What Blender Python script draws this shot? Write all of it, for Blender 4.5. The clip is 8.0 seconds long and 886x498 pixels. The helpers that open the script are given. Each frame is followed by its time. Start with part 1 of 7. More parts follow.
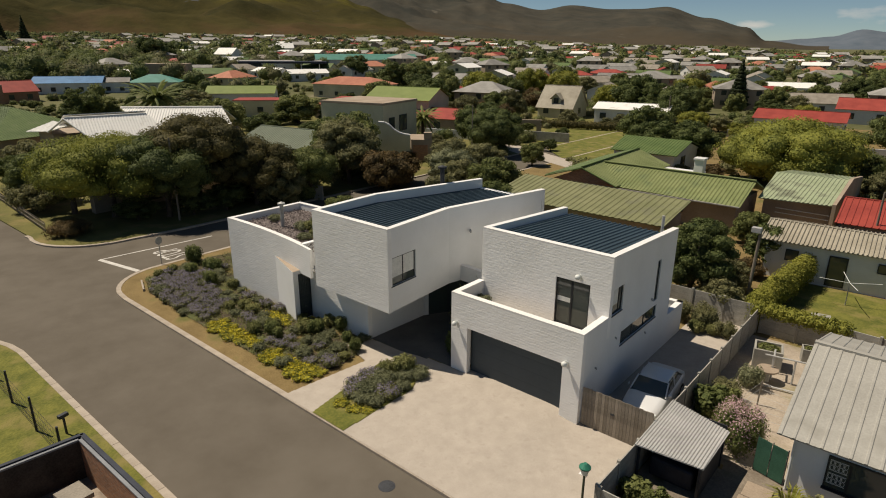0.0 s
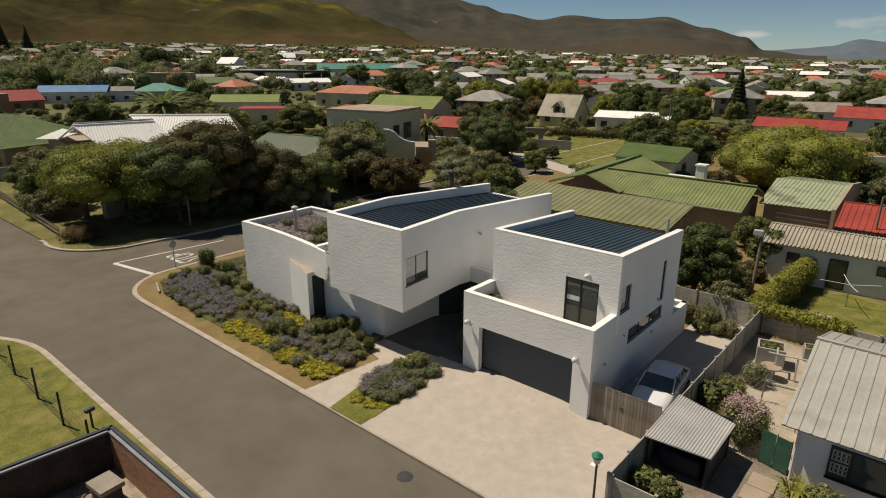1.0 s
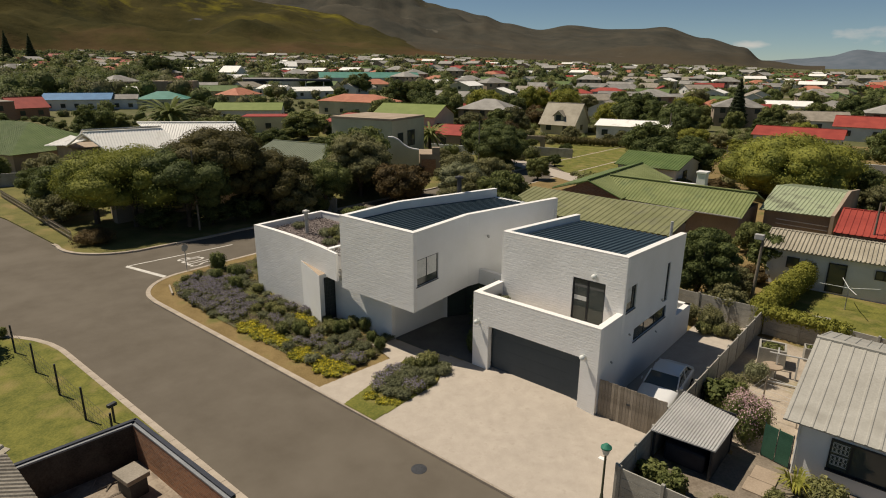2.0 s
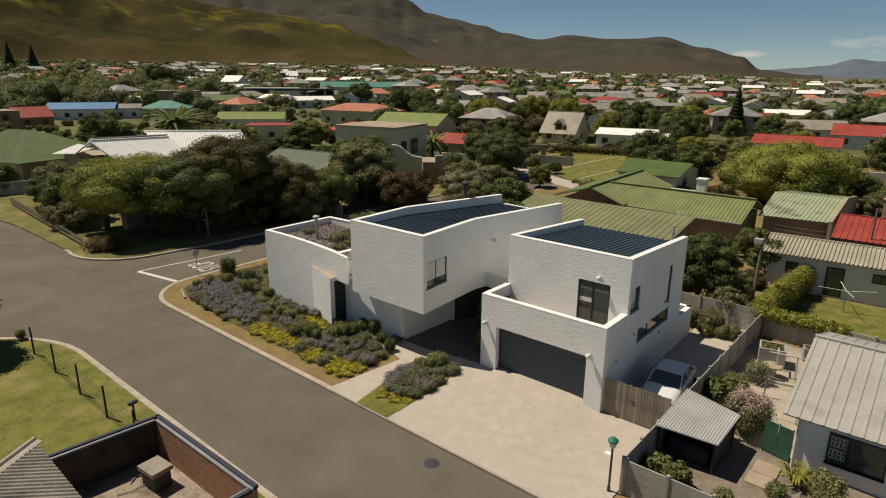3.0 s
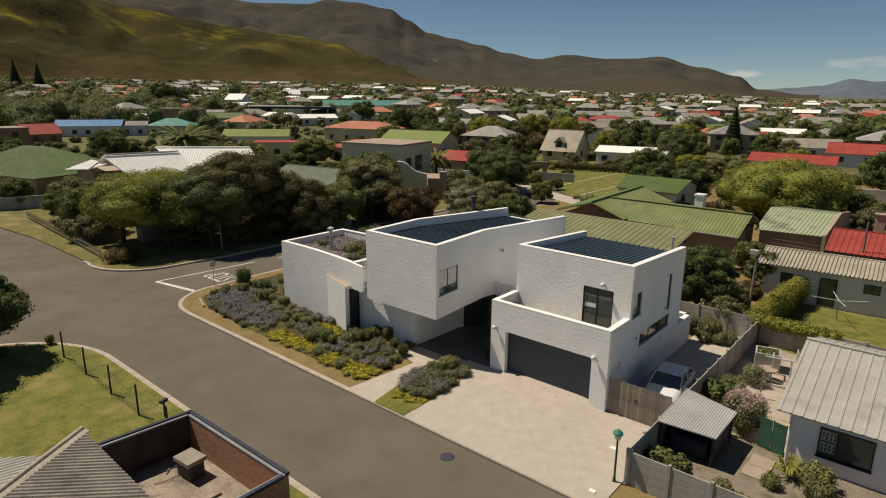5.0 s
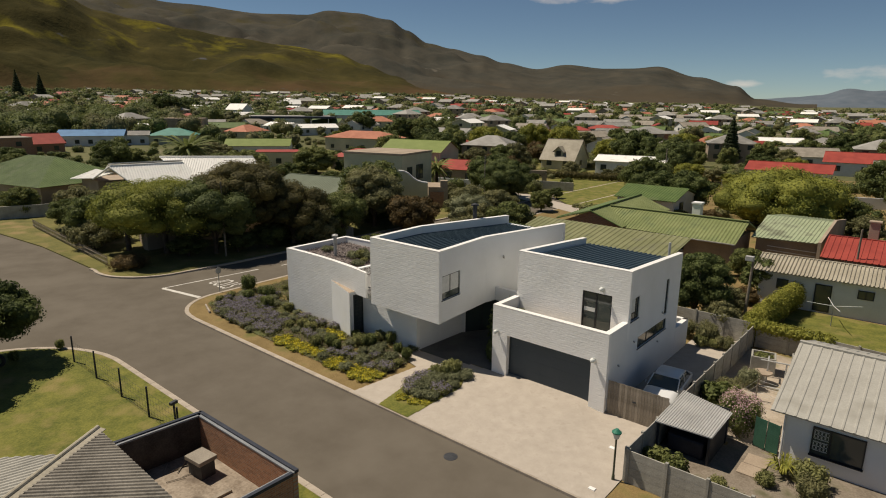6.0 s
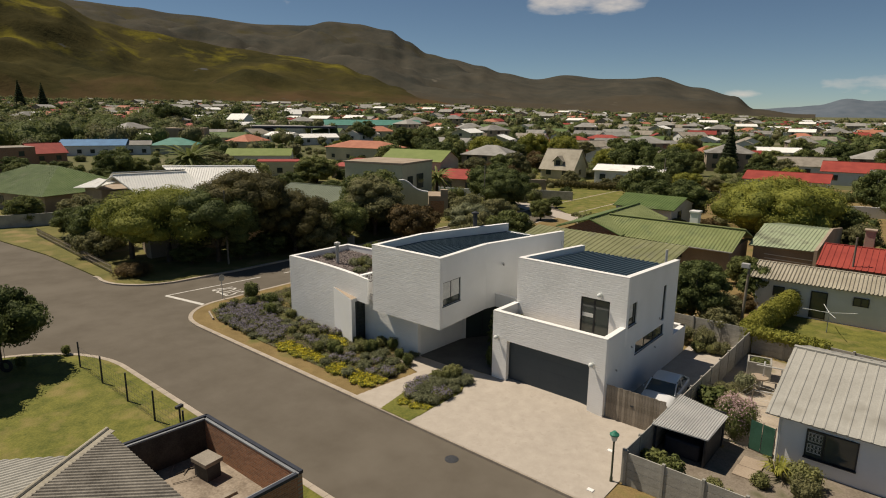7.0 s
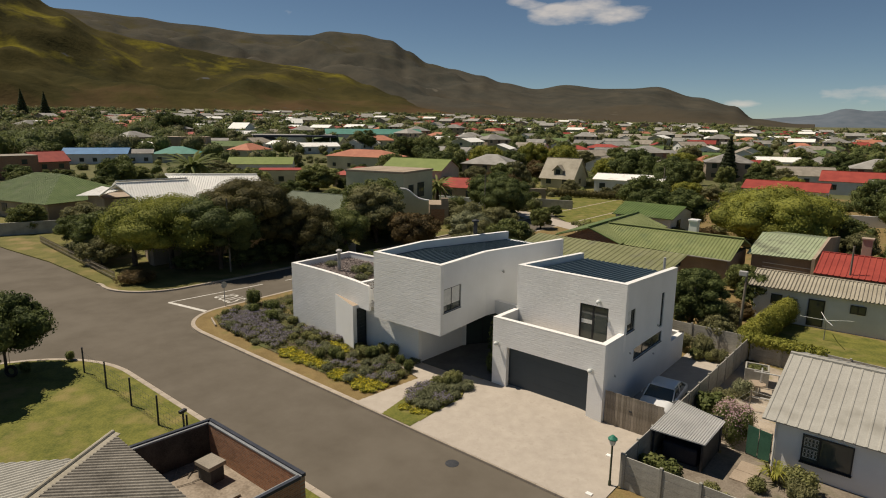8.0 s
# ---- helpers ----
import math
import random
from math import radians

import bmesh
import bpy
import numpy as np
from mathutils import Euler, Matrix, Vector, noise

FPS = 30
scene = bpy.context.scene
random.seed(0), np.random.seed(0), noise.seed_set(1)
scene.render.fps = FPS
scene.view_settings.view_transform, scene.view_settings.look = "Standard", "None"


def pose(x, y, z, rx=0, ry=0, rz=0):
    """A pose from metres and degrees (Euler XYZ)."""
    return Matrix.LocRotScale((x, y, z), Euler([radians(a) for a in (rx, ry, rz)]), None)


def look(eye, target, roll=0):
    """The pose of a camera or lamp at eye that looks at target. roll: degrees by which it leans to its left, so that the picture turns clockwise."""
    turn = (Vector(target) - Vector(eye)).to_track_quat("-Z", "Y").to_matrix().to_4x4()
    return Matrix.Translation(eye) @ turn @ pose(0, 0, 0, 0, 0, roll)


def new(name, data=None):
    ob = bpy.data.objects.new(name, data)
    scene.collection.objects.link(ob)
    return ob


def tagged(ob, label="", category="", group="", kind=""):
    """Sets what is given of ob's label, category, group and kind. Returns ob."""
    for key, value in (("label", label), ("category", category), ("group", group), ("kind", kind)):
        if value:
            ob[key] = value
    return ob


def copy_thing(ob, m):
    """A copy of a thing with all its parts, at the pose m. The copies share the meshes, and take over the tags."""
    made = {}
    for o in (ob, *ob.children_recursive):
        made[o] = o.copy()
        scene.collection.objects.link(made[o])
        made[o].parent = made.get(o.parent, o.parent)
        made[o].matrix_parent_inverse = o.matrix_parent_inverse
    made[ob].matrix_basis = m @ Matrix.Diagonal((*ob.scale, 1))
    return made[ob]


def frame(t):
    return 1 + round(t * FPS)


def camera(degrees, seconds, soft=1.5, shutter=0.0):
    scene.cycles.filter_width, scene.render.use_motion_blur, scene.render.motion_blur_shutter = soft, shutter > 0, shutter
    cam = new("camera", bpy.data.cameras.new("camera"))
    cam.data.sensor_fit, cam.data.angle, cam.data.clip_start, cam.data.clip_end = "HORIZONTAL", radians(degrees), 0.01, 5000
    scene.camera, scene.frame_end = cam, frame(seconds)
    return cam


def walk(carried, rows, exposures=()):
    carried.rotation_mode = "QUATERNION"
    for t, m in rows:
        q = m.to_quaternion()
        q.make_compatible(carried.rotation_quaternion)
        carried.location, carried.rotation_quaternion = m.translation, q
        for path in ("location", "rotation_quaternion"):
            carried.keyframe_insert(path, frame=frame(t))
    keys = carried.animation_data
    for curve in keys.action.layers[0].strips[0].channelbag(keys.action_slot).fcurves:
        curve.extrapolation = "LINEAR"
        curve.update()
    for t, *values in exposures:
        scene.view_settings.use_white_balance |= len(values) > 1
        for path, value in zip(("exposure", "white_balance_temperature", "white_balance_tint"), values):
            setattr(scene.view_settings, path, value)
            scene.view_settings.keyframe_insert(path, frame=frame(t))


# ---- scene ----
cam = camera(73.1, 8.0, soft=1.05)

PATH = [
    (0, (9.721, -20.252, 15.18), (8.493, -18.808, 14.543), 0.3),
    (0.5, (9.81, -20.791, 15.142), (8.579, -19.344, 14.518), 0.3),
    (1, (9.885, -21.409, 15.105), (8.651, -19.957, 14.495), 0.3),
    (1.5, (9.971, -21.948, 15.061), (8.735, -20.493, 14.465), 0.4),
    (3, (10.339, -23.544, 15.03), (9.096, -22.078, 14.475), 0.4),
    (3.5, (10.484, -24.049, 15.03), (9.238, -22.58, 14.49), 0.4),
    (4, (10.648, -24.528, 15.05), (9.4, -23.056, 14.523), 0.4),
    (4.5, (10.821, -24.978, 15.048), (9.571, -23.503, 14.535), 0.5),
    (6, (11.45, -26.176, 15.088), (10.194, -24.691, 14.619), 0.5),
    (6.5, (11.66, -26.476, 15.097), (10.401, -24.989, 14.644), 0.5),
    (7, (11.824, -26.706, 15.092), (10.564, -25.216, 14.654), 0.5),
    (7.5, (11.976, -26.915, 15.087), (10.713, -25.423, 14.665), 0.6),
    (8, (12.107, -27.083, 15.093), (10.842, -25.589, 14.684), 0.6),
]
walk(cam, [(t, look(eye, target, roll)) for t, eye, target, roll in PATH], exposures=[(0, 0.12, 7050, 10), (8, 0.12, 7050, 10)])

# ---- light ----
SUN_WAY = Vector((0.54, 0.168, -1.0)).normalized()
world = bpy.data.worlds.new("sky_world")
scene.world = world
world.use_nodes = True
wn, wl = world.node_tree.nodes, world.node_tree.links
wn.clear()
w_out = wn.new("ShaderNodeOutputWorld")
w_bg = wn.new("ShaderNodeBackground")
w_sky = wn.new("ShaderNodeTexSky")
w_sky.sky_type = "NISHITA"
w_sky.sun_disc = False
w_sky.sun_elevation = math.asin(-SUN_WAY.z)
w_sky.sun_rotation = math.atan2(-SUN_WAY.x, -SUN_WAY.y)
w_sky.air_density, w_sky.dust_density, w_sky.ozone_density = 0.62, 0.0, 3.2
w_bg.inputs["Strength"].default_value = 0.060


def w_math(op, a, b=None, clamp=False):
    n = wn.new("ShaderNodeMath")
    n.operation, n.use_clamp = op, clamp
    for i, v in enumerate((a, b)):
        if v is None:
            continue
        if isinstance(v, (int, float)):
            n.inputs[i].default_value = v
        else:
            wl.new(v, n.inputs[i])
    return n.outputs[0]


# fair-weather clouds: broken noise, thick low over the far hills, one small group higher up
w_tc = wn.new("ShaderNodeTexCoord")
w_sep = wn.new("ShaderNodeSeparateXYZ")
wl.new(w_tc.outputs["Generated"], w_sep.inputs[0])
w_map = wn.new("ShaderNodeMapping")
w_map.inputs["Scale"].default_value = (9, 9, 26)
wl.new(w_tc.outputs["Generated"], w_map.inputs[0])
w_noise = wn.new("ShaderNodeTexNoise")
w_noise.inputs["Scale"].default_value = 1.6
w_noise.inputs["Detail"].default_value = 7
wl.new(w_map.outputs[0], w_noise.inputs["Vector"])


def cloud_group(az, el, half_az, half_el):
    """A soft lens round one direction of the sky, in degrees left of +y and above the horizon."""
    a = w_math("ARCTAN2", w_math("MULTIPLY", w_sep.outputs[0], -1.0), w_sep.outputs[1])
    da = w_math("DIVIDE", w_math("SUBTRACT", a, radians(az)), radians(half_az))
    e = w_math("ARCSINE", w_sep.outputs[2])
    de = w_math("DIVIDE", w_math("SUBTRACT", e, radians(el)), radians(half_el))
    d = w_math("ADD", w_math("MULTIPLY", da, da), w_math("MULTIPLY", de, de))
    return w_math("SUBTRACT", 1.0, d, clamp=True)


lens = cloud_group(27.8, 9.7, 6.5, 1.5)
for group in ((4.5, 2.6, 5.5, 1.6), (15.5, 1.9, 4.0, 0.6), (33, 10.6, 3, 0.8)):
    lens = w_math("MAXIMUM", lens, w_math("MULTIPLY", cloud_group(*group), 0.8))
w_c = w_math("MULTIPLY", w_math("SUBTRACT", w_math("ADD", w_math("MULTIPLY", lens, 0.50), w_noise.outputs["Fac"]), 0.72), 4.0, clamp=True)
w_c = w_math("MULTIPLY", w_c, 0.68)
w_mix = wn.new("ShaderNodeMix")
w_mix.data_type = "RGBA"
wl.new(w_c, w_mix.inputs["Factor"])
w_tint = wn.new("ShaderNodeMix")
w_tint.data_type, w_tint.blend_type = "RGBA", "MULTIPLY"
w_tint.inputs["Factor"].default_value = 1.0
w_tint.inputs["B"].default_value = (0.90, 0.945, 0.91, 1)
wl.new(w_sky.outputs[0], w_tint.inputs["A"])
wl.new(w_tint.outputs["Result"], w_mix.inputs["A"])
w_mix.inputs["B"].default_value = (10.5, 9.8, 9.2, 1)
wl.new(w_mix.outputs["Result"], w_bg.inputs["Color"])
wl.new(w_bg.outputs[0], w_out.inputs["Surface"])

sun = new("sun", bpy.data.lights.new("sun", "SUN"))
sun.data.energy = 4.4
sun.data.angle = radians(0.53)
sun.data.color = (1.0, 0.93, 0.83)
sun.matrix_world = look((0, 0, 60), Vector((0, 0, 60)) + SUN_WAY)


# ---- materials ----
def material(name, dark, light, scale=2.0, rough=0.8, fine=40.0, bump=0.2, depth=0.02, metal=0.0, spread=0.0, island=0.0, specular=0.3, patch=None, patch_at=0.62, patch_scale=0.6):
    """Colour between dark and light by coarse and fine noise; spread varies whole objects, island loose pieces; patch: a third colour in patches."""
    m = bpy.data.materials.new(name)
    m.use_nodes = True
    nt = m.node_tree
    b = nt.nodes["Principled BSDF"]
    tc = nt.nodes.new("ShaderNodeTexCoord")
    n1 = nt.nodes.new("ShaderNodeTexNoise")
    n1.inputs["Scale"].default_value, n1.inputs["Detail"].default_value, n1.inputs["Roughness"].default_value = scale, 5, 0.6
    n2 = nt.nodes.new("ShaderNodeTexNoise")
    n2.inputs["Scale"].default_value, n2.inputs["Detail"].default_value = fine, 3
    for n in (n1, n2):
        nt.links.new(tc.outputs["Object"], n.inputs["Vector"])

    def calc(op, a, c, clamp=False):
        q = nt.nodes.new("ShaderNodeMath")
        q.operation, q.use_clamp = op, clamp
        for i, v in enumerate((a, c)):
            if isinstance(v, (int, float)):
                q.inputs[i].default_value = v
            else:
                nt.links.new(v, q.inputs[i])
        return q.outputs[0]

    def mixed(f, a, c):
        q = nt.nodes.new("ShaderNodeMix")
        q.data_type = "RGBA"
        nt.links.new(f, q.inputs["Factor"])
        for key, v in (("A", a), ("B", c)):
            if isinstance(v, tuple):
                q.inputs[key].default_value = (*v, 1)
            else:
                nt.links.new(v, q.inputs[key])
        return q.outputs["Result"]

    f = calc("ADD", calc("MULTIPLY", calc("SUBTRACT", n1.outputs["Fac"], 0.5), 2.2), calc("MULTIPLY", calc("SUBTRACT", n2.outputs["Fac"], 0.5), 1.3))
    f = calc("ADD", f, 0.5)
    if spread:
        oi = nt.nodes.new("ShaderNodeObjectInfo")
        f = calc("ADD", f, calc("MULTIPLY", calc("SUBTRACT", oi.outputs["Random"], 0.5), spread))
    if island:
        ge = nt.nodes.new("ShaderNodeNewGeometry")
        f = calc("ADD", f, calc("MULTIPLY", calc("SUBTRACT", ge.outputs["Random Per Island"], 0.5), island))
    f = calc("MAXIMUM", calc("MINIMUM", f, 1.0), 0.0)
    col = mixed(f, dark, light)
    if patch:
        n3 = nt.nodes.new("ShaderNodeTexNoise")
        n3.inputs["Scale"].default_value, n3.inputs["Detail"].default_value = patch_scale, 6
        nt.links.new(tc.outputs["Object"], n3.inputs["Vector"])
        pf = calc("MULTIPLY", calc("SUBTRACT", n3.outputs["Fac"], patch_at - 0.06), 7.0, clamp=True)
        col = mixed(pf, col, patch)
    nt.links.new(col, b.inputs["Base Color"])
    b.inputs["Roughness"].default_value, b.inputs["Metallic"].default_value = rough, metal
    b.inputs["Specular IOR Level"].default_value = specular
    if bump:
        bp = nt.nodes.new("ShaderNodeBump")
        bp.inputs["Strength"].default_value, bp.inputs["Distance"].default_value = bump, depth
        nt.links.new(n2.outputs["Fac"], bp.inputs["Height"])
        nt.links.new(bp.outputs[0], b.inputs["Normal"])
    return m


def brick_relief(m, axes, width, row, mortar, strength, depth, colours=None, wobble=0.06):
    """Adds courses of brick to a material: relief, and colours where given. axes: which object axes run along and up the wall."""
    nt = m.node_tree
    b = nt.nodes["Principled BSDF"]
    tc = nt.nodes.new("ShaderNodeTexCoord")
    sp = nt.nodes.new("ShaderNodeSeparateXYZ")
    nt.links.new(tc.outputs["Object"], sp.inputs[0])
    nz = nt.nodes.new("ShaderNodeTexNoise")
    nz.inputs["Scale"].default_value, nz.inputs["Detail"].default_value = 2.6, 5
    nt.links.new(tc.outputs["Object"], nz.inputs["Vector"])
    wob = nt.nodes.new("ShaderNodeMath")
    wob.operation = "MULTIPLY_ADD"
    nt.links.new(nz.outputs["Fac"], wob.inputs[0])
    wob.inputs[1].default_value = wobble
    nt.links.new(sp.outputs[axes[1]], wob.inputs[2])
    cb = nt.nodes.new("ShaderNodeCombineXYZ")
    nt.links.new(sp.outputs[axes[0]], cb.inputs[0])
    nt.links.new(wob.outputs[0], cb.inputs[1])
    br = nt.nodes.new("ShaderNodeTexBrick")
    br.inputs["Scale"].default_value = 1.0
    br.inputs["Brick Width"].default_value, br.inputs["Row Height"].default_value = width, row
    br.inputs["Mortar Size"].default_value, br.inputs["Mortar Smooth"].default_value = mortar, 0.6
    br.inputs["Color1"].default_value, br.inputs["Color2"].default_value, br.inputs["Mortar"].default_value = (1, 1, 1, 1), (0.45, 0.45, 0.45, 1), (0, 0, 0, 1)
    nt.links.new(cb.outputs[0], br.inputs["Vector"])
    n5 = nt.nodes.new("ShaderNodeTexNoise")
    n5.inputs["Scale"].default_value, n5.inputs["Detail"].default_value = 9.0, 5
    st = nt.nodes.new("ShaderNodeMapping")
    st.inputs["Scale"].default_value = (0.36, 0.36, 0.85)
    nt.links.new(tc.outputs["Object"], st.inputs[0])
    nt.links.new(st.outputs[0], n5.inputs["Vector"])
    ad = nt.nodes.new("ShaderNodeMath")
    ad.operation = "MULTIPLY_ADD"
    nt.links.new(n5.outputs["Fac"], ad.inputs[0])
    ad.inputs[1].default_value = 3.4
    nt.links.new(br.outputs["Color"], ad.inputs[2])
    bp = nt.nodes.new("ShaderNodeBump")
    bp.inputs["Strength"].default_value, bp.inputs["Distance"].default_value = strength, depth
    nt.links.new(ad.outputs[0], bp.inputs["Height"])
    nt.links.new(bp.outputs[0], b.inputs["Normal"])
    if colours:
        mx = nt.nodes.new("ShaderNodeMix")
        mx.data_type = "RGBA"
        c2 = nt.nodes.new("ShaderNodeTexBrick")
        for key in ("Scale", "Brick Width", "Row Height", "Mortar Size", "Mortar Smooth"):
            c2.inputs[key].default_value = br.inputs[key].default_value
        c2.inputs["Color1"].default_value, c2.inputs["Color2"].default_value, c2.inputs["Mortar"].default_value = [(*c, 1) for c in colours]
        nt.links.new(cb.outputs[0], c2.inputs["Vector"])
        nt.links.new(c2.outputs["Color"], b.inputs["Base Color"])
    return m


M = {}
M["white_brick"] = brick_relief(material("painted_brick", (0.78, 0.77, 0.74), (0.88, 0.87, 0.845), 0.7, 0.75, 25, 0), (0, 2), 0.34, 0.12, 0.02, 0.24, 0.016, wobble=0.10)
M["plaster"] = material("white_plaster", (0.72, 0.72, 0.70), (0.80, 0.80, 0.785), 0.5, 0.75, 30, 0.15, 0.01)
M["coping"] = material("white_coping", (0.74, 0.72, 0.685), (0.82, 0.80, 0.765), 0.8, 0.6, 20, 0.1, 0.01)
M["steel_roof"] = material("dark_steel_sheet", (0.034, 0.056, 0.066), (0.058, 0.086, 0.098), 0.4, 0.42, 30, 0.03, 0.005, 0.35, specular=0.5)
M["frame"] = material("charcoal_aluminium", (0.02, 0.022, 0.025), (0.035, 0.038, 0.04), 2, 0.45, 30, 0.02, 0.003, 0.2)
M["garage_door"] = material("charcoal_steel_door", (0.058, 0.074, 0.086), (0.070, 0.087, 0.100), 0.8, 0.6, 40, 0.05, 0.003, 0.1)
M["asphalt"] = material("asphalt", (0.108, 0.092, 0.071), (0.140, 0.121, 0.096), 0.5, 0.95, 60, 0.35, 0.01, specular=0.12, patch=(0.152, 0.132, 0.105), patch_at=0.57, patch_scale=0.10)
M["kerb"] = material("concrete_kerb", (0.31, 0.26, 0.205), (0.45, 0.385, 0.31), 1.2, 0.85, 30, 0.3, 0.01, spread=0.3)
M["paving"] = material("exposed_aggregate", (0.365, 0.318, 0.264), (0.440, 0.386, 0.324), 1.6, 0.85, 26, 0.35, 0.012, patch=(0.36, 0.312, 0.258), patch_at=0.64, patch_scale=3.5)
M["concrete"] = material("weathered_concrete", (0.24, 0.23, 0.20), (0.42, 0.40, 0.35), 0.9, 0.88, 25, 0.35, 0.015, spread=0.3)
M["grass"] = material("lawn_grass", (0.075, 0.088, 0.015), (0.185, 0.175, 0.036), 0.9, 0.95, 9, 0.8, 0.05, patch=(0.215, 0.175, 0.058), patch_at=0.58, patch_scale=0.5)
M["verge"] = material("dry_verge_grass", (0.145, 0.100, 0.038), (0.27, 0.190, 0.080), 0.5, 0.95, 16, 0.8, 0.05, patch=(0.13, 0.122, 0.035), patch_at=0.62, patch_scale=0.5)
M["town_ground"] = material("town_ground", (0.065, 0.072, 0.024), (0.145, 0.135, 0.055), 0.02, 0.95, 0.6, 0.4, 0.3, patch=(0.24, 0.20, 0.14), patch_at=0.64, patch_scale=0.03)
M["roof_bed"] = material("roof_garden_grit", (0.145, 0.118, 0.108), (0.235, 0.198, 0.182), 1.2, 0.95, 14, 0.6, 0.03)
M["soil"] = material("garden_soil", (0.055, 0.042, 0.028), (0.13, 0.10, 0.065), 0.9, 0.95, 12, 0.8, 0.05, patch=(0.10, 0.11, 0.04), patch_at=0.55, patch_scale=0.9)
M["shaded_paving"] = material("shade_darkened_paving", (0.062, 0.062, 0.060), (0.120, 0.118, 0.112), 0.6, 0.8, 20, 0.3, 0.01)
M["line_paint"] = material("road_paint", (0.42, 0.40, 0.36), (0.66, 0.63, 0.57), 3, 0.8, 30, 0.1, 0.003)
M["bark"] = material("bark", (0.045, 0.034, 0.025), (0.13, 0.10, 0.075), 3, 0.95, 20, 0.6, 0.03)
def leaf_material(name, dark, light, island=0.4, spread=0.4, glow=0.35):
    """Foliage: varied from leaf to leaf and plant to plant, with light passing through the blades."""
    m = material(name, dark, light, 0.45, 0.7, 4, 0.8, 0.22, island=island, spread=spread, specular=0.2)
    nt = m.node_tree
    b = nt.nodes["Principled BSDF"]
    tr = nt.nodes.new("ShaderNodeBsdfTranslucent")
    nt.links.new(b.inputs["Base Color"].links[0].from_socket, tr.inputs["Color"])
    mx = nt.nodes.new("ShaderNodeMixShader")
    mx.inputs[0].default_value = glow
    nt.links.new(b.outputs[0], mx.inputs[1])
    nt.links.new(tr.outputs[0], mx.inputs[2])
    nt.links.new(mx.outputs[0], nt.nodes["Material Output"].inputs["Surface"])
    return m


M["leaf_dark"] = leaf_material("leaves_dark", (0.059, 0.081, 0.026), (0.176, 0.203, 0.068))
M["leaf_mid"] = leaf_material("leaves_mid", (0.091, 0.117, 0.036), (0.260, 0.273, 0.094), spread=0.5)
M["conifer_leaf"] = leaf_material("conifer_needles", (0.030, 0.042, 0.020), (0.080, 0.095, 0.040))
M["leaf_bronze"] = leaf_material("leaves_bronze_green", (0.070, 0.066, 0.025), (0.190, 0.158, 0.058))
M["leaf_gold"] = leaf_material("leaves_gold_green", (0.094, 0.122, 0.028), (0.335, 0.335, 0.066), island=0.28)
M["leaf_lime"] = leaf_material("leaves_lime", (0.130, 0.152, 0.026), (0.369, 0.352, 0.070))
M["leaf_olive"] = leaf_material("leaves_olive", (0.111, 0.114, 0.049), (0.286, 0.270, 0.127), spread=0.5)
M["leaf_rust"] = leaf_material("leaves_rust", (0.087, 0.067, 0.031), (0.231, 0.157, 0.067))
M["herb"] = leaf_material("herb_leaves", (0.135, 0.148, 0.050), (0.330, 0.320, 0.130), spread=0.6)
M["roof_herb"] = leaf_material("roof_garden_leaves", (0.125, 0.104, 0.100), (0.26, 0.22, 0.205), spread=0.3)
M["leaf_grey"] = leaf_material("leaves_grey", (0.140, 0.150, 0.080), (0.310, 0.315, 0.175))
M["lavender"] = material("lavender_flower", (0.145, 0.126, 0.160), (0.285, 0.250, 0.300), 1.0, 0.8, 8, 0, island=0.9)
M["yellow"] = material("yellow_petals", (0.34, 0.27, 0.010), (0.62, 0.52, 0.025), 1.0, 0.7, 8, 0, island=0.6)
M["pink"] = material("pink_petals", (0.34, 0.19, 0.20), (0.60, 0.42, 0.42), 1.0, 0.7, 8, 0, island=0.8)
M["wood"] = material("weathered_timber", (0.15, 0.125, 0.095), (0.31, 0.265, 0.21), 1.5, 0.85, 30, 0.4, 0.01, spread=0.7)
M["tin"] = material("galvanised_sheet", (0.34, 0.335, 0.315), (0.49, 0.48, 0.455), 0.6, 0.55, 14, 0.1, 0.01, 0.15)
M["cream_roof"] = material("pale_sheet_roof", (0.29, 0.275, 0.24), (0.40, 0.385, 0.34), 0.5, 0.6, 14, 0.1, 0.01, patch=(0.26, 0.245, 0.21), patch_at=0.63, patch_scale=0.5)
M["brown_roof"] = material("weathered_brown_sheet", (0.19, 0.165, 0.13), (0.33, 0.29, 0.235), 0.7, 0.75, 14, 0.15, 0.01)
M["grey_white"] = material("old_white_wall", (0.58, 0.58, 0.56), (0.74, 0.74, 0.71), 0.5, 0.8, 20, 0.15, 0.01)
M["cream_wall"] = material("cream_wall", (0.44, 0.41, 0.28), (0.58, 0.55, 0.39), 0.3, 0.85, 15, 0.1, 0.01)
M["brown_wall"] = brick_relief(material("brown_brick_wall", (0.14, 0.09, 0.06), (0.22, 0.15, 0.10), 1, 0.9, 15, 0), (0, 2), 0.23, 0.085, 0.012, 0.5, 0.01, ((0.42, 0.20, 0.105), (0.27, 0.13, 0.072), (0.30, 0.24, 0.185)), 0.0)
M["tan_wall"] = material("tan_wall", (0.26, 0.20, 0.145), (0.40, 0.32, 0.24), 0.4, 0.9, 15, 0.15, 0.01)
M["glass"] = bpy.data.materials.new("window_glass")
M["glass"].use_nodes = True
g = M["glass"].node_tree.nodes["Principled BSDF"]
g.inputs["Base Color"].default_value = (0.050, 0.062, 0.056, 1)
g.inputs["Roughness"].default_value = 0.06
g.inputs["Specular IOR Level"].default_value = 0.7
M["curtain"] = material("pale_curtain", (0.58, 0.58, 0.54), (0.76, 0.75, 0.70), 3, 0.9, 20, 0.1, 0.01)
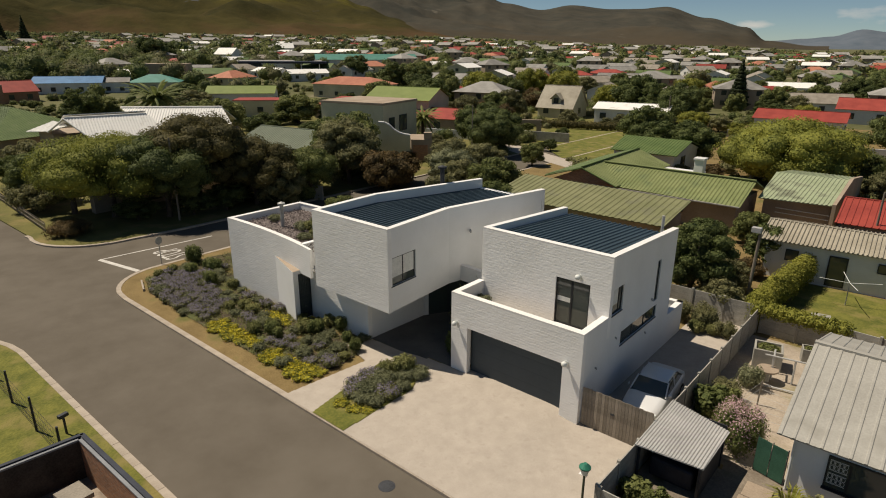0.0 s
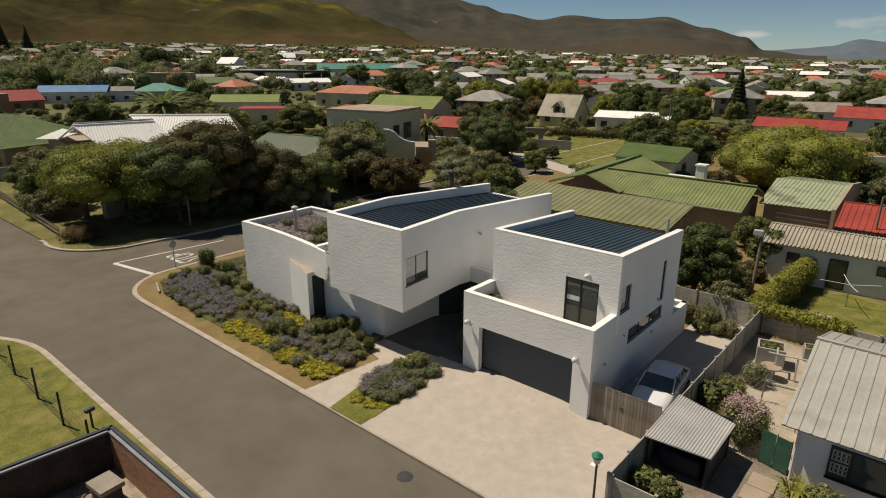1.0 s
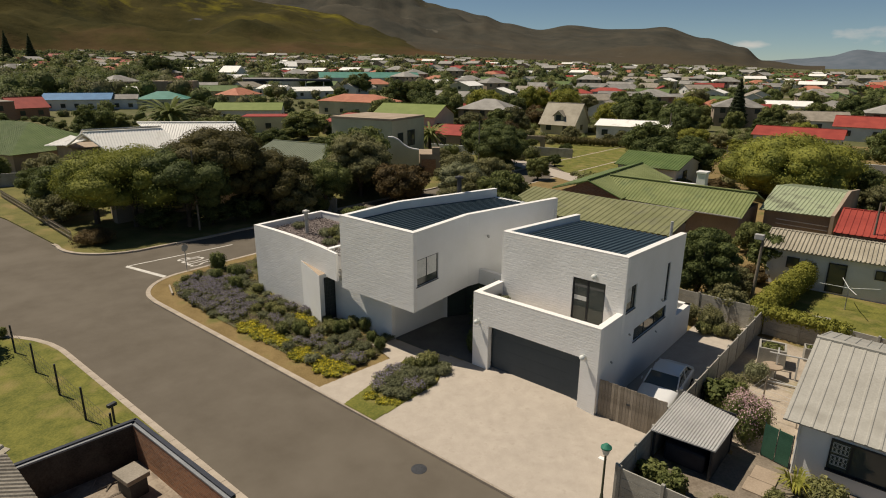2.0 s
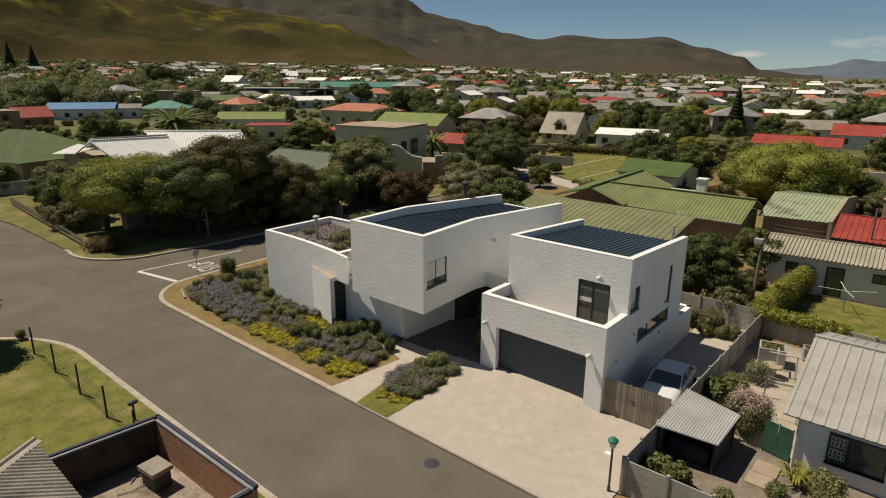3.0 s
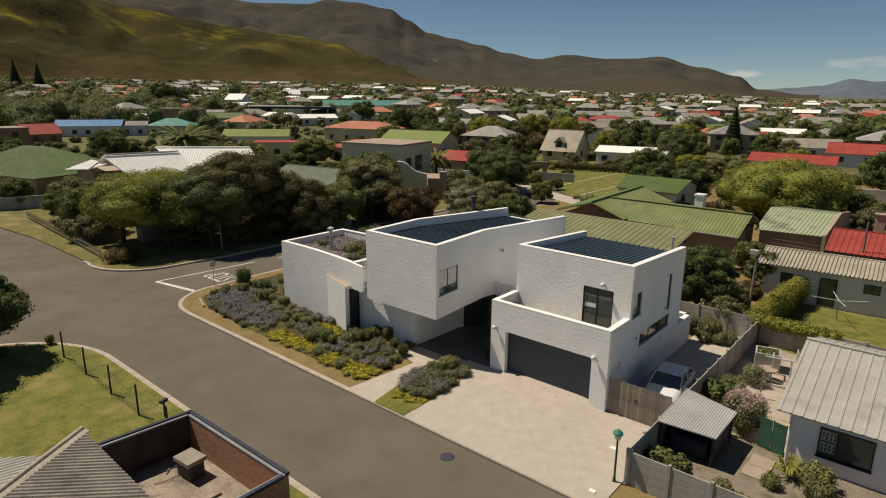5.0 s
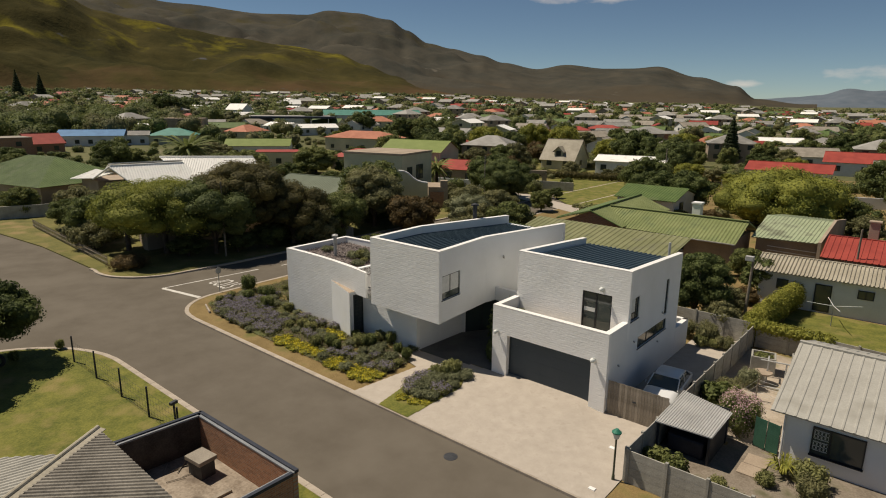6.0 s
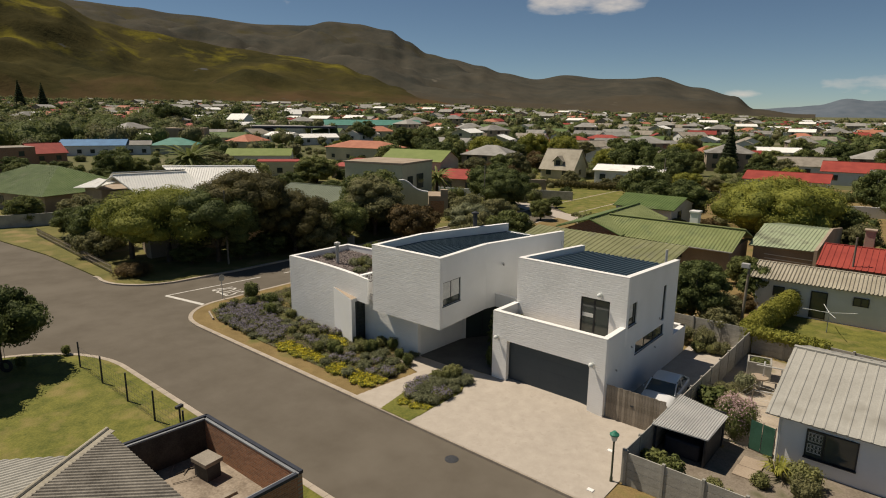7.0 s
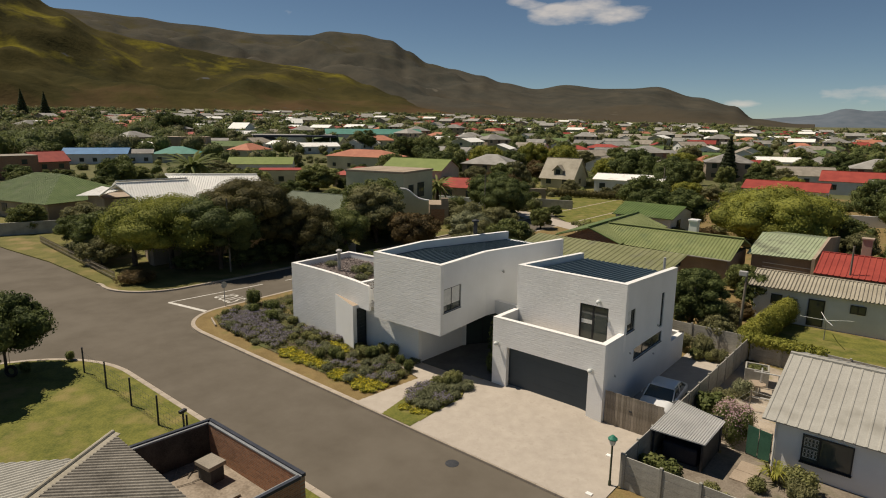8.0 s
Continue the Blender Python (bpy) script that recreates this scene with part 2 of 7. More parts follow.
M["car_paint"] = material("silver_car_paint", (0.66, 0.66, 0.65), (0.72, 0.72, 0.71), 1, 0.3, 60, 0, metal=0.1, specular=0.6)
M["tyre"] = material("rubber", (0.015, 0.015, 0.015), (0.03, 0.03, 0.03), 4, 0.85, 30, 0.1)
M["green_paint"] = material("green_paint", (0.02, 0.13, 0.085), (0.035, 0.20, 0.13), 2, 0.5, 20, 0.05)
M["lamp_post"] = material("dull_bronze_green_paint", (0.045, 0.058, 0.034), (0.08, 0.085, 0.05), 2, 0.6, 20, 0.05)
M["lamp_white"] = material("white_lamp_glass", (0.55, 0.57, 0.54), (0.72, 0.74, 0.70), 2, 0.35, 20, 0)
M["dark_metal"] = material("dark_metal", (0.03, 0.032, 0.036), (0.07, 0.072, 0.078), 2, 0.6, 20, 0.05, metal=0.2)
M["navy"] = material("dark_blue_flashing", (0.018, 0.022, 0.033), (0.04, 0.046, 0.062), 1.2, 0.6, 20, 0.05)
M["green_net"] = material("green_shade_net", (0.022, 0.075, 0.045), (0.05, 0.13, 0.085), 1.2, 0.9, 30, 0.3)
M["green_roof"] = material("green_sheet_roof", (0.064, 0.104, 0.026), (0.115, 0.162, 0.048), 0.5, 0.65, 10, 0.1, 0.01, patch=(0.12, 0.15, 0.06), patch_at=0.62, patch_scale=0.4)
M["moss_roof"] = material("faded_green_roof", (0.140, 0.168, 0.058), (0.220, 0.245, 0.100), 0.5, 0.7, 10, 0.1, 0.01, patch=(0.14, 0.17, 0.07), patch_at=0.6, patch_scale=0.7)
M["pale_green"] = material("chalky_green_roof", (0.24, 0.28, 0.165), (0.36, 0.40, 0.26), 0.5, 0.75, 10, 0.1, 0.01, patch=(0.16, 0.17, 0.11), patch_at=0.6, patch_scale=0.5)
M["annex_roof"] = material("dull_green_sheet_roof", (0.150, 0.155, 0.070), (0.215, 0.215, 0.108), 0.5, 0.7, 10, 0.1, 0.01, patch=(0.15, 0.15, 0.09), patch_at=0.6, patch_scale=0.6)
M["sage_roof"] = material("sage_roof", (0.125, 0.148, 0.100), (0.185, 0.208, 0.145), 0.4, 0.7, 10, 0.1, 0.01)
M["red_roof"] = material("red_sheet_roof", (0.21, 0.030, 0.022), (0.34, 0.058, 0.040), 0.5, 0.65, 10, 0.1, 0.01, spread=0.5)
M["orange_roof"] = material("terracotta_roof", (0.33, 0.12, 0.070), (0.46, 0.19, 0.115), 0.5, 0.75, 10, 0.1, 0.01, spread=0.5)
M["grey_roof"] = material("grey_sheet_roof", (0.17, 0.16, 0.145), (0.32, 0.305, 0.275), 0.4, 0.75, 10, 0.1, 0.01, spread=0.8)
M["white_roof"] = material("white_sheet_roof", (0.74, 0.72, 0.67), (0.85, 0.83, 0.78), 0.5, 0.65, 8, 0.1, 0.01, patch=(0.62, 0.59, 0.53), patch_at=0.62, patch_scale=0.5)
M["lime_roof"] = material("lime_sheet_roof", (0.125, 0.165, 0.030), (0.185, 0.225, 0.055), 0.5, 0.65, 10, 0.1, 0.01)
M["blue_roof"] = material("blue_sheet_roof", (0.045, 0.13, 0.26), (0.075, 0.20, 0.37), 0.4, 0.6, 10, 0.1, 0.01)
M["teal_roof"] = material("teal_sheet_roof", (0.05, 0.17, 0.13), (0.09, 0.25, 0.20), 0.4, 0.6, 10, 0.1, 0.01)


# ---- building helpers ----
def mesh_of(name, bm):
    me = bpy.data.meshes.new(name)
    bm.normal_update()
    bm.to_mesh(me)
    bm.free()
    return me


def part(name, bm, mat, parent=None, label=""):
    """Links a bmesh, or a mesh that is shared, as one object under a thing or a part."""
    me = mesh_of(name, bm) if isinstance(bm, bmesh.types.BMesh) else bm
    if mat is not None and not me.materials:
        me.materials.append(mat)
    ob = new(name, me)
    if parent is not None:
        ob.parent = parent
    if label:
        ob["label"] = label
    return ob


def thing(name, label, category, at=(0, 0, 0), turn=0.0, group="", kind=""):
    ob = new(name)
    ob.empty_display_size = 0.3
    ob.matrix_basis = pose(*at, 0, 0, turn)
    return tagged(ob, label, category, group, kind)


def structure(name, bm, mat, label, category):
    ob = part(name, bm, mat)
    return tagged(ob, label, category, kind="structure")


def box(bm, x0, y0, z0, x1, y1, z1, bevel=0.0):
    m = Matrix.Translation(((x0 + x1) / 2, (y0 + y1) / 2, (z0 + z1) / 2)) @ Matrix.Diagonal((abs(x1 - x0), abs(y1 - y0), abs(z1 - z0), 1))
    r = bmesh.ops.create_cube(bm, size=1, matrix=m)
    if bevel:
        edges = {e for v in r["verts"] for e in v.link_edges}
        bmesh.ops.bevel(bm, geom=list(edges), offset=bevel, segments=2, affect="EDGES", profile=0.5)
    return r["verts"]


def tube(bm, a, b, r0, r1=None, n=10):
    a, b = Vector(a), Vector(b)
    d = b - a
    m = Matrix.Translation((a + b) / 2) @ d.to_track_quat("Z", "Y").to_matrix().to_4x4()
    bmesh.ops.create_cone(bm, cap_ends=True, segments=n, radius1=r0, radius2=r0 if r1 is None else r1, depth=d.length, matrix=m)


def slab(bm, pts, z0, z1):
    """A prism on a plan outline; z1 may be a function of x and y."""
    top = [bm.verts.new((x, y, z1(x, y) if callable(z1) else z1)) for x, y in pts]
    low = [bm.verts.new((x, y, z0)) for x, y in pts]
    bm.faces.new(top)
    bm.faces.new(low[::-1])
    n = len(pts)
    for i in range(n):
        bm.faces.new((top[i], low[i], low[(i + 1) % n], top[(i + 1) % n]))


def sheet_grid(bm, inside, x0, x1, y0, y1, step, height):
    """A ground sheet of square cells whose centres lie inside a plan shape, at height(x, y)."""
    vs = {}

    def at(i, j):
        if (i, j) not in vs:
            x, y = x0 + i * step, y0 + j * step
            vs[i, j] = bm.verts.new((x, y, height(x, y)))
        return vs[i, j]

    for i in range(int((x1 - x0) / step)):
        for j in range(int((y1 - y0) / step)):
            if inside(x0 + (i + 0.5) * step, y0 + (j + 0.5) * step):
                bm.faces.new((at(i, j), at(i + 1, j), at(i + 1, j + 1), at(i, j + 1)))


def in_poly(x, y, pts):
    hit, n = False, len(pts)
    for i in range(n):
        (ax, ay), (bx, by) = pts[i], pts[i - 1]
        if (ay > y) != (by > y) and x < (bx - ax) * (y - ay) / (by - ay) + ax:
            hit = not hit
    return hit


def wall_panel(bm, p0, p1, z0, z1, thick, holes=(), z1b=None):
    """A wall from p0 to p1 (left to right seen from outside), with rectangular holes (u0, z0, u1, z1) right through it. z1b: the top at p1."""
    p0, p1 = Vector((*p0, 0)), Vector((*p1, 0))
    d = p1 - p0
    length = d.length
    d.normalize()
    inward = Vector((-d.y, d.x, 0))
    us = sorted({0.0, length, *(h[0] for h in holes), *(h[2] for h in holes)})
    zs = sorted({z0, z1, *(h[1] for h in holes), *(h[3] for h in holes)})
    z1b = z1 if z1b is None else z1b
    vs = {}

    def at(i, j, s):
        if (i, j, s) not in vs:
            z = zs[j] if zs[j] != z1 else z1 + (z1b - z1) * us[i] / length
            q = p0 + d * us[i] + inward * thick * s
            vs[i, j, s] = bm.verts.new((q.x, q.y, z))
        return vs[i, j, s]

    def solid(i, j):
        if not (0 <= i < len(us) - 1 and 0 <= j < len(zs) - 1):
            return False
        u, z = (us[i] + us[i + 1]) / 2, (zs[j] + zs[j + 1]) / 2
        return not any(h[0] < u < h[2] and h[1] < z < h[3] for h in holes)

    for i in range(len(us) - 1):
        for j in range(len(zs) - 1):
            if not solid(i, j):
                continue
            bm.faces.new((at(i, j, 0), at(i + 1, j, 0), at(i + 1, j + 1, 0), at(i, j + 1, 0)))
            bm.faces.new((at(i, j, 1), at(i, j + 1, 1), at(i + 1, j + 1, 1), at(i + 1, j, 1)))
            if not solid(i - 1, j):
                bm.faces.new((at(i, j, 0), at(i, j + 1, 0), at(i, j + 1, 1), at(i, j, 1)))
            if not solid(i + 1, j):
                bm.faces.new((at(i + 1, j, 0), at(i + 1, j, 1), at(i + 1, j + 1, 1), at(i + 1, j + 1, 0)))
            if not solid(i, j - 1):
                bm.faces.new((at(i, j, 0), at(i, j, 1), at(i + 1, j, 1), at(i + 1, j, 0)))
            if not solid(i, j + 1):
                bm.faces.new((at(i, j + 1, 0), at(i + 1, j + 1, 0), at(i + 1, j + 1, 1), at(i, j + 1, 1)))


def roof_face(bm, pts, pitch=0.0, width=0.1, height=0.05, thick=0.06, way=None):
    """One plane of a sheet roof on a convex outline, folded into raised ribs that run up the slope (or along way)."""
    pts = [Vector(p) for p in pts]
    nrm = (pts[1] - pts[0]).cross(pts[2] - pts[0]).normalized()
    if nrm.z < 0:
        pts.reverse()
        nrm = -nrm
    n, o = len(pts), pts[0]
    v = Vector(way) if way is not None else Vector((0, 0, 1)) - nrm * nrm.z
    if v.length < 1e-4:
        v = Vector((0, 1, 0))
    v = (v - nrm * v.dot(nrm)).normalized()
    u = v.cross(nrm)
    us = [(p - o).dot(u) for p in pts]
    lo, hi = min(us) + 1e-4, max(us) - 1e-4
    cols = {min(hi, max(lo, x)): None for x in us}
    if pitch:
        s = math.ceil(min(us) / pitch) * pitch + pitch * 0.25
        while s < max(us):
            for du, h in ((-width / 2, 0.0), (-width / 4, height), (width / 4, height), (width / 2, 0.0)):
                if lo < s + du < hi:
                    cols[s + du] = h
            s += pitch
    keys = sorted(cols)
    known = [(k, cols[k]) for k in keys if cols[k] is not None]
    rows_v = []
    for k in keys:
        h = cols[k]
        if h is None:
            below = [q for q in known if q[0] <= k]
            above = [q for q in known if q[0] >= k]
            h = min(below[-1][1], above[0][1]) if below and above else 0.0
        cut = []
        for i in range(n):
            ua, ub = us[i] - k, us[(i + 1) % n] - k
            if (ua > 0) != (ub > 0):
                cut.append((pts[i] + (pts[(i + 1) % n] - pts[i]) * (ua / (ua - ub)) - o).dot(v))
        c0, c1 = min(cut), max(cut)
        rows_v.append([bm.verts.new(o + u * k + v * c + nrm * z) for c, z in ((c0, h), (c1, h), (c1, -thick), (c0, -thick))])
    for p, q in zip(rows_v, rows_v[1:]):
        for i in range(4):
            bm.faces.new((p[i], q[i], q[(i + 1) % 4], p[(i + 1) % 4]))
    bm.faces.new(rows_v[0])
    bm.faces.new(rows_v[-1][::-1])
    bmesh.ops.recalc_face_normals(bm, faces=bm.faces)


def raw_mesh(name, verts, quads, mat):
    me = bpy.data.meshes.new(name)
    v, f = np.asarray(verts, dtype=np.float32), np.asarray(quads, dtype=np.int32)
    me.vertices.add(len(v))
    me.vertices.foreach_set("co", v.ravel())
    me.loops.add(f.size)
    me.loops.foreach_set("vertex_index", f.ravel())
    me.polygons.add(len(f))
    me.polygons.foreach_set("loop_start", np.arange(0, f.size, f.shape[1], dtype=np.int32))
    me.update(calc_edges=True)
    if mat is not None:
        me.materials.append(mat)
    return me


def leaf_quads(rng, blobs, count, size, slim=0.6, up=0.35, shell=0.62):
    """Bent leaf sprays scattered through the outer shell of some round masses (x, y, z, rx, ry, rz)."""
    bl = np.array(blobs, dtype=float)
    wgt = (bl[:, 3] * bl[:, 4] * bl[:, 5]) ** 0.67
    k = rng.choice(len(bl), count, p=wgt / wgt.sum())
    d = rng.normal(size=(count, 3))
    d[:, 2] += up * np.abs(rng.normal(size=count))
    d /= np.linalg.norm(d, axis=1)[:, None]
    rad = shell + (1.16 - shell) * rng.random(count) ** 0.7
    c = bl[k, :3] + d * bl[k, 3:] * rad[:, None]
    nrm = d + 0.42 * rng.normal(size=(count, 3))
    nrm /= np.linalg.norm(nrm, axis=1)[:, None]
    a = np.cross(nrm, rng.normal(size=(count, 3)))
    a /= np.linalg.norm(a, axis=1)[:, None] + 1e-9
    b = np.cross(nrm, a)
    s = size * (0.6 + 0.8 * rng.random(count))[:, None]
    v = np.stack([c - a * s * 0.5, c + b * s * slim * 0.5 + nrm * s * 0.12, c + a * s * 0.5, c - b * s * slim * 0.5 + nrm * s * 0.12], axis=1).reshape(-1, 3)
    return v, np.arange(count * 4).reshape(-1, 4)


def hearts(blobs, shrink, ring=8, rows_n=5):
    """Lumpy solid cores for many round masses at once, as quads."""
    unit = [(math.sin(math.pi * (j + 0.02) / (rows_n - 0.96)) * math.cos(2 * math.pi * i / ring), math.sin(math.pi * (j + 0.02) / (rows_n - 0.96)) * math.sin(2 * math.pi * i / ring), math.cos(math.pi * (j + 0.02) / (rows_n - 0.96))) for j in range(rows_n) for i in range(ring)]
    quads = [(j * ring + i, (j + 1) * ring + i, (j + 1) * ring + (i + 1) % ring, j * ring + (i + 1) % ring) for j in range(rows_n - 1) for i in range(ring)]
    u, q, bl = np.array(unit), np.array(quads), np.array(blobs, dtype=float)
    v = bl[:, None, :3] + u[None] * bl[:, None, 3:] * shrink
    f = q[None] + (np.arange(len(bl)) * len(u))[:, None, None]
    return v.reshape(-1, 3), f.reshape(-1, 4)


def crown_blobs(rng, height, radius, base, lumps, flat=1.0):
    """Uneven clumps over a dome, with gaps between them, round a smaller heart."""
    out, mid, half = [], (height + base) / 2, (height - base) / 2
    out.append((0, 0, mid - half * 0.08, radius * 0.62, radius * 0.62, half * 0.72))
    count = lumps * 3
    for i in range(count):
        a = i * 2.39996 + 0.7 * rng.random()
        t = 1 - 1.75 * (i + 0.5) / count + 0.12 * (rng.random() - 0.5)
        w = math.sqrt(max(0.0, 1 - min(1, abs(t)) ** 2.2)) * radius * (0.66 + 0.22 * rng.random())
        r = radius * (0.17 + 0.20 * rng.random() ** 1.4)
        out.append((w * math.cos(a), w * math.sin(a), mid + half * 0.82 * t, r * 1.1, r * 1.1, r * 0.72 * flat))
    return out


def core_mesh(rng, blobs, shrink, fine=2):
    bm = bmesh.new()
    for x, y, z, rx, ry, rz in blobs:
        r = bmesh.ops.create_icosphere(bm, subdivisions=fine, radius=1)
        for f in {q for v in r["verts"] for q in v.link_faces}:
            f.smooth = True
        for v in r["verts"]:
            k = shrink * (0.92 + 0.3 * noise.noise(v.co * 2.6 + Vector((x, y, z))))
            v.co = Vector((x + v.co.x * rx * k, y + v.co.y * ry * k, z + v.co.z * rz * k))
    return bm


def trunk_bm(rng, top, r, limbs, spread, fork=0.45, lean=0.0):
    bm = bmesh.new()
    knee = Vector((lean, 0.1 * r, top * fork))
    tube(bm, (0, 0, -0.3), knee, r, r * 0.75, 9)
    for i in range(limbs):
        a = i * 6.28 / limbs + rng.random()
        tip = Vector((spread * math.cos(a) * (0.5 + 0.4 * rng.random()), spread * math.sin(a) * (0.5 + 0.4 * rng.random()), top * (0.75 + 0.2 * rng.random())))
        mid = knee.lerp(tip, 0.5) + Vector((0, 0, top * 0.05))
        tube(bm, knee - Vector((0, 0, 0.1)), mid, r * 0.6, r * 0.42, 7)
        tube(bm, mid, tip, r * 0.42, r * 0.15, 6)
    return bm


def tree(label, mat, height, radius, base, leaves, size, seed, lumps=9, at=(0, 0, 0), turn=0, group="", name="tree", category="tree", flat=1.0, limbs=5, trunk=None, up=0.35, shrink=0.9):
    rng = np.random.default_rng(seed)
    th = thing(name, label, category, at, turn, group)
    part("trunk", trunk_bm(rng, height * 0.9, trunk or radius * 0.07 + 0.05, limbs, radius * 0.7, max(0.15, base / height)), M["bark"], th)
    blobs = crown_blobs(rng, height, radius, base, lumps, flat)
    v, f = leaf_quads(rng, blobs, leaves, size, up=up)
    crown = part("crown", raw_mesh("crown", v, f, mat), None, th)
    part("inner_foliage", core_mesh(rng, blobs, shrink, 2 if leaves > 8500 else 1), mat, crown)
    return th


# ---- ground, mountains, roads ----
HUB = Vector((10.0, -22.0))


def smooth(a, b, x):
    t = min(1.0, max(0.0, (x - a) / (b - a)))
    return t * t * (3 - 2 * t)


def ramp(x, table):
    for (a, va), (b, vb) in zip(table, table[1:]):
        if x <= b:
            return va + (vb - va) * smooth(a, b, x) if x > a else va
    return table[-1][1]


def town_z(x, y):
    """Height of the open ground: level round the street, climbing gently towards the mountain."""
    dx, dy = x - HUB.x, y - HUB.y
    r, az = math.hypot(dx, dy), math.degrees(math.atan2(-dx, dy))
    return -0.26 + 0.036 * max(0.0, r - 190) * ramp(az, ((-20, 0.05), (8, 0.28), (20, 0.55), (45, 1.0), (100, 1.0), (140, 0.0))) * (1 - smooth(900, 4200, r) * 0.5)


bm = bmesh.new()
rings = [0, 60, 120, 190, 230, 290, 370, 470, 600, 760, 950, 1200, 1600, 2200, 3000, 4000, 4900]
rows_of = []
for r in rings:
    rows_of.append([bm.verts.new((HUB.x - r * math.sin(radians(a)), HUB.y + r * math.cos(radians(a)), town_z(HUB.x - r * math.sin(radians(a)), HUB.y + r * math.cos(radians(a))))) for a in range(-180, 180, 4)] if r else [bm.verts.new((HUB.x, HUB.y, -0.26))])
for i, ring in enumerate(rows_of[1:]):
    n = len(ring)
    for k in range(n):
        if i == 0:
            bm.faces.new((rows_of[0][0], ring[k], ring[(k + 1) % n]))
        else:
            prev = rows_of[i]
            bm.faces.new((prev[k], ring[k], ring[(k + 1) % n], prev[(k + 1) % n]))
bmesh.ops.recalc_face_normals(bm, faces=bm.faces)
structure("ground", bm, M["town_ground"], "dry green and brown ground of the town, open to the horizon", "ground")

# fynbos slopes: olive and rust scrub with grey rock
def slope_material(name, dark, light, rust, rust_top, flecks, crest_from, rock, scale, rock_at=0.70):
    """Scrub on a mountainside: mottled growth, rusty heath at the foot, patches of another colour towards the crest and
    bare rock.
    """
    m = bpy.data.materials.new(name)
    m.use_nodes = True
    nt = m.node_tree
    b = nt.nodes["Principled BSDF"]
    tc, sp = nt.nodes.new("ShaderNodeTexCoord"), nt.nodes.new("ShaderNodeSeparateXYZ")
    nt.links.new(tc.outputs["Object"], sp.inputs[0])

    def grain(size, detail, squash=1.0):
        mp, n = nt.nodes.new("ShaderNodeMapping"), nt.nodes.new("ShaderNodeTexNoise")
        mp.inputs["Scale"].default_value = (size, size, size * squash)
        n.inputs["Scale"].default_value, n.inputs["Detail"].default_value, n.inputs["Roughness"].default_value = 1.0, detail, 0.62
        nt.links.new(tc.outputs["Object"], mp.inputs[0])
        nt.links.new(mp.outputs[0], n.inputs["Vector"])
        return n.outputs["Fac"]

    def calc(op, a, c, clamp=False):
        q = nt.nodes.new("ShaderNodeMath")
        q.operation, q.use_clamp = op, clamp
        for i, v in enumerate((a, c)):
            if isinstance(v, (int, float)):
                q.inputs[i].default_value = v
            else:
                nt.links.new(v, q.inputs[i])
        return q.outputs[0]

    def over(f, a, c):
        q = nt.nodes.new("ShaderNodeMix")
        q.data_type = "RGBA"
        nt.links.new(f, q.inputs["Factor"])
        for key, v in (("A", a), ("B", c)):
            if isinstance(v, tuple):
                q.inputs[key].default_value = (*v, 1)
            else:
                nt.links.new(v, q.inputs[key])
        return q.outputs["Result"]

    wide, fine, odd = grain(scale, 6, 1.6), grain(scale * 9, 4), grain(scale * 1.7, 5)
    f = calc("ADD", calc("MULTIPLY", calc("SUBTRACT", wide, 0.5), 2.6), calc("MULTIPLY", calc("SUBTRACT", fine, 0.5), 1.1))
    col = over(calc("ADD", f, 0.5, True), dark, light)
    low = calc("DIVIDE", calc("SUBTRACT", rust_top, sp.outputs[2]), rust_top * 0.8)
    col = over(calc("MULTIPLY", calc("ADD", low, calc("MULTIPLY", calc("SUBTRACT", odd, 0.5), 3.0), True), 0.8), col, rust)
    high = calc("DIVIDE", calc("SUBTRACT", sp.outputs[2], crest_from), crest_from * 0.5, True)
    col = over(calc("MULTIPLY", calc("MULTIPLY", calc("SUBTRACT", odd, 0.50), 6.0, True), high), col, flecks)
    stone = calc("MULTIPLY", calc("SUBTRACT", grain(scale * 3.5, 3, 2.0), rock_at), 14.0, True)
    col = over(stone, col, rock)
    nt.links.new(col, b.inputs["Base Color"])
    b.inputs["Roughness"].default_value, b.inputs["Specular IOR Level"].default_value = 1.0, 0.02
    bp = nt.nodes.new("ShaderNodeBump")
    bp.inputs["Strength"].default_value, bp.inputs["Distance"].default_value = 0.5, 6.0
    nt.links.new(fine, bp.inputs["Height"])
    nt.links.new(bp.outputs[0], b.inputs["Normal"])
    return m


# near slope: sunlight on the crest is painted in as yellow-green patches
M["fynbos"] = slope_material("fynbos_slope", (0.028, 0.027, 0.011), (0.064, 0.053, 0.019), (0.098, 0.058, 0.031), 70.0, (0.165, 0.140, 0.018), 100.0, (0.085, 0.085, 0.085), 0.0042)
# far range: haze of the distance is put into its paler, greyer colours
M["far_slope"] = slope_material("far_fynbos_slope", (0.038, 0.040, 0.034), (0.078, 0.069, 0.052), (0.070, 0.055, 0.036), 90.0, (0.060, 0.052, 0.026), 240.0, (0.13, 0.115, 0.09), 0.0026, 0.69)
# distant hills: the blue base colour stands in for air haze
M["blue_hills"] = material("hazed_hills", (0.075, 0.10, 0.125), (0.12, 0.14, 0.165), 0.002, 0.95, 0.02, 0.3, 5.0)


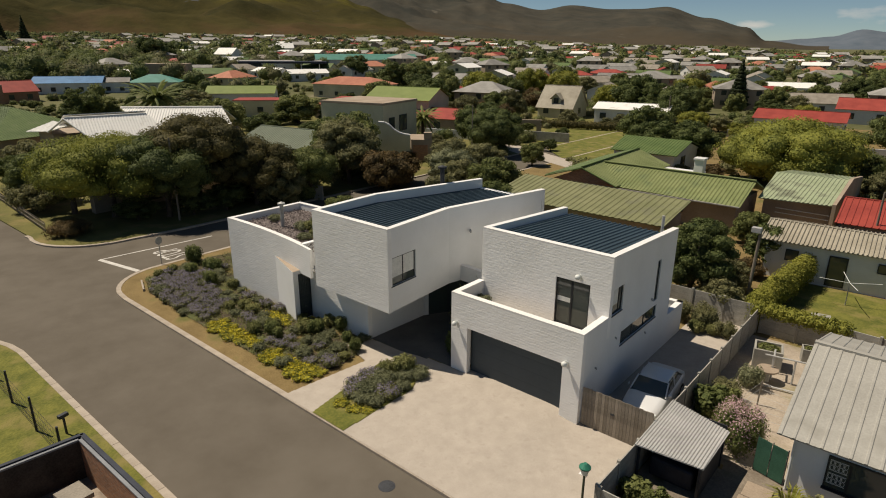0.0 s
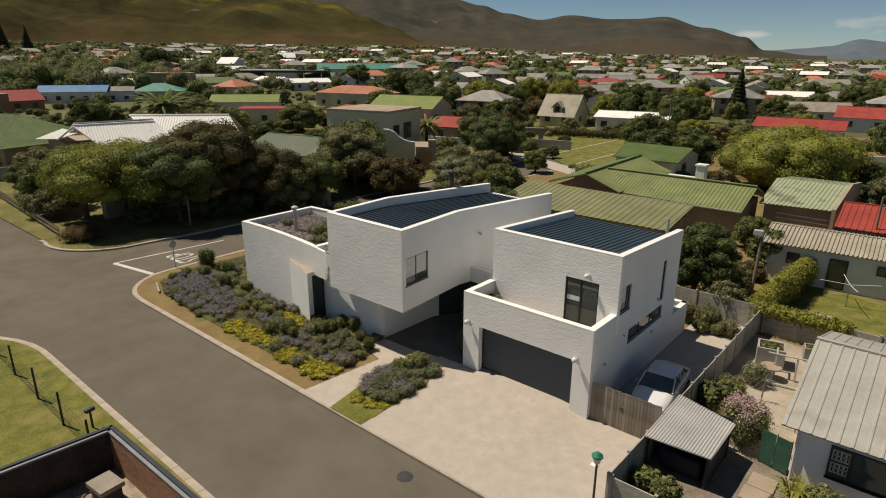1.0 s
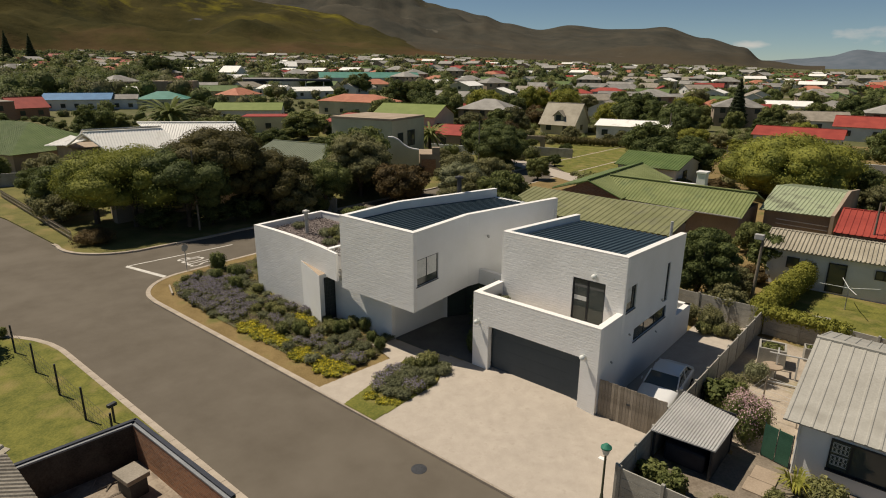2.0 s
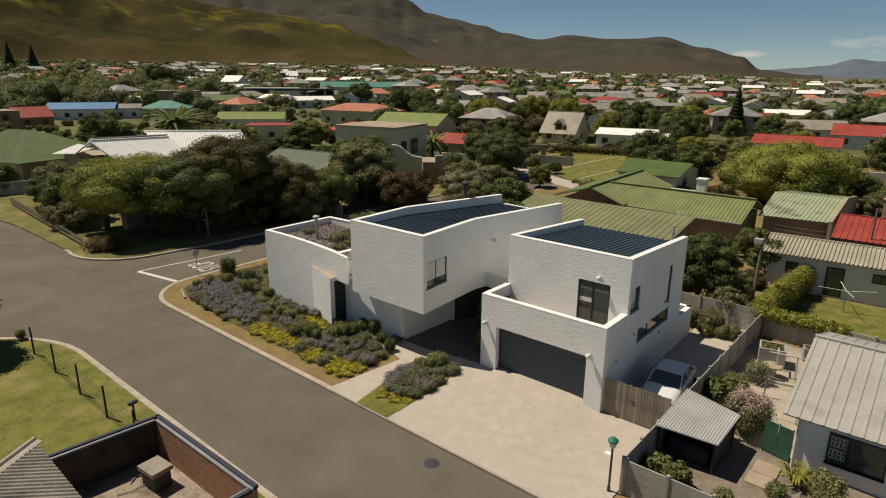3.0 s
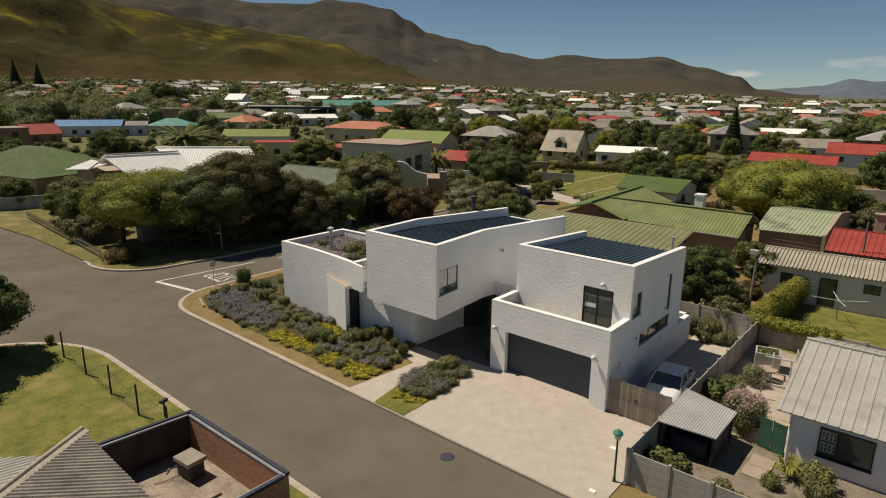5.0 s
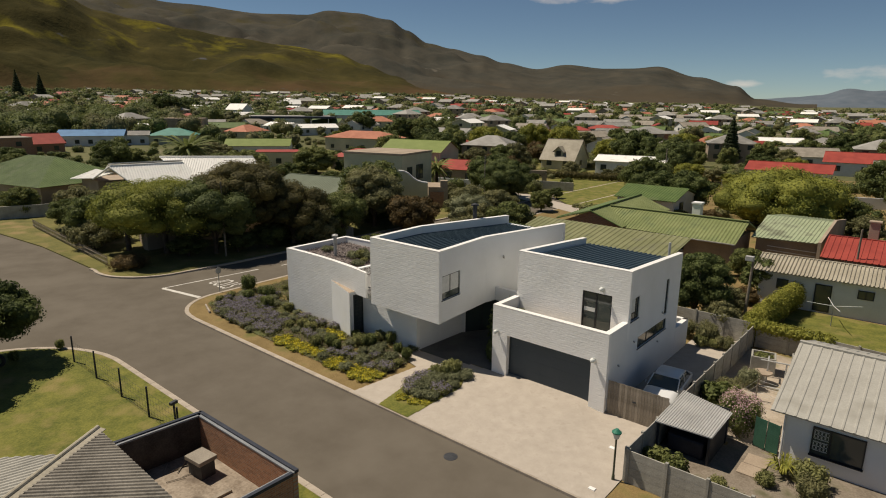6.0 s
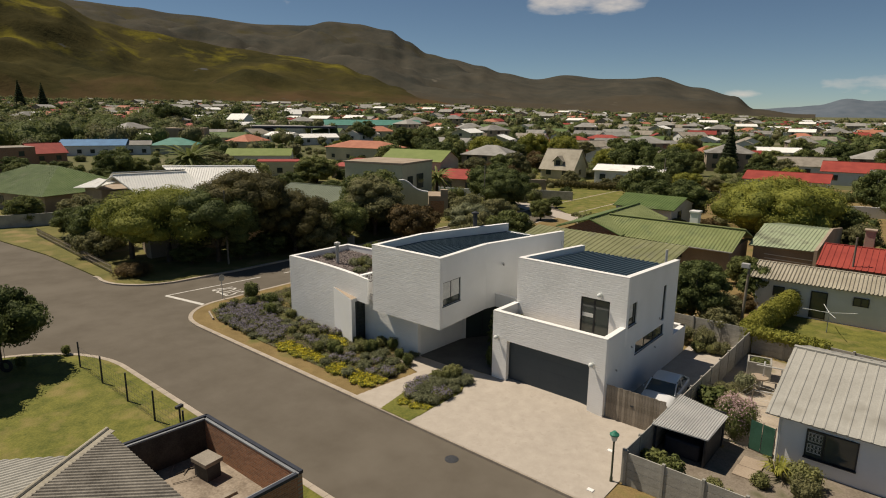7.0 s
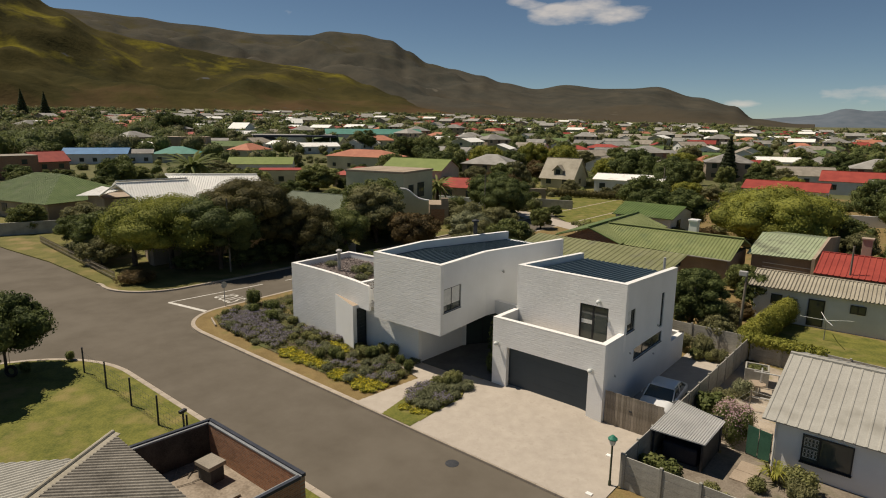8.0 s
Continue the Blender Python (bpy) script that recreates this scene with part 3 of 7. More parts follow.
def mountain(name, label, mat, r0, r1, az0, az1, step, skyline, foot, rough, seed, rows=26, behind=1.35):
    """A range as a height field in rings round the hub: skyline gives degrees of height by bearing at distance r1."""
    bm = bmesh.new()
    grid = []
    count = int((az1 - az0) / step) + 1
    for j in range(rows + 7):
        t = j / rows
        line = []
        for i in range(count):
            az = az0 + i * step
            peak = 15 + r1 * math.tan(radians(ramp(az, skyline)))
            r = r0 + (r1 - r0) * t if t <= 1 else r1 * (1 + (behind - 1) * (t - 1) * rows / 6)
            x, y = HUB.x - r * math.sin(radians(az)), HUB.y + r * math.cos(radians(az))
            base = town_z(x, y) - 2 if foot else -3
            rise = (t ** 1.25 if t <= 1 else 1 - smooth(1, 1 + 6 / rows, t))
            p = Vector((x, y, 0)) * (1 / rough) + Vector((seed, 0, 0))
            gully = noise.ridged_multi_fractal(p, 1.0, 2.1, 5, 0.9, 2.0) - 1.1
            lumps = noise.fractal(p * 2.7, 0.9, 2.0, 4)
            mid = math.sin(min(1, t) * math.pi) ** 0.8
            z = base + (max(peak, base + 1) - base) * rise * (1 + 0.012 * lumps) + (peak - base) * mid * (0.27 * gully + 0.11 * lumps)
            line.append(bm.verts.new((x, y, max(z, base))))
        grid.append(line)
    for a, b in zip(grid, grid[1:]):
        for i in range(count - 1):
            bm.faces.new((a[i + 1], a[i], b[i], b[i + 1]))
    for f in bm.faces:
        f.smooth = True
    structure(name, bm, mat, label, "mountain")


mountain("mountain_near", "olive green and rust fynbos mountain slope, sunlit yellow-green painted near the crest", M["fynbos"], 1000, 1750, 34, 110, 0.4,
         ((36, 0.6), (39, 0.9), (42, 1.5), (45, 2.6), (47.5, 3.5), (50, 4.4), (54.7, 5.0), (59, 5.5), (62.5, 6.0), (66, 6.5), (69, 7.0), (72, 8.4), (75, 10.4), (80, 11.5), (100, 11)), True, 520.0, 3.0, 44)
mountain("mountain_far", "dark grey-green mountain range with a long falling ridge", M["far_slope"], 1300, 3200, 9, 84, 0.3,
         ((10, 0.3), (13.4, 0.7), (15, 1.75), (18, 2.5), (21.4, 3.4), (23.5, 3.25), (25.7, 3.25), (29.2, 3.62), (31.8, 3.25), (34.9, 3.8), (37, 4.45), (39.6, 5.0), (41.7, 5.45), (43.7, 6.5), (45.3, 7.35), (48.3, 7.86), (50.6, 8.0), (52.6, 7.6), (56.2, 7.55), (62.6, 7.9), (66.4, 8.25), (70, 8.4), (84, 8.4)), True, 900.0, 11.0, 50)
mountain("mountain_distant", "hazy blue distant hills behind the plain", M["blue_hills"], 3900, 4500, -30, 18, 0.35,
         ((-30, 0.6), (-10, 0.8), (-2, 1.0), (2, 1.2), (4.5, 1.35), (5.5, 1.3), (7, 1.5), (9, 1.0), (10.7, 0.85), (13, 0.7), (18, 0.5)), False, 1200.0, 23.0, 14, 1.05)


def arc(cx, cy, r, a0, a1, n=8):
    return [(cx + r * math.cos(radians(a0 + (a1 - a0) * i / n)), cy + r * math.sin(radians(a0 + (a1 - a0) * i / n))) for i in range(n + 1)]


ROAD_Z, LOT_Z = -0.2, -0.08
bm = bmesh.new()
slab(bm, [(-150, -26), (60, -26), (60, 2), (-28, 2), (-28, 130), (-45, 130), (-45, 2), (-150, 2)], -0.255, ROAD_Z)
structure("road", bm, M["asphalt"], "worn grey asphalt street with a side road", "road")

M["verge_green"] = material("green_verge_grass", (0.085, 0.088, 0.022), (0.19, 0.165, 0.05), 0.4, 0.95, 16, 0.8, 0.05, patch=(0.23, 0.17, 0.07), patch_at=0.60, patch_scale=0.3)
# each kerbed block: the kerb's plan line, then the ground behind it
KERB_A = [(60, -6.85), (-28.6, -6.75)] + arc(-28.9, -2.55, 4.15, 260, 185, 9) + [(-33.1, 2), (-33.3, 40), (-33.3, 128)]
KERB_B = [(60, -13.25), (-24.5, -13.1)] + arc(-25.0, -21.2, 8.1, 93, 172, 9) + [(-33.2, -60)]
KERB_C = [(-148, -12.0), (-73, -7.7), (-62, -6.6), (-48.5, -6.5)] + arc(-46.4, -1.2, 5.4, 255, 350, 8) + [(-40.6, 4), (-40.6, 128)]
KERB_D = [(-148, -14.0), (-50, -14.2)] + arc(-47.5, -20.2, 6.0, 95, 10, 8) + [(-41.5, -60)]


def offset_line(pts, d):
    out = []
    for i, (x, y) in enumerate(pts):
        ax, ay = pts[max(0, i - 1)]
        bx, by = pts[min(len(pts) - 1, i + 1)]
        l = math.hypot(bx - ax, by - ay)
        out.append((x - (by - ay) / l * d, y + (bx - ax) / l * d))
    return out


def kerb_run(name, pts, side, keep):
    """Kerb stones laid end to end along a line; the stretch that keep() names as single stones, the rest joined."""
    th = thing(name, "pale concrete kerb stones along the street edge", "kerb", kind="structure")
    rest, stone = bmesh.new(), bmesh.new()
    box(stone, 0.003, -0.15, -0.2, 0.997, 0.15, 0.09, 0.014)
    me = mesh_of("kerb_stone", stone)
    me.materials.append(M["kerb"])
    for (ax, ay), (bx, by) in zip(pts, pts[1:]):
        l = math.hypot(bx - ax, by - ay)
        n = max(1, round(l / 1.0))
        turn = math.atan2(by - ay, bx - ax)
        for k in range(n):
            x, y = ax + (bx - ax) * k / n, ay + (by - ay) * k / n
            m = Matrix.Translation((x, y, -0.155 + 0.006 * random.random())) @ Matrix.Rotation(turn, 4, "Z") @ Matrix.Diagonal((l / n, 1, 1, 1)) @ Matrix.Translation((0, side * 0.16, 0))
            if keep(x, y):
                ob = part("kerb_stone", me, None, th)
                ob.matrix_basis = m
            else:
                vs = box(rest, 0.006, -0.15, -0.2, 0.994, 0.15, 0.09)
                for v in vs:
                    v.co = m @ v.co
    part("kerb_far_stretch", rest, M["kerb"], th)["kind"] = "stuff"


bm = bmesh.new()
slab(bm, offset_line(KERB_A, -0.30) + [(60, 128)], -0.255, LOT_Z)
structure("block_ground", bm, M["verge"], "dry brown and green grass of the corner block", "ground")
bm = bmesh.new()
slab(bm, offset_line(KERB_B, 0.30) + [(60, -60)], -0.255, LOT_Z)
structure("lawn", bm, M["grass"], "mown green lawn across the street", "lawn")
bm = bmesh.new()
slab(bm, offset_line(KERB_C, 0.30) + [(-148, 128)], -0.255, LOT_Z)
structure("verge", bm, M["verge_green"], "green and straw-coloured grass verge under dark trees", "ground")
bm = bmesh.new()
slab(bm, offset_line(KERB_D, -0.30) + [(-148, -60)], -0.255, LOT_Z)
structure("verge", bm, M["grass"], "grass verge at the far corner", "ground")

# road paint: stop line, dashed middle line and the word on the side road
for label, pts in (("worn white stop line on the asphalt", [(-38.0, -4.45), (-37.75, -4.75), (-33.15, -3.9), (-33.3, -3.55)]),
                   ("worn white edge line on the side road", [(-37.9, -4.4), (-37.75, -4.4), (-37.05, 4.2), (-37.2, 4.2)]),
                   ("worn white lane line on the side road", [(-36.8, 6.5), (-36.65, 6.5), (-36.4, 16), (-36.55, 16)])):
    bm = bmesh.new()
    slab(bm, pts, ROAD_Z + 0.001, ROAD_Z + 0.006)
    structure("road_line", bm, M["line_paint"], label, "road marking")
txt = bpy.data.curves.new("stop_word", "FONT")
txt.body, txt.size, txt.align_x, txt.extrude = "STOP", 1.7, "CENTER", 0.002
word_ob = new("stop_word_source", txt)
word_me = bpy.data.meshes.new_from_object(word_ob.evaluated_get(bpy.context.evaluated_depsgraph_get()))
bpy.data.objects.remove(word_ob)
word_me.materials.append(M["line_paint"])
ob = tagged(new("road_word", word_me), "worn white stop word painted on the asphalt", "road marking", kind="structure")
ob.matrix_basis = Matrix.Translation((-35.2, 0.6, ROAD_Z + 0.006)) @ Matrix.Rotation(radians(180), 4, "Z") @ Matrix.Diagonal((0.66, 1.6, 1, 1))


# drive, path and court in front of the house
def drive_z(x, y):
    k = 0.8 * (1 - 0.75 * smooth(-1.8, 0.4, x)) if x > -8.5 else 0.8 - 0.62 * smooth(0, 1, (-8.5 - x) / 2.0)
    return -0.055 + 0.048 * max(0.0, min(7.4, y + 6.75)) * k


DRIVE = [(-7.25, -6.71), (3.0, -6.71), (3.0, 0.3), (0.0, 0.3), (0.0, 0.6), (-7.0, 0.6), (-7.0, 0.0), (-12.6, -0.25), (-13.2, -1.5), (-10.9, -2.1), (-11.45, -6.71), (-9.3, -6.71), (-9.8, -3.6), (-10.2, -1.75), (-8.0, -0.8), (-7.1, -2.6)]
bm = bmesh.new()
sheet_grid(bm, lambda x, y: in_poly(x, y, DRIVE), -13.5, 3.2, -6.7, 7.6, 0.05, drive_z)
structure("driveway", bm, M["paving"], "pale beige exposed-aggregate driveway and entrance path", "driveway")
# dark court floor; the shade under the main block is also painted in
bm = bmesh.new()
sheet_grid(bm, lambda x, y: -13 < x < -6.9 and -0.28 + 0.05 * (x + 12) < y < 7.6, -13, -6.8, -0.4, 7.6, 0.2, lambda x, y: drive_z(x, y) + 0.006)
structure("court_paving", bm, M["shaded_paving"], "dark court paving, shade under the house also put into its colour", "paving")
bm = bmesh.new()
sheet_grid(bm, lambda x, y: 0.0 < x < 3.05 and 0.3 < y < 15.0, 0, 3.2, 0.3, 15.0, 0.35, lambda x, y: 0.0 - 0.02 * smooth(1, 8, y))
structure("side_drive", bm, M["paving"], "concrete side driveway behind the wooden gate", "driveway")


# ---- the white house ----
white_house = thing("house", "white painted-brick modern house with dark sheet roofs", "house")


def window(parent, p0, p1, z0, z1, out=0.0, bars=(), rails=(), frame_w=0.06, name="window", sill=False, blind=None):
    """A dark aluminium window set in an opening that runs from p0 to p1 (left to right from outside)."""
    a, b = Vector((*p0, 0)), Vector((*p1, 0))
    d = (b - a)
    length = d.length
    d.normalize()
    turn = math.degrees(math.atan2(d.y, d.x))
    bm = bmesh.new()
    w = frame_w
    y0, y1 = 0.06 - out, 0.12 - out
    h = z1 - z0
    cols = [0.0] + [e for q in bars for e in (q * length - w * 0.6, q * length + w * 0.6)] + [length]
    lines = [0.0] + [e for q in rails for e in (q * h - w * 0.4, q * h + w * 0.4)] + [h]
    cols[0], cols[-1], lines[0], lines[-1] = w, length - w, w, h - w
    holes = [(cols[i], lines[j], cols[i + 1], lines[j + 1]) for i in range(0, len(cols), 2) for j in range(0, len(lines), 2)]
    wall_panel(bm, (0, y0), (length, y0), 0.0, h, y1 - y0, holes)
    ob = part(name, bm, M["frame"], parent)
    ob.matrix_basis = pose(a.x, a.y, z0, 0, 0, turn)
    bm = bmesh.new()
    box(bm, w * 0.5, y0 + 0.02, w * 0.5, length - w * 0.5, y0 + 0.034, z1 - z0 - w * 0.5)
    part("pane", bm, M["glass"], ob)
    if sill:
        bm = bmesh.new()
        box(bm, -0.03, -0.03 - out, -0.05, length + 0.03, y1, -0.003, 0.008)
        part("sill", bm, M["frame"], ob)
    if blind:
        bm = bmesh.new()
        box(bm, blind[0] * length, y0 + 0.012, blind[1] * (z1 - z0), blind[2] * length, y0 + 0.018, blind[3] * (z1 - z0))
        part("blind", bm, M["curtain"], ob, "pale blind behind the glass")
    return ob


def house_wall(name, p0, p1, z0, z1, mat, holes=(), z1b=None, thick=0.28, label=""):
    bm = bmesh.new()
    wall_panel(bm, p0, p1, z0, z1, thick, holes, z1b)
    return part(name, bm, M[mat], white_house, label)


def coping_run(p0, p1, za, zb, width=0.3, lip=0.003, shift=0.0):
    """White cap on a parapet, from p0 to p1, outer face on the left line."""
    a, b = Vector((*p0, 0)), Vector((*p1, 0))
    d = (b - a).normalized()
    inn = Vector((-d.y, d.x, 0))
    bm = bmesh.new()
    vs = []
    for p, z in ((a - d * shift, za), (b + d * shift, zb)):
        for k, h in ((-lip, 0.003), (width, 0.003), (width, 0.045), (-lip, 0.045)):
            q = p + inn * k
            vs.append(bm.verts.new((q.x, q.y, z + h)))
    for k in range(4):
        bm.faces.new((vs[k], vs[4 + k], vs[4 + (k + 1) % 4], vs[(k + 1) % 4]))
    bm.faces.new(vs[3::-1])
    bm.faces.new(vs[4:])
    bmesh.ops.recalc_face_normals(bm, faces=bm.faces)
    return part("coping", bm, M["coping"], white_house)


# garage block with a balcony over the door
GX, GT = -6.95, 4.21
house_wall("garage_front_wall", (GX, 0), (0, 0), -0.25, GT, "white_brick", [(0.98, -0.25, 6.08, 2.63)])
house_wall("garage_side_wall", (0, 0.28), (0, 2.17), -0.25, GT, "plaster")
house_wall("garage_left_wall", (GX, 2.17), (GX, 0.28), -0.25, GT, "plaster")
coping_run((GX, 0), (0, 0), GT, GT)
coping_run((0, 0.3), (0, 2.17), GT, GT)
coping_run((GX, 2.17), (GX, 0.3), GT, GT)
bm = bmesh.new()
box(bm, GX + 0.28, 0.28, 2.9, -0.28, 2.17, 3.25)
part("balcony_floor", bm, M["paving"], white_house)
door = part("garage_door", bmesh.new(), None, white_house, "charcoal sectional garage door, closed")
for k in range(4):
    bm = bmesh.new()
    box(bm, GX + 0.94, 0.40, 0.13 + k * 0.63, GX + 6.12, 0.44, 0.13 + k * 0.63 + 0.628, 0.003)
    part("door_panel", bm, M["garage_door"], door)
# upper block
UT = 6.94
side_holes = [(0.02, 4.2, 1.05, 5.42), (4.87, 3.3, 5.32, 5.44), (1.22, 2.33, 5.37, 3.02)]
house_wall("upper_front_wall", (-6.8, 2.17), (0, 2.17), 3.2, UT, "white_brick", [(4.15, 3.25, 5.84, 5.48)])
house_wall("garage_side_wall", (0, 2.17), (0, 2.45), -0.25, 3.2, "plaster")
house_wall("upper_side_wall", (0, 2.45), (0, 9.63), -0.25, UT, "plaster", side_holes, 6.56)
house_wall("upper_left_wall", (-6.8, 10.0), (-6.8, 2.45), -0.25, 6.45, "plaster", (), UT)
house_wall("upper_back_wall", (-0.28, 9.6), (-6.52, 9.9), -0.25, 6.0, "plaster")
coping_run((-6.8, 2.17), (0, 2.17), UT, UT)
coping_run((0, 2.47), (0, 9.63), UT, 6.56)
coping_run((-6.8, 10.0), (-6.8, 2.47), 6.45, UT)
bm = bmesh.new()
roof_face(bm, [(-6.52, 2.45, 6.62), (-0.28, 2.45, 6.62), (-0.28, 9.95, 6.08), (-6.52, 10.2, 6.08)], 0.30, 0.14, 0.055)
part("roof", bm, M["steel_roof"], white_house, "dark blue-grey ribbed steel roof")
window(white_house, (-2.65, 2.17), (-0.96, 2.17), 3.25, 5.48, 0, (0.47,), (), 0.08, blind=(0.06, 0.50, 0.44, 0.60))
window(white_house, (0, 2.47), (0, 3.5), 4.2, 5.42, 0, (0.7,), (), 0.05, sill=True, blind=(0.08, 0.35, 0.6, 0.95))
window(white_house, (0, 7.32), (0, 7.77), 3.3, 5.44, 0, (), (), 0.05)
window(white_house, (0, 3.67), (0, 7.82), 2.33, 3.02, 0, (0.33, 0.66), (), 0.05, sill=True)
# low yard wall behind the garage
house_wall("yard_wall", (0, 9.64), (0, 12.0), -0.25, 1.75, "plaster")
house_wall("yard_wall", (-0.01, 12.02), (-3.5, 12.02), -0.25, 1.75, "plaster")
coping_run((0, 9.64), (0, 12.0), 1.75, 1.75)
coping_run((0, 12.0), (-3.5, 12.0), 1.75, 1.75, shift=0.0)
# main block, raised over the entrance, with a kink in its long walls
MT, MZ = 7.03, 2.74
FL, FR, KL, KR, BL, BR = (-15.42, -1.45), (-9.74, -1.45), (-15.62, 3.3), (-10.1, 3.55), (-14.0, 11.4), (-8.75, 11.1)
house_wall("main_front_wall", FL, FR, MZ, MT, "white_brick")
house_wall("main_side_wall", (FR[0] - 0.02, FR[1] + 0.28), KR, MZ, MT, "plaster", [(0.02, 4.09, 1.84, 5.54)])
house_wall("main_side_wall", KR, BR, MZ, MT, "plaster", (), 6.98)
house_wall("main_left_wall", KL, (FL[0] - 0.01, FL[1] + 0.28), MZ, MT, "plaster")
house_wall("main_left_wall", BL, KL, MZ, 6.9, "plaster", (), MT)
house_wall("main_back_wall", BR, BL, MZ, 6.35, "plaster")
coping_run(FL, FR, MT, MT)
coping_run((FR[0], FR[1] + 0.3), KR, MT, MT)
coping_run(KR, BR, MT, 6.98)
coping_run(KL, (FL[0], FL[1] + 0.3), MT, MT)
coping_run(BL, KL, 6.9, MT)
window(white_house, (-9.757, -1.21), (-9.89, 0.65), 4.09, 5.54, 0, (0.5,), (), 0.06, sill=True, blind=(0.03, 0.28, 0.97, 0.97))
for pts in ([(-15.2, -1.2, 6.62), (-9.98, -1.2, 6.62), (-10.33, 3.55, 6.52), (-15.36, 3.3, 6.52)], [(-15.36, 3.3, 6.52), (-10.33, 3.55, 6.52), (-8.95, 11.3, 6.3), (-13.72, 11.6, 6.3)]):
    bm = bmesh.new()
    roof_face(bm, pts, 0.30, 0.14, 0.055, way=Vector(pts[3]) - Vector(pts[0]))
    part("roof", bm, M["steel_roof"], white_house, "dark blue-grey ribbed steel roof")
bm = bmesh.new()
slab(bm, [(-15.3, -1.34), (-9.86, -1.34), (-10.2, 3.5), (-9.0, 11.0), (-13.9, 11.2), (-15.5, 3.3)], MZ + 0.02, MZ + 0.28)
part("soffit", bm, M["plaster"], white_house)
# ground floor under it
house_wall("entrance_wall", (-17.4, -0.4), (-12.45, -0.4), -0.25, MZ + 0.01, "white_brick")
house_wall("entrance_side_wall", (-12.45, -0.12), (-12.3, 3.9), -0.25, MZ + 0.01, "plaster")
house_wall("hall_wall", (-12.3, 3.9), (-9.9, 7.6), -0.25, MZ + 0.01, "plaster", [(0.3, 0.0, 4.0, 2.4)])
window(white_house, (-12.14, 4.15), (-10.13, 7.26), 0.0, 2.4, 0, (0.33, 0.66), (), 0.07, name="glass_door")
house_wall("court_wall", (-9.9, 7.6), (-6.9, 7.6), -0.25, 3.6, "plaster")
house_wall("link_wall", (-9.95, 4.4), (-6.8, 4.2), 2.75, 3.6, "plaster")
coping_run((-9.95, 4.4), (-6.8, 4.2), 3.6, 3.6)
# wing with the roof garden
WT = 4.70
W0, W2, W3 = (-25.0, -0.95), (-16.2, -1.2), (-24.9, 4.7)


def wing_line(x):
    return x, -0.85 - 0.0284 * (x + 20.6) - 0.01162 * (x + 20.6) ** 2


def wing_top(x):
    return WT - 0.008 * (x + 25.0) - 0.0014 * (x + 25.0) ** 2


def bent_wall(name, x0, x1, z0, rise, thick, mat, steps):
    """A wall or a cap that follows the wing's bent front line; z0 and rise are added to the top line where z0 is None."""
    bm = bmesh.new()
    prev = None
    for k in range(steps + 1):
        x = x0 + (x1 - x0) * k / steps
        (px, py), top = wing_line(x), wing_top(x)
        low, high = (top + 0.003, top + rise) if z0 is None else (z0, top)
        row = [bm.verts.new(p) for p in ((px, py, low), (px, py, high), (px, py + thick, high), (px, py + thick, low))]
        if prev:
            for i in range(4):
                bm.faces.new((prev[i], row[i], row[(i + 1) % 4], prev[(i + 1) % 4]))
        else:
            bm.faces.new(row)
        prev = row
    bm.faces.new(prev[::-1])
    bmesh.ops.recalc_face_normals(bm, faces=bm.faces)
    return part(name, bm, M[mat], white_house)


bent_wall("wing_front_wall", W0[0], -17.4, -0.25, 0, 0.28, "white_brick", 14)
bent_wall("wing_front_wall", -17.4, W2[0], 2.86, 0, 0.16, "white_brick", 3)
bent_wall("coping", W0[0] - 0.003, -17.4, None, 0.045, 0.3, "coping", 14)
bent_wall("coping", -17.4, W2[0], None, 0.045, 0.17, "coping", 3)
house_wall("wing_left_wall", W3, (W0[0], W0[1] + 0.28), -0.25, 4.72, "plaster", (), WT)
house_wall("wing_back_wall", (-15.7, 5.2), W3, -0.25, 4.72, "plaster")
house_wall("wing_end_wall", (-17.45, -0.82), (-17.3, 2.0), 2.86, 4.5, "plaster")
coping_run(W3, (W0[0], W0[1] + 0.3), 4.72, WT)
coping_run((-15.7, 5.2), W3, 4.72, 4.72)
bm = bmesh.new()
slab(bm, [(-24.8, -0.7), (-20.4, -0.6), (-17.5, -0.75), (-17.3, 1.95), (-15.75, 2.0), (-15.6, 4.95), (-24.7, 4.5)], 4.0, 4.3)
part("roof_garden_bed", bm, M["roof_bed"], white_house, "planted roof bed of purple-brown grit")
# entrance porch: a wedge with a black grille door in its side
bm = bmesh.new()
slab(bm, [(-20.0, -0.9), (-17.4, -1.56), (-17.4, -0.42), (-19.9, -0.7)], -0.25, lambda x, y: 3.02 + 0.09 * (-17.4 - x))
part("porch", bm, M["plaster"], white_house)
bm = bmesh.new()
slab(bm, [(-19.95, -0.9), (-17.41, -1.55), (-17.41, -0.44), (-19.85, -0.72)], 2.9, lambda x, y: 3.035 + 0.09 * (-17.4 - x))
part("porch_top", bm, M["tan_wall"], white_house, "weathered tan porch top")
bm = bmesh.new()
for k in range(7):
    box(bm, -17.375, -1.18 + k * 0.118, 0.05, -17.355, -1.165 + k * 0.118, 2.75)
for k in range(11):
    box(bm, -17.38, -1.18, 0.08 + k * 0.262, -17.36, -0.45, 0.11 + k * 0.262)
box(bm, -17.398, -1.22, 0.0, -17.34, -1.17, 2.82)
box(bm, -17.398, -0.46, 0.0, -17.34, -0.425, 2.82)
box(bm, -17.398, -1.17, 1.35, -17.35, -0.46, 1.45)
grille = part("grille_door", bm, M["frame"], white_house, "black steel grille door, closed")
bm = bmesh.new()
box(bm, -17.399, -1.17, 0.02, -17.39, -0.46, 2.8)
part("pane", bm, M["glass"], grille)
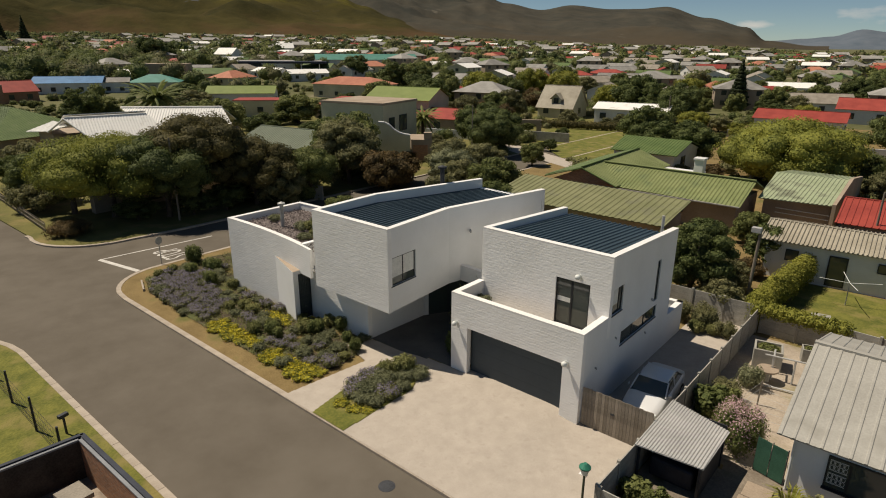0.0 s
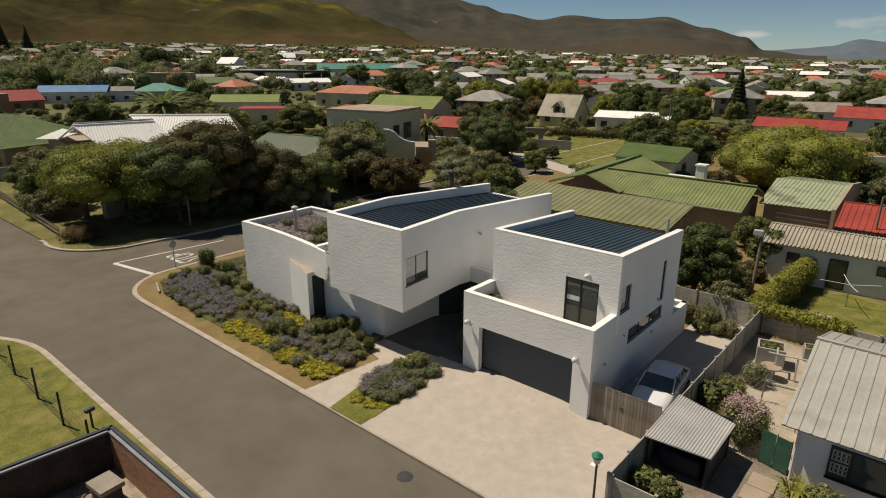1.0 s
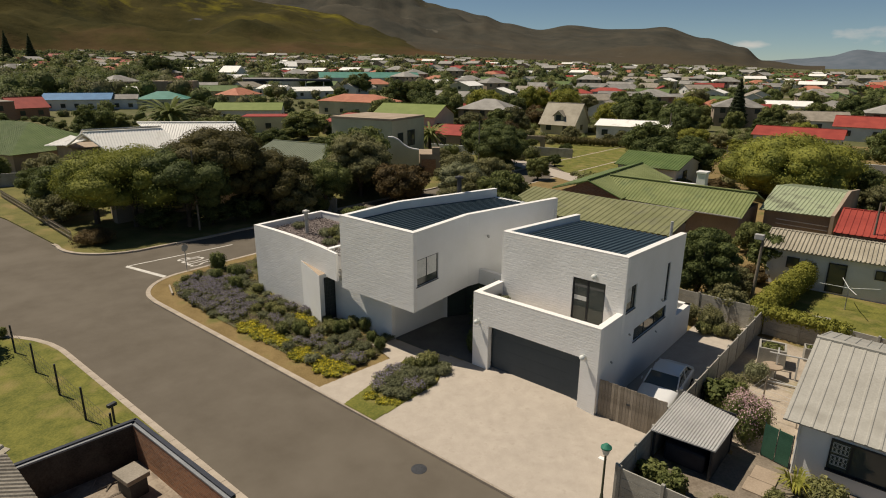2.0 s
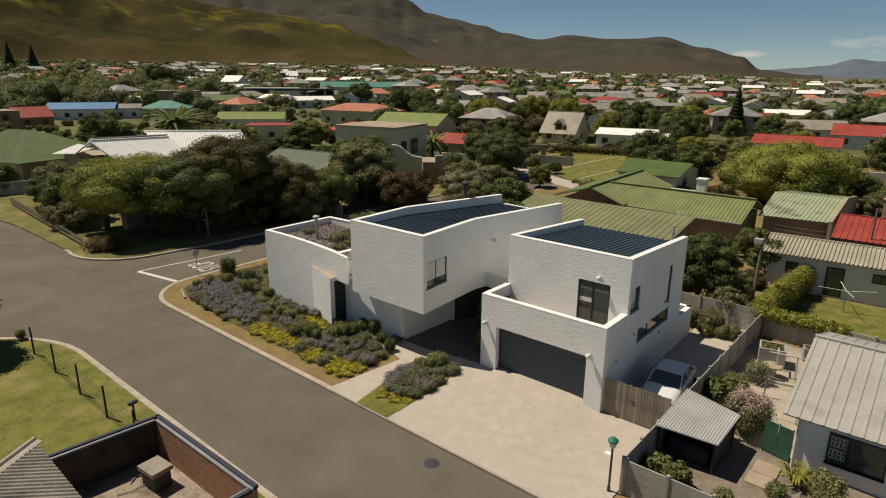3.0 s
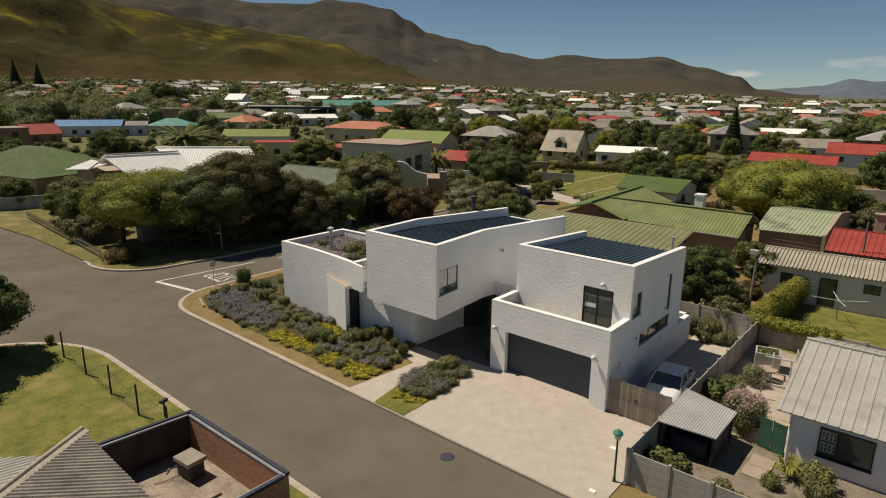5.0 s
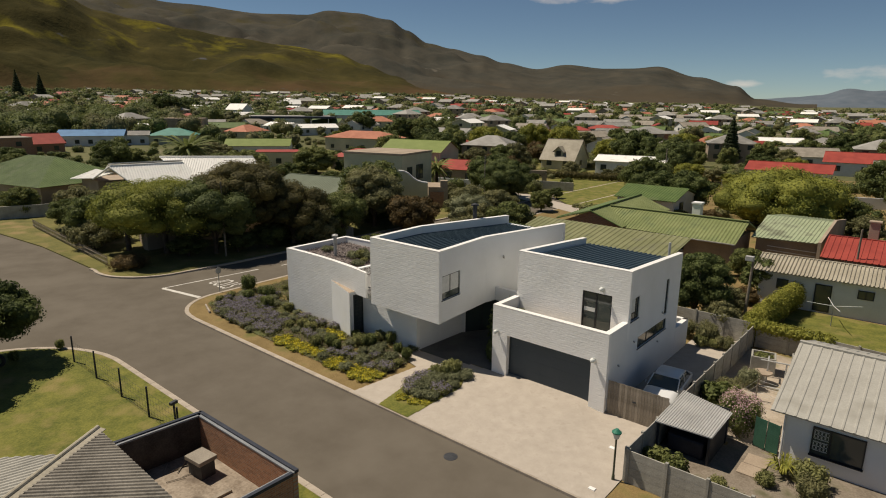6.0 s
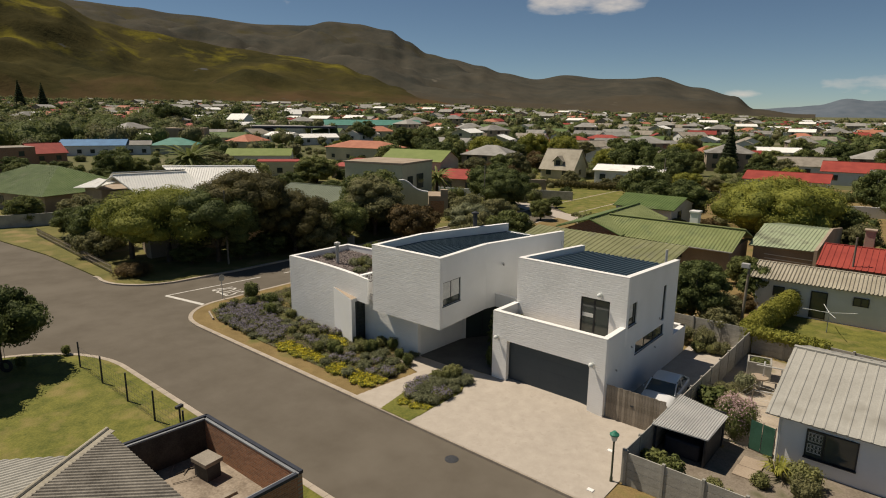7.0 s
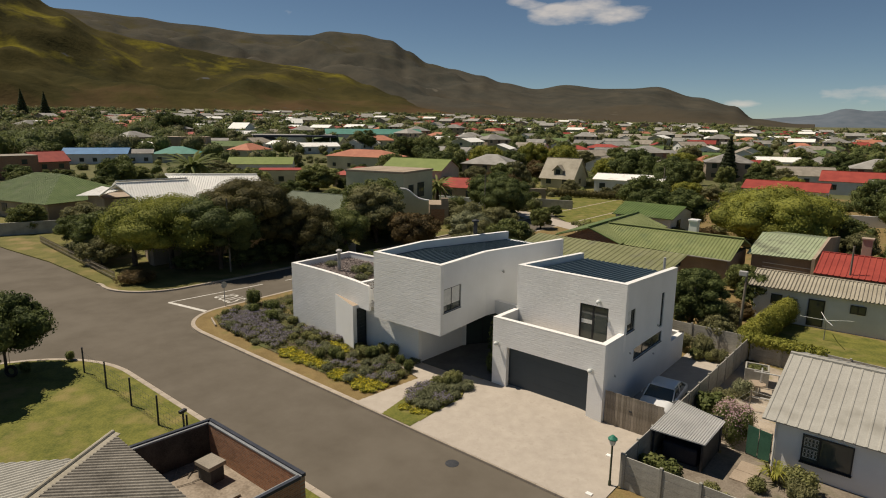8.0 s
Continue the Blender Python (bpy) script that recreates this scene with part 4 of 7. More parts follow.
# railing in the gap beside the wing
bm = bmesh.new()
tube(bm, (-16.2, -0.95, 3.55), (-15.4, -0.95, 3.55), 0.02, n=6)
rail = part("balcony_rail", bm, M["dark_metal"], white_house)
for k in range(8):
    bm = bmesh.new()
    tube(bm, (-16.15 + k * 0.1, -0.95, 2.85), (-16.15 + k * 0.1, -0.95, 3.55), 0.012, n=6)
    part("baluster", bm, M["dark_metal"], rail)
bm = bmesh.new()
box(bm, -17.4, -0.39, 2.75, -15.3, 0.6, 2.84)
part("porch_roof", bm, M["coping"], white_house)


def wall_lamp(x, y, z):
    bm = bmesh.new()
    tube(bm, (x, y - 0.003, z), (x, y - 0.03, z), 0.09, n=12)
    tube(bm, (x, y - 0.03, z), (x, y - 0.13, z + 0.01), 0.03, n=8)
    bmesh.ops.create_uvsphere(bm, u_segments=14, v_segments=9, radius=0.125, matrix=Matrix.Translation((x, y - 0.2, z)))
    part("wall_lamp", bm, M["lamp_white"], white_house, "round white wall lamp")



def side_fitting(x, y, z, r):
    bm = bmesh.new()
    tube(bm, (x, y, z), (x + 0.06, y, z), r, r * 0.8, 10)
    tube(bm, (x + 0.06, y, z), (x + 0.07, y, z - r * 1.2), r * 0.7, r * 0.6, 8)
    part("wall_vent", bm, M["tin"], white_house, "small grey wall vent")


for spot in ((0, 7.0, 3.55, 0.07), (0, 1.3, 2.2, 0.05), (0, 6.6, 1.9, 0.05), (0, 3.1, 2.95, 0.05), (-9.72, 4.9, 5.6, 0.09)):
    side_fitting(*spot)
wall_lamp(-6.6, 0, 2.75)
wall_lamp(-0.7, 0, 2.75)
wall_lamp(-1.5, 2.17, 5.78)


def flue(x, y, z0, z1, r, cap=True, mat="dark_metal"):
    bm = bmesh.new()
    tube(bm, (x, y, z0), (x, y, z1), r, n=12)
    if cap:
        tube(bm, (x, y, z1 - 0.02), (x, y, z1 + 0.10), r * 1.9, r * 1.9, 12)
        tube(bm, (x, y, z1 + 0.10), (x, y, z1 + 0.18), r * 1.6, r * 0.4, 12)
    part("flue", bm, M[mat], white_house, "metal flue pipe")


house_wall("link_wall", (-17.3, 2.0), (-15.7, 2.0), 2.86, 4.5, "plaster")
flue(-21.9, 1.1, 4.2, 5.75, 0.12, mat="tin")
flue(-0.75, 9.4, 6.0, 7.15, 0.08, False, "tin")
flue(-14.9, 8.6, 6.3, 7.9, 0.15)


M["beige_roof"] = material("beige_corrugated_sheet", (0.25, 0.22, 0.165), (0.41, 0.37, 0.29), 0.5, 0.8, 10, 0.15, 0.01)


# ---- houses ----
def gable_house(at, turn, w, d, eave, rise, roof, wall, label, over=0.45, rib=0.0, hip=False, wins=3, base=-0.4, group="", winrows=1, dorm=False, chimney=None, rib_h=0.05):
    """A house, ridge along its own x: walls, two or four roof planes, windows on its long sides and ends."""
    th = thing("house", label, "house", at, turn, group)
    bm = bmesh.new()
    x, y = w / 2, d / 2
    if hip or rise <= 0:
        slab(bm, [(-x, -y), (x, -y), (x, y), (-x, y)], base, eave)
    else:
        v = [bm.verts.new(p) for p in ((-x, -y, base), (x, -y, base), (x, y, base), (-x, y, base), (-x, -y, eave), (x, -y, eave), (x, y, eave), (-x, y, eave), (-x, 0, eave + rise - 0.05), (x, 0, eave + rise - 0.05))]
        for f in ((0, 1, 5, 4), (2, 3, 7, 6), (1, 2, 6, 9, 5), (3, 0, 4, 8, 7), (4, 5, 9, 8), (6, 7, 8, 9), (3, 2, 1, 0)):
            bm.faces.new([v[i] for i in f])
    part("wall", bm, M[wall], th)
    X, Y = x + over, y + over
    e = eave - over * rise / max(y, 0.1) + 0.06
    t = eave + rise + 0.06
    way = None
    if hip:
        h = min(x, y)
        planes = [[(-X, -Y, e), (X, -Y, e), (x - h, 0, t), (-x + h, 0, t)], [(X, Y, e), (-X, Y, e), (-x + h, 0, t), (x - h, 0, t)],
                  [(X, -Y, e), (X, Y, e), (x - h, 0, t)], [(-X, Y, e), (-X, -Y, e), (-x + h, 0, t)]]
    elif rise <= 0:
        planes = [[(-X, -Y, eave + 0.05), (X, -Y, eave + 0.05), (X, Y, eave + 0.05 - rise), (-X, Y, eave + 0.05 - rise)]]
        way = (0, 1, 0)
    else:
        planes = [[(-X, -Y, e), (X, -Y, e), (X, 0, t), (-X, 0, t)], [(X, Y, e), (-X, Y, e), (-X, 0, t), (X, 0, t)]]
    for corners in planes:
        bm = bmesh.new()
        roof_face(bm, corners, rib, 0.12, rib_h, 0.12 if way else 0.06, way=way)
        part("roof_plane", bm, M[roof], th)
    if rise > 0 and not hip:
        bm = bmesh.new()
        box(bm, -X, -0.12, t - 0.03, X, 0.12, t + 0.06)
        part("ridge_cap", bm, M[roof], th)
    for r in range(winrows):
        zc = 1.45 + 2.7 * r
        for sy in (-1, 1):
            for k in range(wins):
                u = (k + 0.5) / wins * w - x
                a, b = (u - 0.65, sy * y), (u + 0.65, sy * y)
                window(th, *((a, b) if sy < 0 else (b, a)), zc - 0.6, zc + 0.65, 0.14, (0.5,), (), 0.07)
        for sx in (-1, 1):
            a, b = (sx * x, -0.7), (sx * x, 0.7)
            window(th, *((a, b) if sx > 0 else (b, a)), zc - 0.6, zc + 0.65, 0.14, (0.5,), (), 0.07)
    if dorm:
        bm = bmesh.new()
        q = [bm.verts.new(p) for y0 in (-y * 0.86, -y * 0.2) for p in ((-1.1, y0, eave + 0.3), (1.1, y0, eave + 0.3), (1.1, y0, eave + 1.9), (0, y0, eave + 2.9), (-1.1, y0, eave + 1.9))]
        for f in ((0, 1, 2, 3, 4), (9, 8, 7, 6, 5), (0, 5, 6, 1), (1, 6, 7, 2), (4, 9, 5, 0)):
            bm.faces.new([q[i] for i in f])
        dormer = part("dormer", bm, M[wall], th)
        for s in (-1, 1):
            bm = bmesh.new()
            roof_face(bm, [(0, -y * 0.95, eave + 3.0), (s * 1.5, -y * 0.95, eave + 1.6), (s * 1.5, -y * 0.1, eave + 1.6), (0, -y * 0.1, eave + 3.0)], 0, thick=0.1)
            part("dormer_roof", bm, M[roof], dormer)
        window(dormer, (-0.6, -y * 0.86), (0.6, -y * 0.86), eave + 0.7, eave + 1.9, 0.14, (0.5,), (), 0.08)
    if chimney:
        bm = bmesh.new()
        cx, cy, ch = chimney
        box(bm, cx - 0.4, cy - 0.35, eave, cx + 0.4, cy + 0.35, ch, 0.03)
        box(bm, cx - 0.5, cy - 0.45, ch, cx + 0.5, cy + 0.45, ch + 0.15, 0.02)
        part("chimney", bm, M[wall], th)
    return th


# houses on their own plans
def planned_house(label, walls, planes, name="house", wall="tan_wall", base=-0.4):
    """A house on its own plan: walls as (outline, top), roof planes as (corners, material, rib pitch), the ribs running up the slope."""
    th = thing(name, label, "house")
    for outline, top in walls:
        bm = bmesh.new()
        slab(bm, outline, base, top)
        part("wall", bm, M[wall], th)
    for corners, mat, rib in planes:
        bm = bmesh.new()
        roof_face(bm, corners, rib, rib * 0.55, 0.05, 0.07)
        part("roof_plane", bm, M[mat], th)
    return th


def gable_wall(th, a, b, z0, peak, mat):
    """The triangle of wall under a gable, from a to b, with its peak at the middle."""
    bm = bmesh.new()
    a, b = Vector((*a, z0)), Vector((*b, z0))
    back = Vector((-(b - a).y, (b - a).x, 0)).normalized() * 0.2
    c = (a + b) / 2
    c.z = peak
    front, rear = [bm.verts.new(p) for p in (a, b, c)], [bm.verts.new(p + back) for p in (a, b, c)]
    bm.faces.new(front)
    bm.faces.new(rear[::-1])
    for i in range(3):
        bm.faces.new((front[i], rear[i], rear[(i + 1) % 3], front[(i + 1) % 3]))
    bmesh.ops.recalc_face_normals(bm, faces=bm.faces)
    part("gable", bm, M[mat], th)


def ridge_line(th, a, b, mat, r=0.075):
    bm = bmesh.new()
    tube(bm, a, b, r, r, 8)
    part("ridge_cap", bm, M[mat], th)


green_house = planned_house("low house with green ribbed roofs over two crossed wings", [([(-20.6, 33.9), (-14.6, 33.9), (-14.6, 35.0), (-3.5, 34.4), (-3.5, 41.2), (-14.6, 41.6), (-14.8, 47.4), (-21.4, 47.4)], 2.52)],
                            [([(-17.6, 37.75, 4.1), (-3.0, 37.8, 4.1), (-3.0, 33.5, 2.6), (-17.6, 33.9, 2.6)], "moss_roof", 0.34), ([(-3.0, 37.8, 4.1), (-17.6, 37.75, 4.1), (-17.6, 42.1, 2.6), (-3.0, 42.1, 2.6)], "moss_roof", 0.34),
                             ([(-17.75, 33.1, 4.13), (-18.4, 48.4, 4.13), (-14.4, 48.2, 2.75), (-14.0, 33.2, 2.72)], "moss_roof", 0.40), ([(-18.4, 48.4, 4.13), (-17.75, 33.1, 4.13), (-21.9, 33.2, 2.8), (-22.6, 48.4, 2.8)], "green_roof", 0.40)])
gable_wall(green_house, (-21.2, 33.7), (-14.4, 33.7), 2.52, 3.98, "brown_wall")
for a, b, k in (((-17.6, 37.75, 4.13), (-3.0, 37.8, 4.13), "moss_roof"), ((-17.75, 33.1, 4.16), (-18.4, 48.4, 4.16), "green_roof")):
    ridge_line(green_house, a, b, k)
bm = bmesh.new()
for x0, y0, x1, y1, z in ((-17.75, 33.1, -14.0, 33.2, 2.7), (-17.75, 33.1, -21.9, 33.2, 2.78)):
    tube(bm, (x0, y0 - 0.02, 4.06), (x1, y1 - 0.02, z - 0.05), 0.07, 0.07, 6)
part("barge_board", bm, M["green_roof"], green_house)
bm = bmesh.new()
box(bm, -17.5, 33.36, 2.42, -3.0, 33.46, 2.54, 0.02)
part("gutter", bm, M["concrete"], green_house)
bm = bmesh.new()
box(bm, -9.65, 41.2, 2.0, -8.75, 42.1, 4.75, 0.03)
box(bm, -9.75, 41.1, 4.75, -8.65, 42.2, 4.95, 0.03)
part("chimney", bm, M["grey_white"], green_house, "stout white plastered chimney")
window(green_house, (-9.4, 34.7), (-8.0, 34.62), 1.0, 2.1, 0.14, (0.5,), (), 0.06)
planned_house("low annex with a faded green ribbed roof", [([(-21.5, 24.6), (-6.3, 24.6), (-6.3, 29.1), (-21.5, 29.4)], 2.3)],
              [([(-22.2, 29.9, 3.3), (-5.75, 29.4, 3.3), (-5.8, 23.9, 2.3), (-22.2, 24.1, 2.3)], "annex_roof", 0.55)], wall="tan_wall")
back_house = planned_house("white house with a green ribbed roof behind the crossed wings", [([(-23.6, 53.0), (-15.9, 53.0), (-15.9, 61.5), (-23.6, 61.5)], 2.9)],
                           [([(-24.4, 57.8, 4.2), (-15.5, 57.9, 4.2), (-15.3, 52.3, 3.0), (-23.8, 52.2, 3.0)], "green_roof", 0.40), ([(-15.5, 57.9, 4.2), (-24.4, 57.8, 4.2), (-24.4, 62.6, 3.0), (-15.5, 62.6, 3.0)], "green_roof", 0.40)], wall="grey_white")
gable_wall(back_house, (-15.8, 53.1), (-15.8, 61.9), 2.9, 4.1, "grey_white")
window(back_house, (-15.9, 55.6), (-15.9, 57.0), 1.3, 2.5, 0.14, (0.5,), (), 0.06)
bm = bmesh.new()
slab(bm, [(-14.6, 44.4), (-10.2, 44.6), (-10.2, 47.2), (-14.6, 47.2)], -0.4, 2.6)
tagged(part("lean_to", bm, M["grey_white"]), "flat white-roofed lean-to between the houses", "outbuilding")
pale_house = planned_house("house with a chalky worn green roof", [([(-2.3, 38.4), (3.0, 38.8), (2.9, 53.5), (-2.9, 53.5)], 2.6)],
                           [([(-3.2, 46.4, 3.6), (2.95, 46.4, 3.6), (3.0, 38.1, 2.7), (-2.6, 37.6, 2.7)], "pale_green", 0.34), ([(2.95, 46.4, 3.6), (-3.2, 46.4, 3.6), (-3.2, 54.0, 2.7), (2.95, 54.0, 2.7)], "pale_green", 0.34)])
bm = bmesh.new()
for y0, y1, z0, z1 in ((38.0, 46.4, 2.9, 3.85), (46.4, 54.0, 3.85, 2.9)):
    v = [bm.verts.new(p) for x in (3.02, 3.3) for p in ((x, y0, -0.4), (x, y1, -0.4), (x, y1, z1), (x, y0, z0))]
    for f in ((0, 1, 2, 3), (7, 6, 5, 4), (0, 4, 5, 1), (1, 5, 6, 2), (2, 6, 7, 3), (3, 7, 4, 0)):
        bm.faces.new([v[i] for i in f])
bmesh.ops.recalc_face_normals(bm, faces=bm.faces)
part("parapet", bm, M["tan_wall"], pale_house, "plastered gable parapet")
for z in (1.5, 1.9):
    bm = bmesh.new()
    tube(bm, (-1.2, 38.2, z), (2.9, 38.5, z - 0.12), 0.04, n=6)
    part("pipe", bm, M["lamp_white"], pale_house)
gable_house((9.5, 38.0, 0), 2, 10.5, 9.0, 2.7, 1.0, "red_roof", "tan_wall", "house with a faded red sheet roof", rib=0.45, wins=2, chimney=(-2.5, 3.5, 4.8))
outbuilding = gable_house((9.2, 28.4, 0), 3, 16.5, 5.6, 2.7, 0.6, "beige_roof", "grey_white", "long white outbuilding with a brown corrugated roof", rib=0.26, wins=0, rib_h=0.08)
window(outbuilding, (-7.0, -2.8), (-6.2, -2.8), 1.3, 2.1, 0.14, (), (), 0.06)
window(outbuilding, (-4.4, -2.8), (-3.3, -2.8), 0.05, 2.15, 0.14, (), (), 0.08, name="door")
window(outbuilding, (-1.7, -2.8), (-0.7, -2.8), 1.5, 2.15, 0.14, (0.5,), (), 0.06)
# across the side road
white_roofs = planned_house("large house with white sheet roofs behind trees", [([(-82.0, 8.2), (-76.0, 10.2), (-74.0, 19.0), (-69.0, 25.0), (-74.0, 30.0), (-84.0, 20.0), (-82.5, 13.0)], 3.7), ([(-90.5, 8.0), (-82.5, 7.4), (-82.0, 13.5), (-89.5, 14.0)], 3.9)],
                            [([(-79.0, 7.9, 6.3), (-77.0, 17.6, 6.3), (-73.3, 19.3, 3.8), (-75.3, 9.6, 3.8)], "white_roof", 0.36), ([(-77.0, 17.6, 6.3), (-79.0, 7.9, 6.3), (-83.0, 8.2, 4.3), (-82.0, 18.0, 4.3)], "white_roof", 0.36),
                             ([(-92.2, 6.5, 4.4), (-89.4, 9.4, 5.9), (-79.0, 7.9, 6.25), (-82.4, 6.8, 4.4)], "white_roof", 0.36),
                             ([(-80.9, 15.9, 7.0), (-71.4, 26.0, 7.0), (-67.2, 25.2, 4.4), (-75.5, 16.4, 4.4)], "white_roof", 0.36), ([(-71.4, 26.0, 7.0), (-80.9, 15.9, 7.0), (-86.0, 21.0, 4.5), (-76.5, 31.1, 4.5)], "white_roof", 0.36)])
for a, b in (((-79.0, 7.9, 6.34), (-77.0, 17.6, 6.34)), ((-80.9, 15.9, 7.04), (-71.4, 26.0, 7.04)), ((-79.0, 7.85, 6.2), (-75.3, 9.55, 3.72)), ((-79.0, 7.85, 6.2), (-82.4, 6.75, 4.3))):
    ridge_line(white_roofs, a, b, "white_roof", 0.13)
bm = bmesh.new()
slab(bm, [(-52.6, 0.4), (-51.6, 0.4), (-52.2, 17.0), (-57.0, 17.4), (-57.4, 2.0)], -0.3, 2.7)
front_rooms = tagged(part("garden_room", bm, M["tan_wall"]), "low tan garden room under the corner trees", "house")
window(front_rooms, (-51.78, 5.6), (-51.86, 7.4), 0.3, 2.2, 0.14, (0.33, 0.66), (0.5,), 0.09)
window(front_rooms, (-51.9, 8.6), (-51.95, 9.9), 0.9, 1.9, 0.14, (0.5,), (), 0.09)
gable_house((-104, 7, 0), 15, 22, 15, 3.0, 3.3, "green_roof", "tan_wall", "bungalow with a green hipped roof", rib=0.42, hip=True, wins=3, over=0.8)
gable_house((-58.0, 29.5, 0), 10, 14, 9, 3.1, 1.6, "sage_roof", "tan_wall", "house with a sage green roof", rib=0.42, wins=3)
# further back
cream = planned_house("cream flat-roofed two-storey building with tall dark windows", [([(-64.7, 38.5), (-54.0, 41.1), (-56.4, 50.8), (-67.0, 48.2)], 7.3)], [], wall="cream_wall")
bm = bmesh.new()
slab(bm, [(-64.85, 38.35), (-53.85, 41.0), (-56.3, 50.95), (-67.15, 48.3)], 7.303, 7.62)
part("roof_edge", bm, M["tan_wall"], cream, "thin tan roof edge")
for k, (u0, u1, z0, z1) in enumerate(((1.6, 3.2, 3.4, 5.4), (4.6, 6.8, 3.2, 5.6))):
    window(cream, (-54.0 - 0.24 * u0, 41.1 + 0.97 * u0), (-54.0 - 0.24 * u1, 41.1 + 0.97 * u1), z0, z1, 0.14, (0.5,), (), 0.09)
bm = bmesh.new()
top_line = [(0.0, 5.4), (0.8, 5.35), (1.5, 5.0), (2.1, 4.4), (2.8, 3.95), (3.6, 3.7), (4.4, 3.6)]
v = []
for u, z in top_line:
    x, y = -51.6 + 0.73 * u, 37.9 + 0.68 * u
    v.append([bm.verts.new(p) for p in ((x, y, -0.3), (x, y, z), (x - 0.2, y + 0.22, z), (x - 0.2, y + 0.22, -0.3))])
for a, b in zip(v, v[1:]):
    for i in range(4):
        bm.faces.new((a[i], b[i], b[(i + 1) % 4], a[(i + 1) % 4]))
bm.faces.new(v[0])
bm.faces.new(v[-1][::-1])
bmesh.ops.recalc_face_normals(bm, faces=bm.faces)
part("curved_gable", bm, M["cream_wall"], cream, "cream wall with a curved white-edged top")
bm = bmesh.new()
for (u0, z0), (u1, z1) in zip(top_line, top_line[1:]):
    tube(bm, (-51.68 + 0.73 * u0, 37.98 + 0.68 * u0, z0 + 0.02), (-51.68 + 0.73 * u1, 37.98 + 0.68 * u1, z1 + 0.02), 0.16, n=6)
part("gable_edge", bm, M["grey_white"], cream)
bm = bmesh.new()
slab(bm, [(-48.3, 41.0), (-46.2, 43.0), (-50.0, 47.0), (-52.6, 45.0)], -0.3, 3.0)
slab(bm, [(-47.1, 42.3), (-46.3, 43.05), (-46.9, 43.7), (-47.7, 42.95)], 3.0, 3.95)
part("terrace", bm, M["tan_wall"], cream)
bm = bmesh.new()
slab(bm, [(-48.1, 41.1), (-46.6, 42.5), (-46.65, 42.6), (-48.15, 41.2)], 0.0, 2.3)
part("garage_door", bm, M["brown_wall"], cream, "brown garage door")
gable_house((-77, 70.5, 0.4), 14, 14, 9, 5.3, 2.0, "lime_roof", "cream_wall", "cream building with a bright green roof", wins=2)
gable_house((-117, 62.5, 0), 48, 12, 8, 3.6, 0, "red_roof", "cream_wall", "flat cream house with red roof sheets", over=0.1, wins=3)
gable_house((-66, 70, 0), 14, 13, 9, 2.8, 1.4, "red_roof", "tan_wall", "low bungalow with a red roof", wins=3)
gable_house((-108, 120, 0), 14, 18, 11, 2.9, 1.9, "red_roof", "tan_wall", "red hipped roof among the houses", hip=True, wins=3)
gable_house((-140, 112, 0), 14, 24, 12, 4.4, 2.0, "orange_roof", "cream_wall", "house with a terracotta hipped roof", hip=True, wins=4)
gable_house((-63.0, 108.8, 0), 6, 8.5, 9.0, 2.5, 4.5, "beige_roof", "cream_wall", "tall gabled house with a dormer and thatch-grey roof", wins=2, winrows=1, dorm=True)
gable_house((-45, 108, 0), 12, 15, 8, 3.0, 1.0, "white_roof", "grey_white", "long house with a white roof", wins=4)
gable_house((-13.5, 112, 0), 4, 14.5, 9, 3.0, 1.3, "red_roof", "grey_white", "long house with a bright red roof", wins=4)
gable_house((-4, 145, 0), 4, 16, 9, 3.0, 2.0, "red_roof", "grey_white", "white house with red gables", wins=3)
gable_house((6, 118, 0), 4, 12, 9, 3.2, 2.0, "grey_roof", "grey_white", "white house with a grey gable", wins=3)
gable_house((-98, 73, 0), 20, 13, 9, 3.0, 1.6, "red_roof", "tan_wall", "house with a red roof behind the cream building", hip=True, wins=3)
gable_house((-193.5, 33, 0.4), 94, 9, 9, 3.0, 2.6, "red_roof", "brown_wall", "brown house with a steep red roof", wins=2)
gable_house((-181, 19.5, 0), 92, 13, 10, 5.8, 0, "brown_roof", "brown_wall", "flat-roofed brown brick house", over=0.1, wins=2, winrows=2)
gable_house((-203, 64.5, 0.8), 60, 8, 7, 3.6, 1.2, "grey_roof", "grey_white", "small grey-roofed wing beside the blue roof", wins=2)
gable_house((-208.8, 53, 1.0), 60, 19, 12, 3.4, 1.7, "blue_roof", "grey_white", "long building with a blue roof", wins=5)
gable_house((-199, 75.7, 1.0), 57, 15.5, 12, 3.2, 2.2, "teal_roof", "cream_wall", "building with a green hipped roof", hip=True, wins=3)
gable_house((-146.3, 75.6, -0.1), 48, 18, 9, 3.3, 1.7, "lime_roof", "grey_white", "white cottage with a lime green roof", wins=3)
gable_house((-236, 205, town_z(-236, 205)), 55, 52, 15, 4.5, 2.6, "teal_roof", "grey_white", "long hall with a green roof", wins=6)
gable_house((-248, 158, town_z(-248, 158)), 48, 42, 9, 4.4, 0.7, "grey_roof", "grey_white", "long low shop with a grey roof", wins=6)

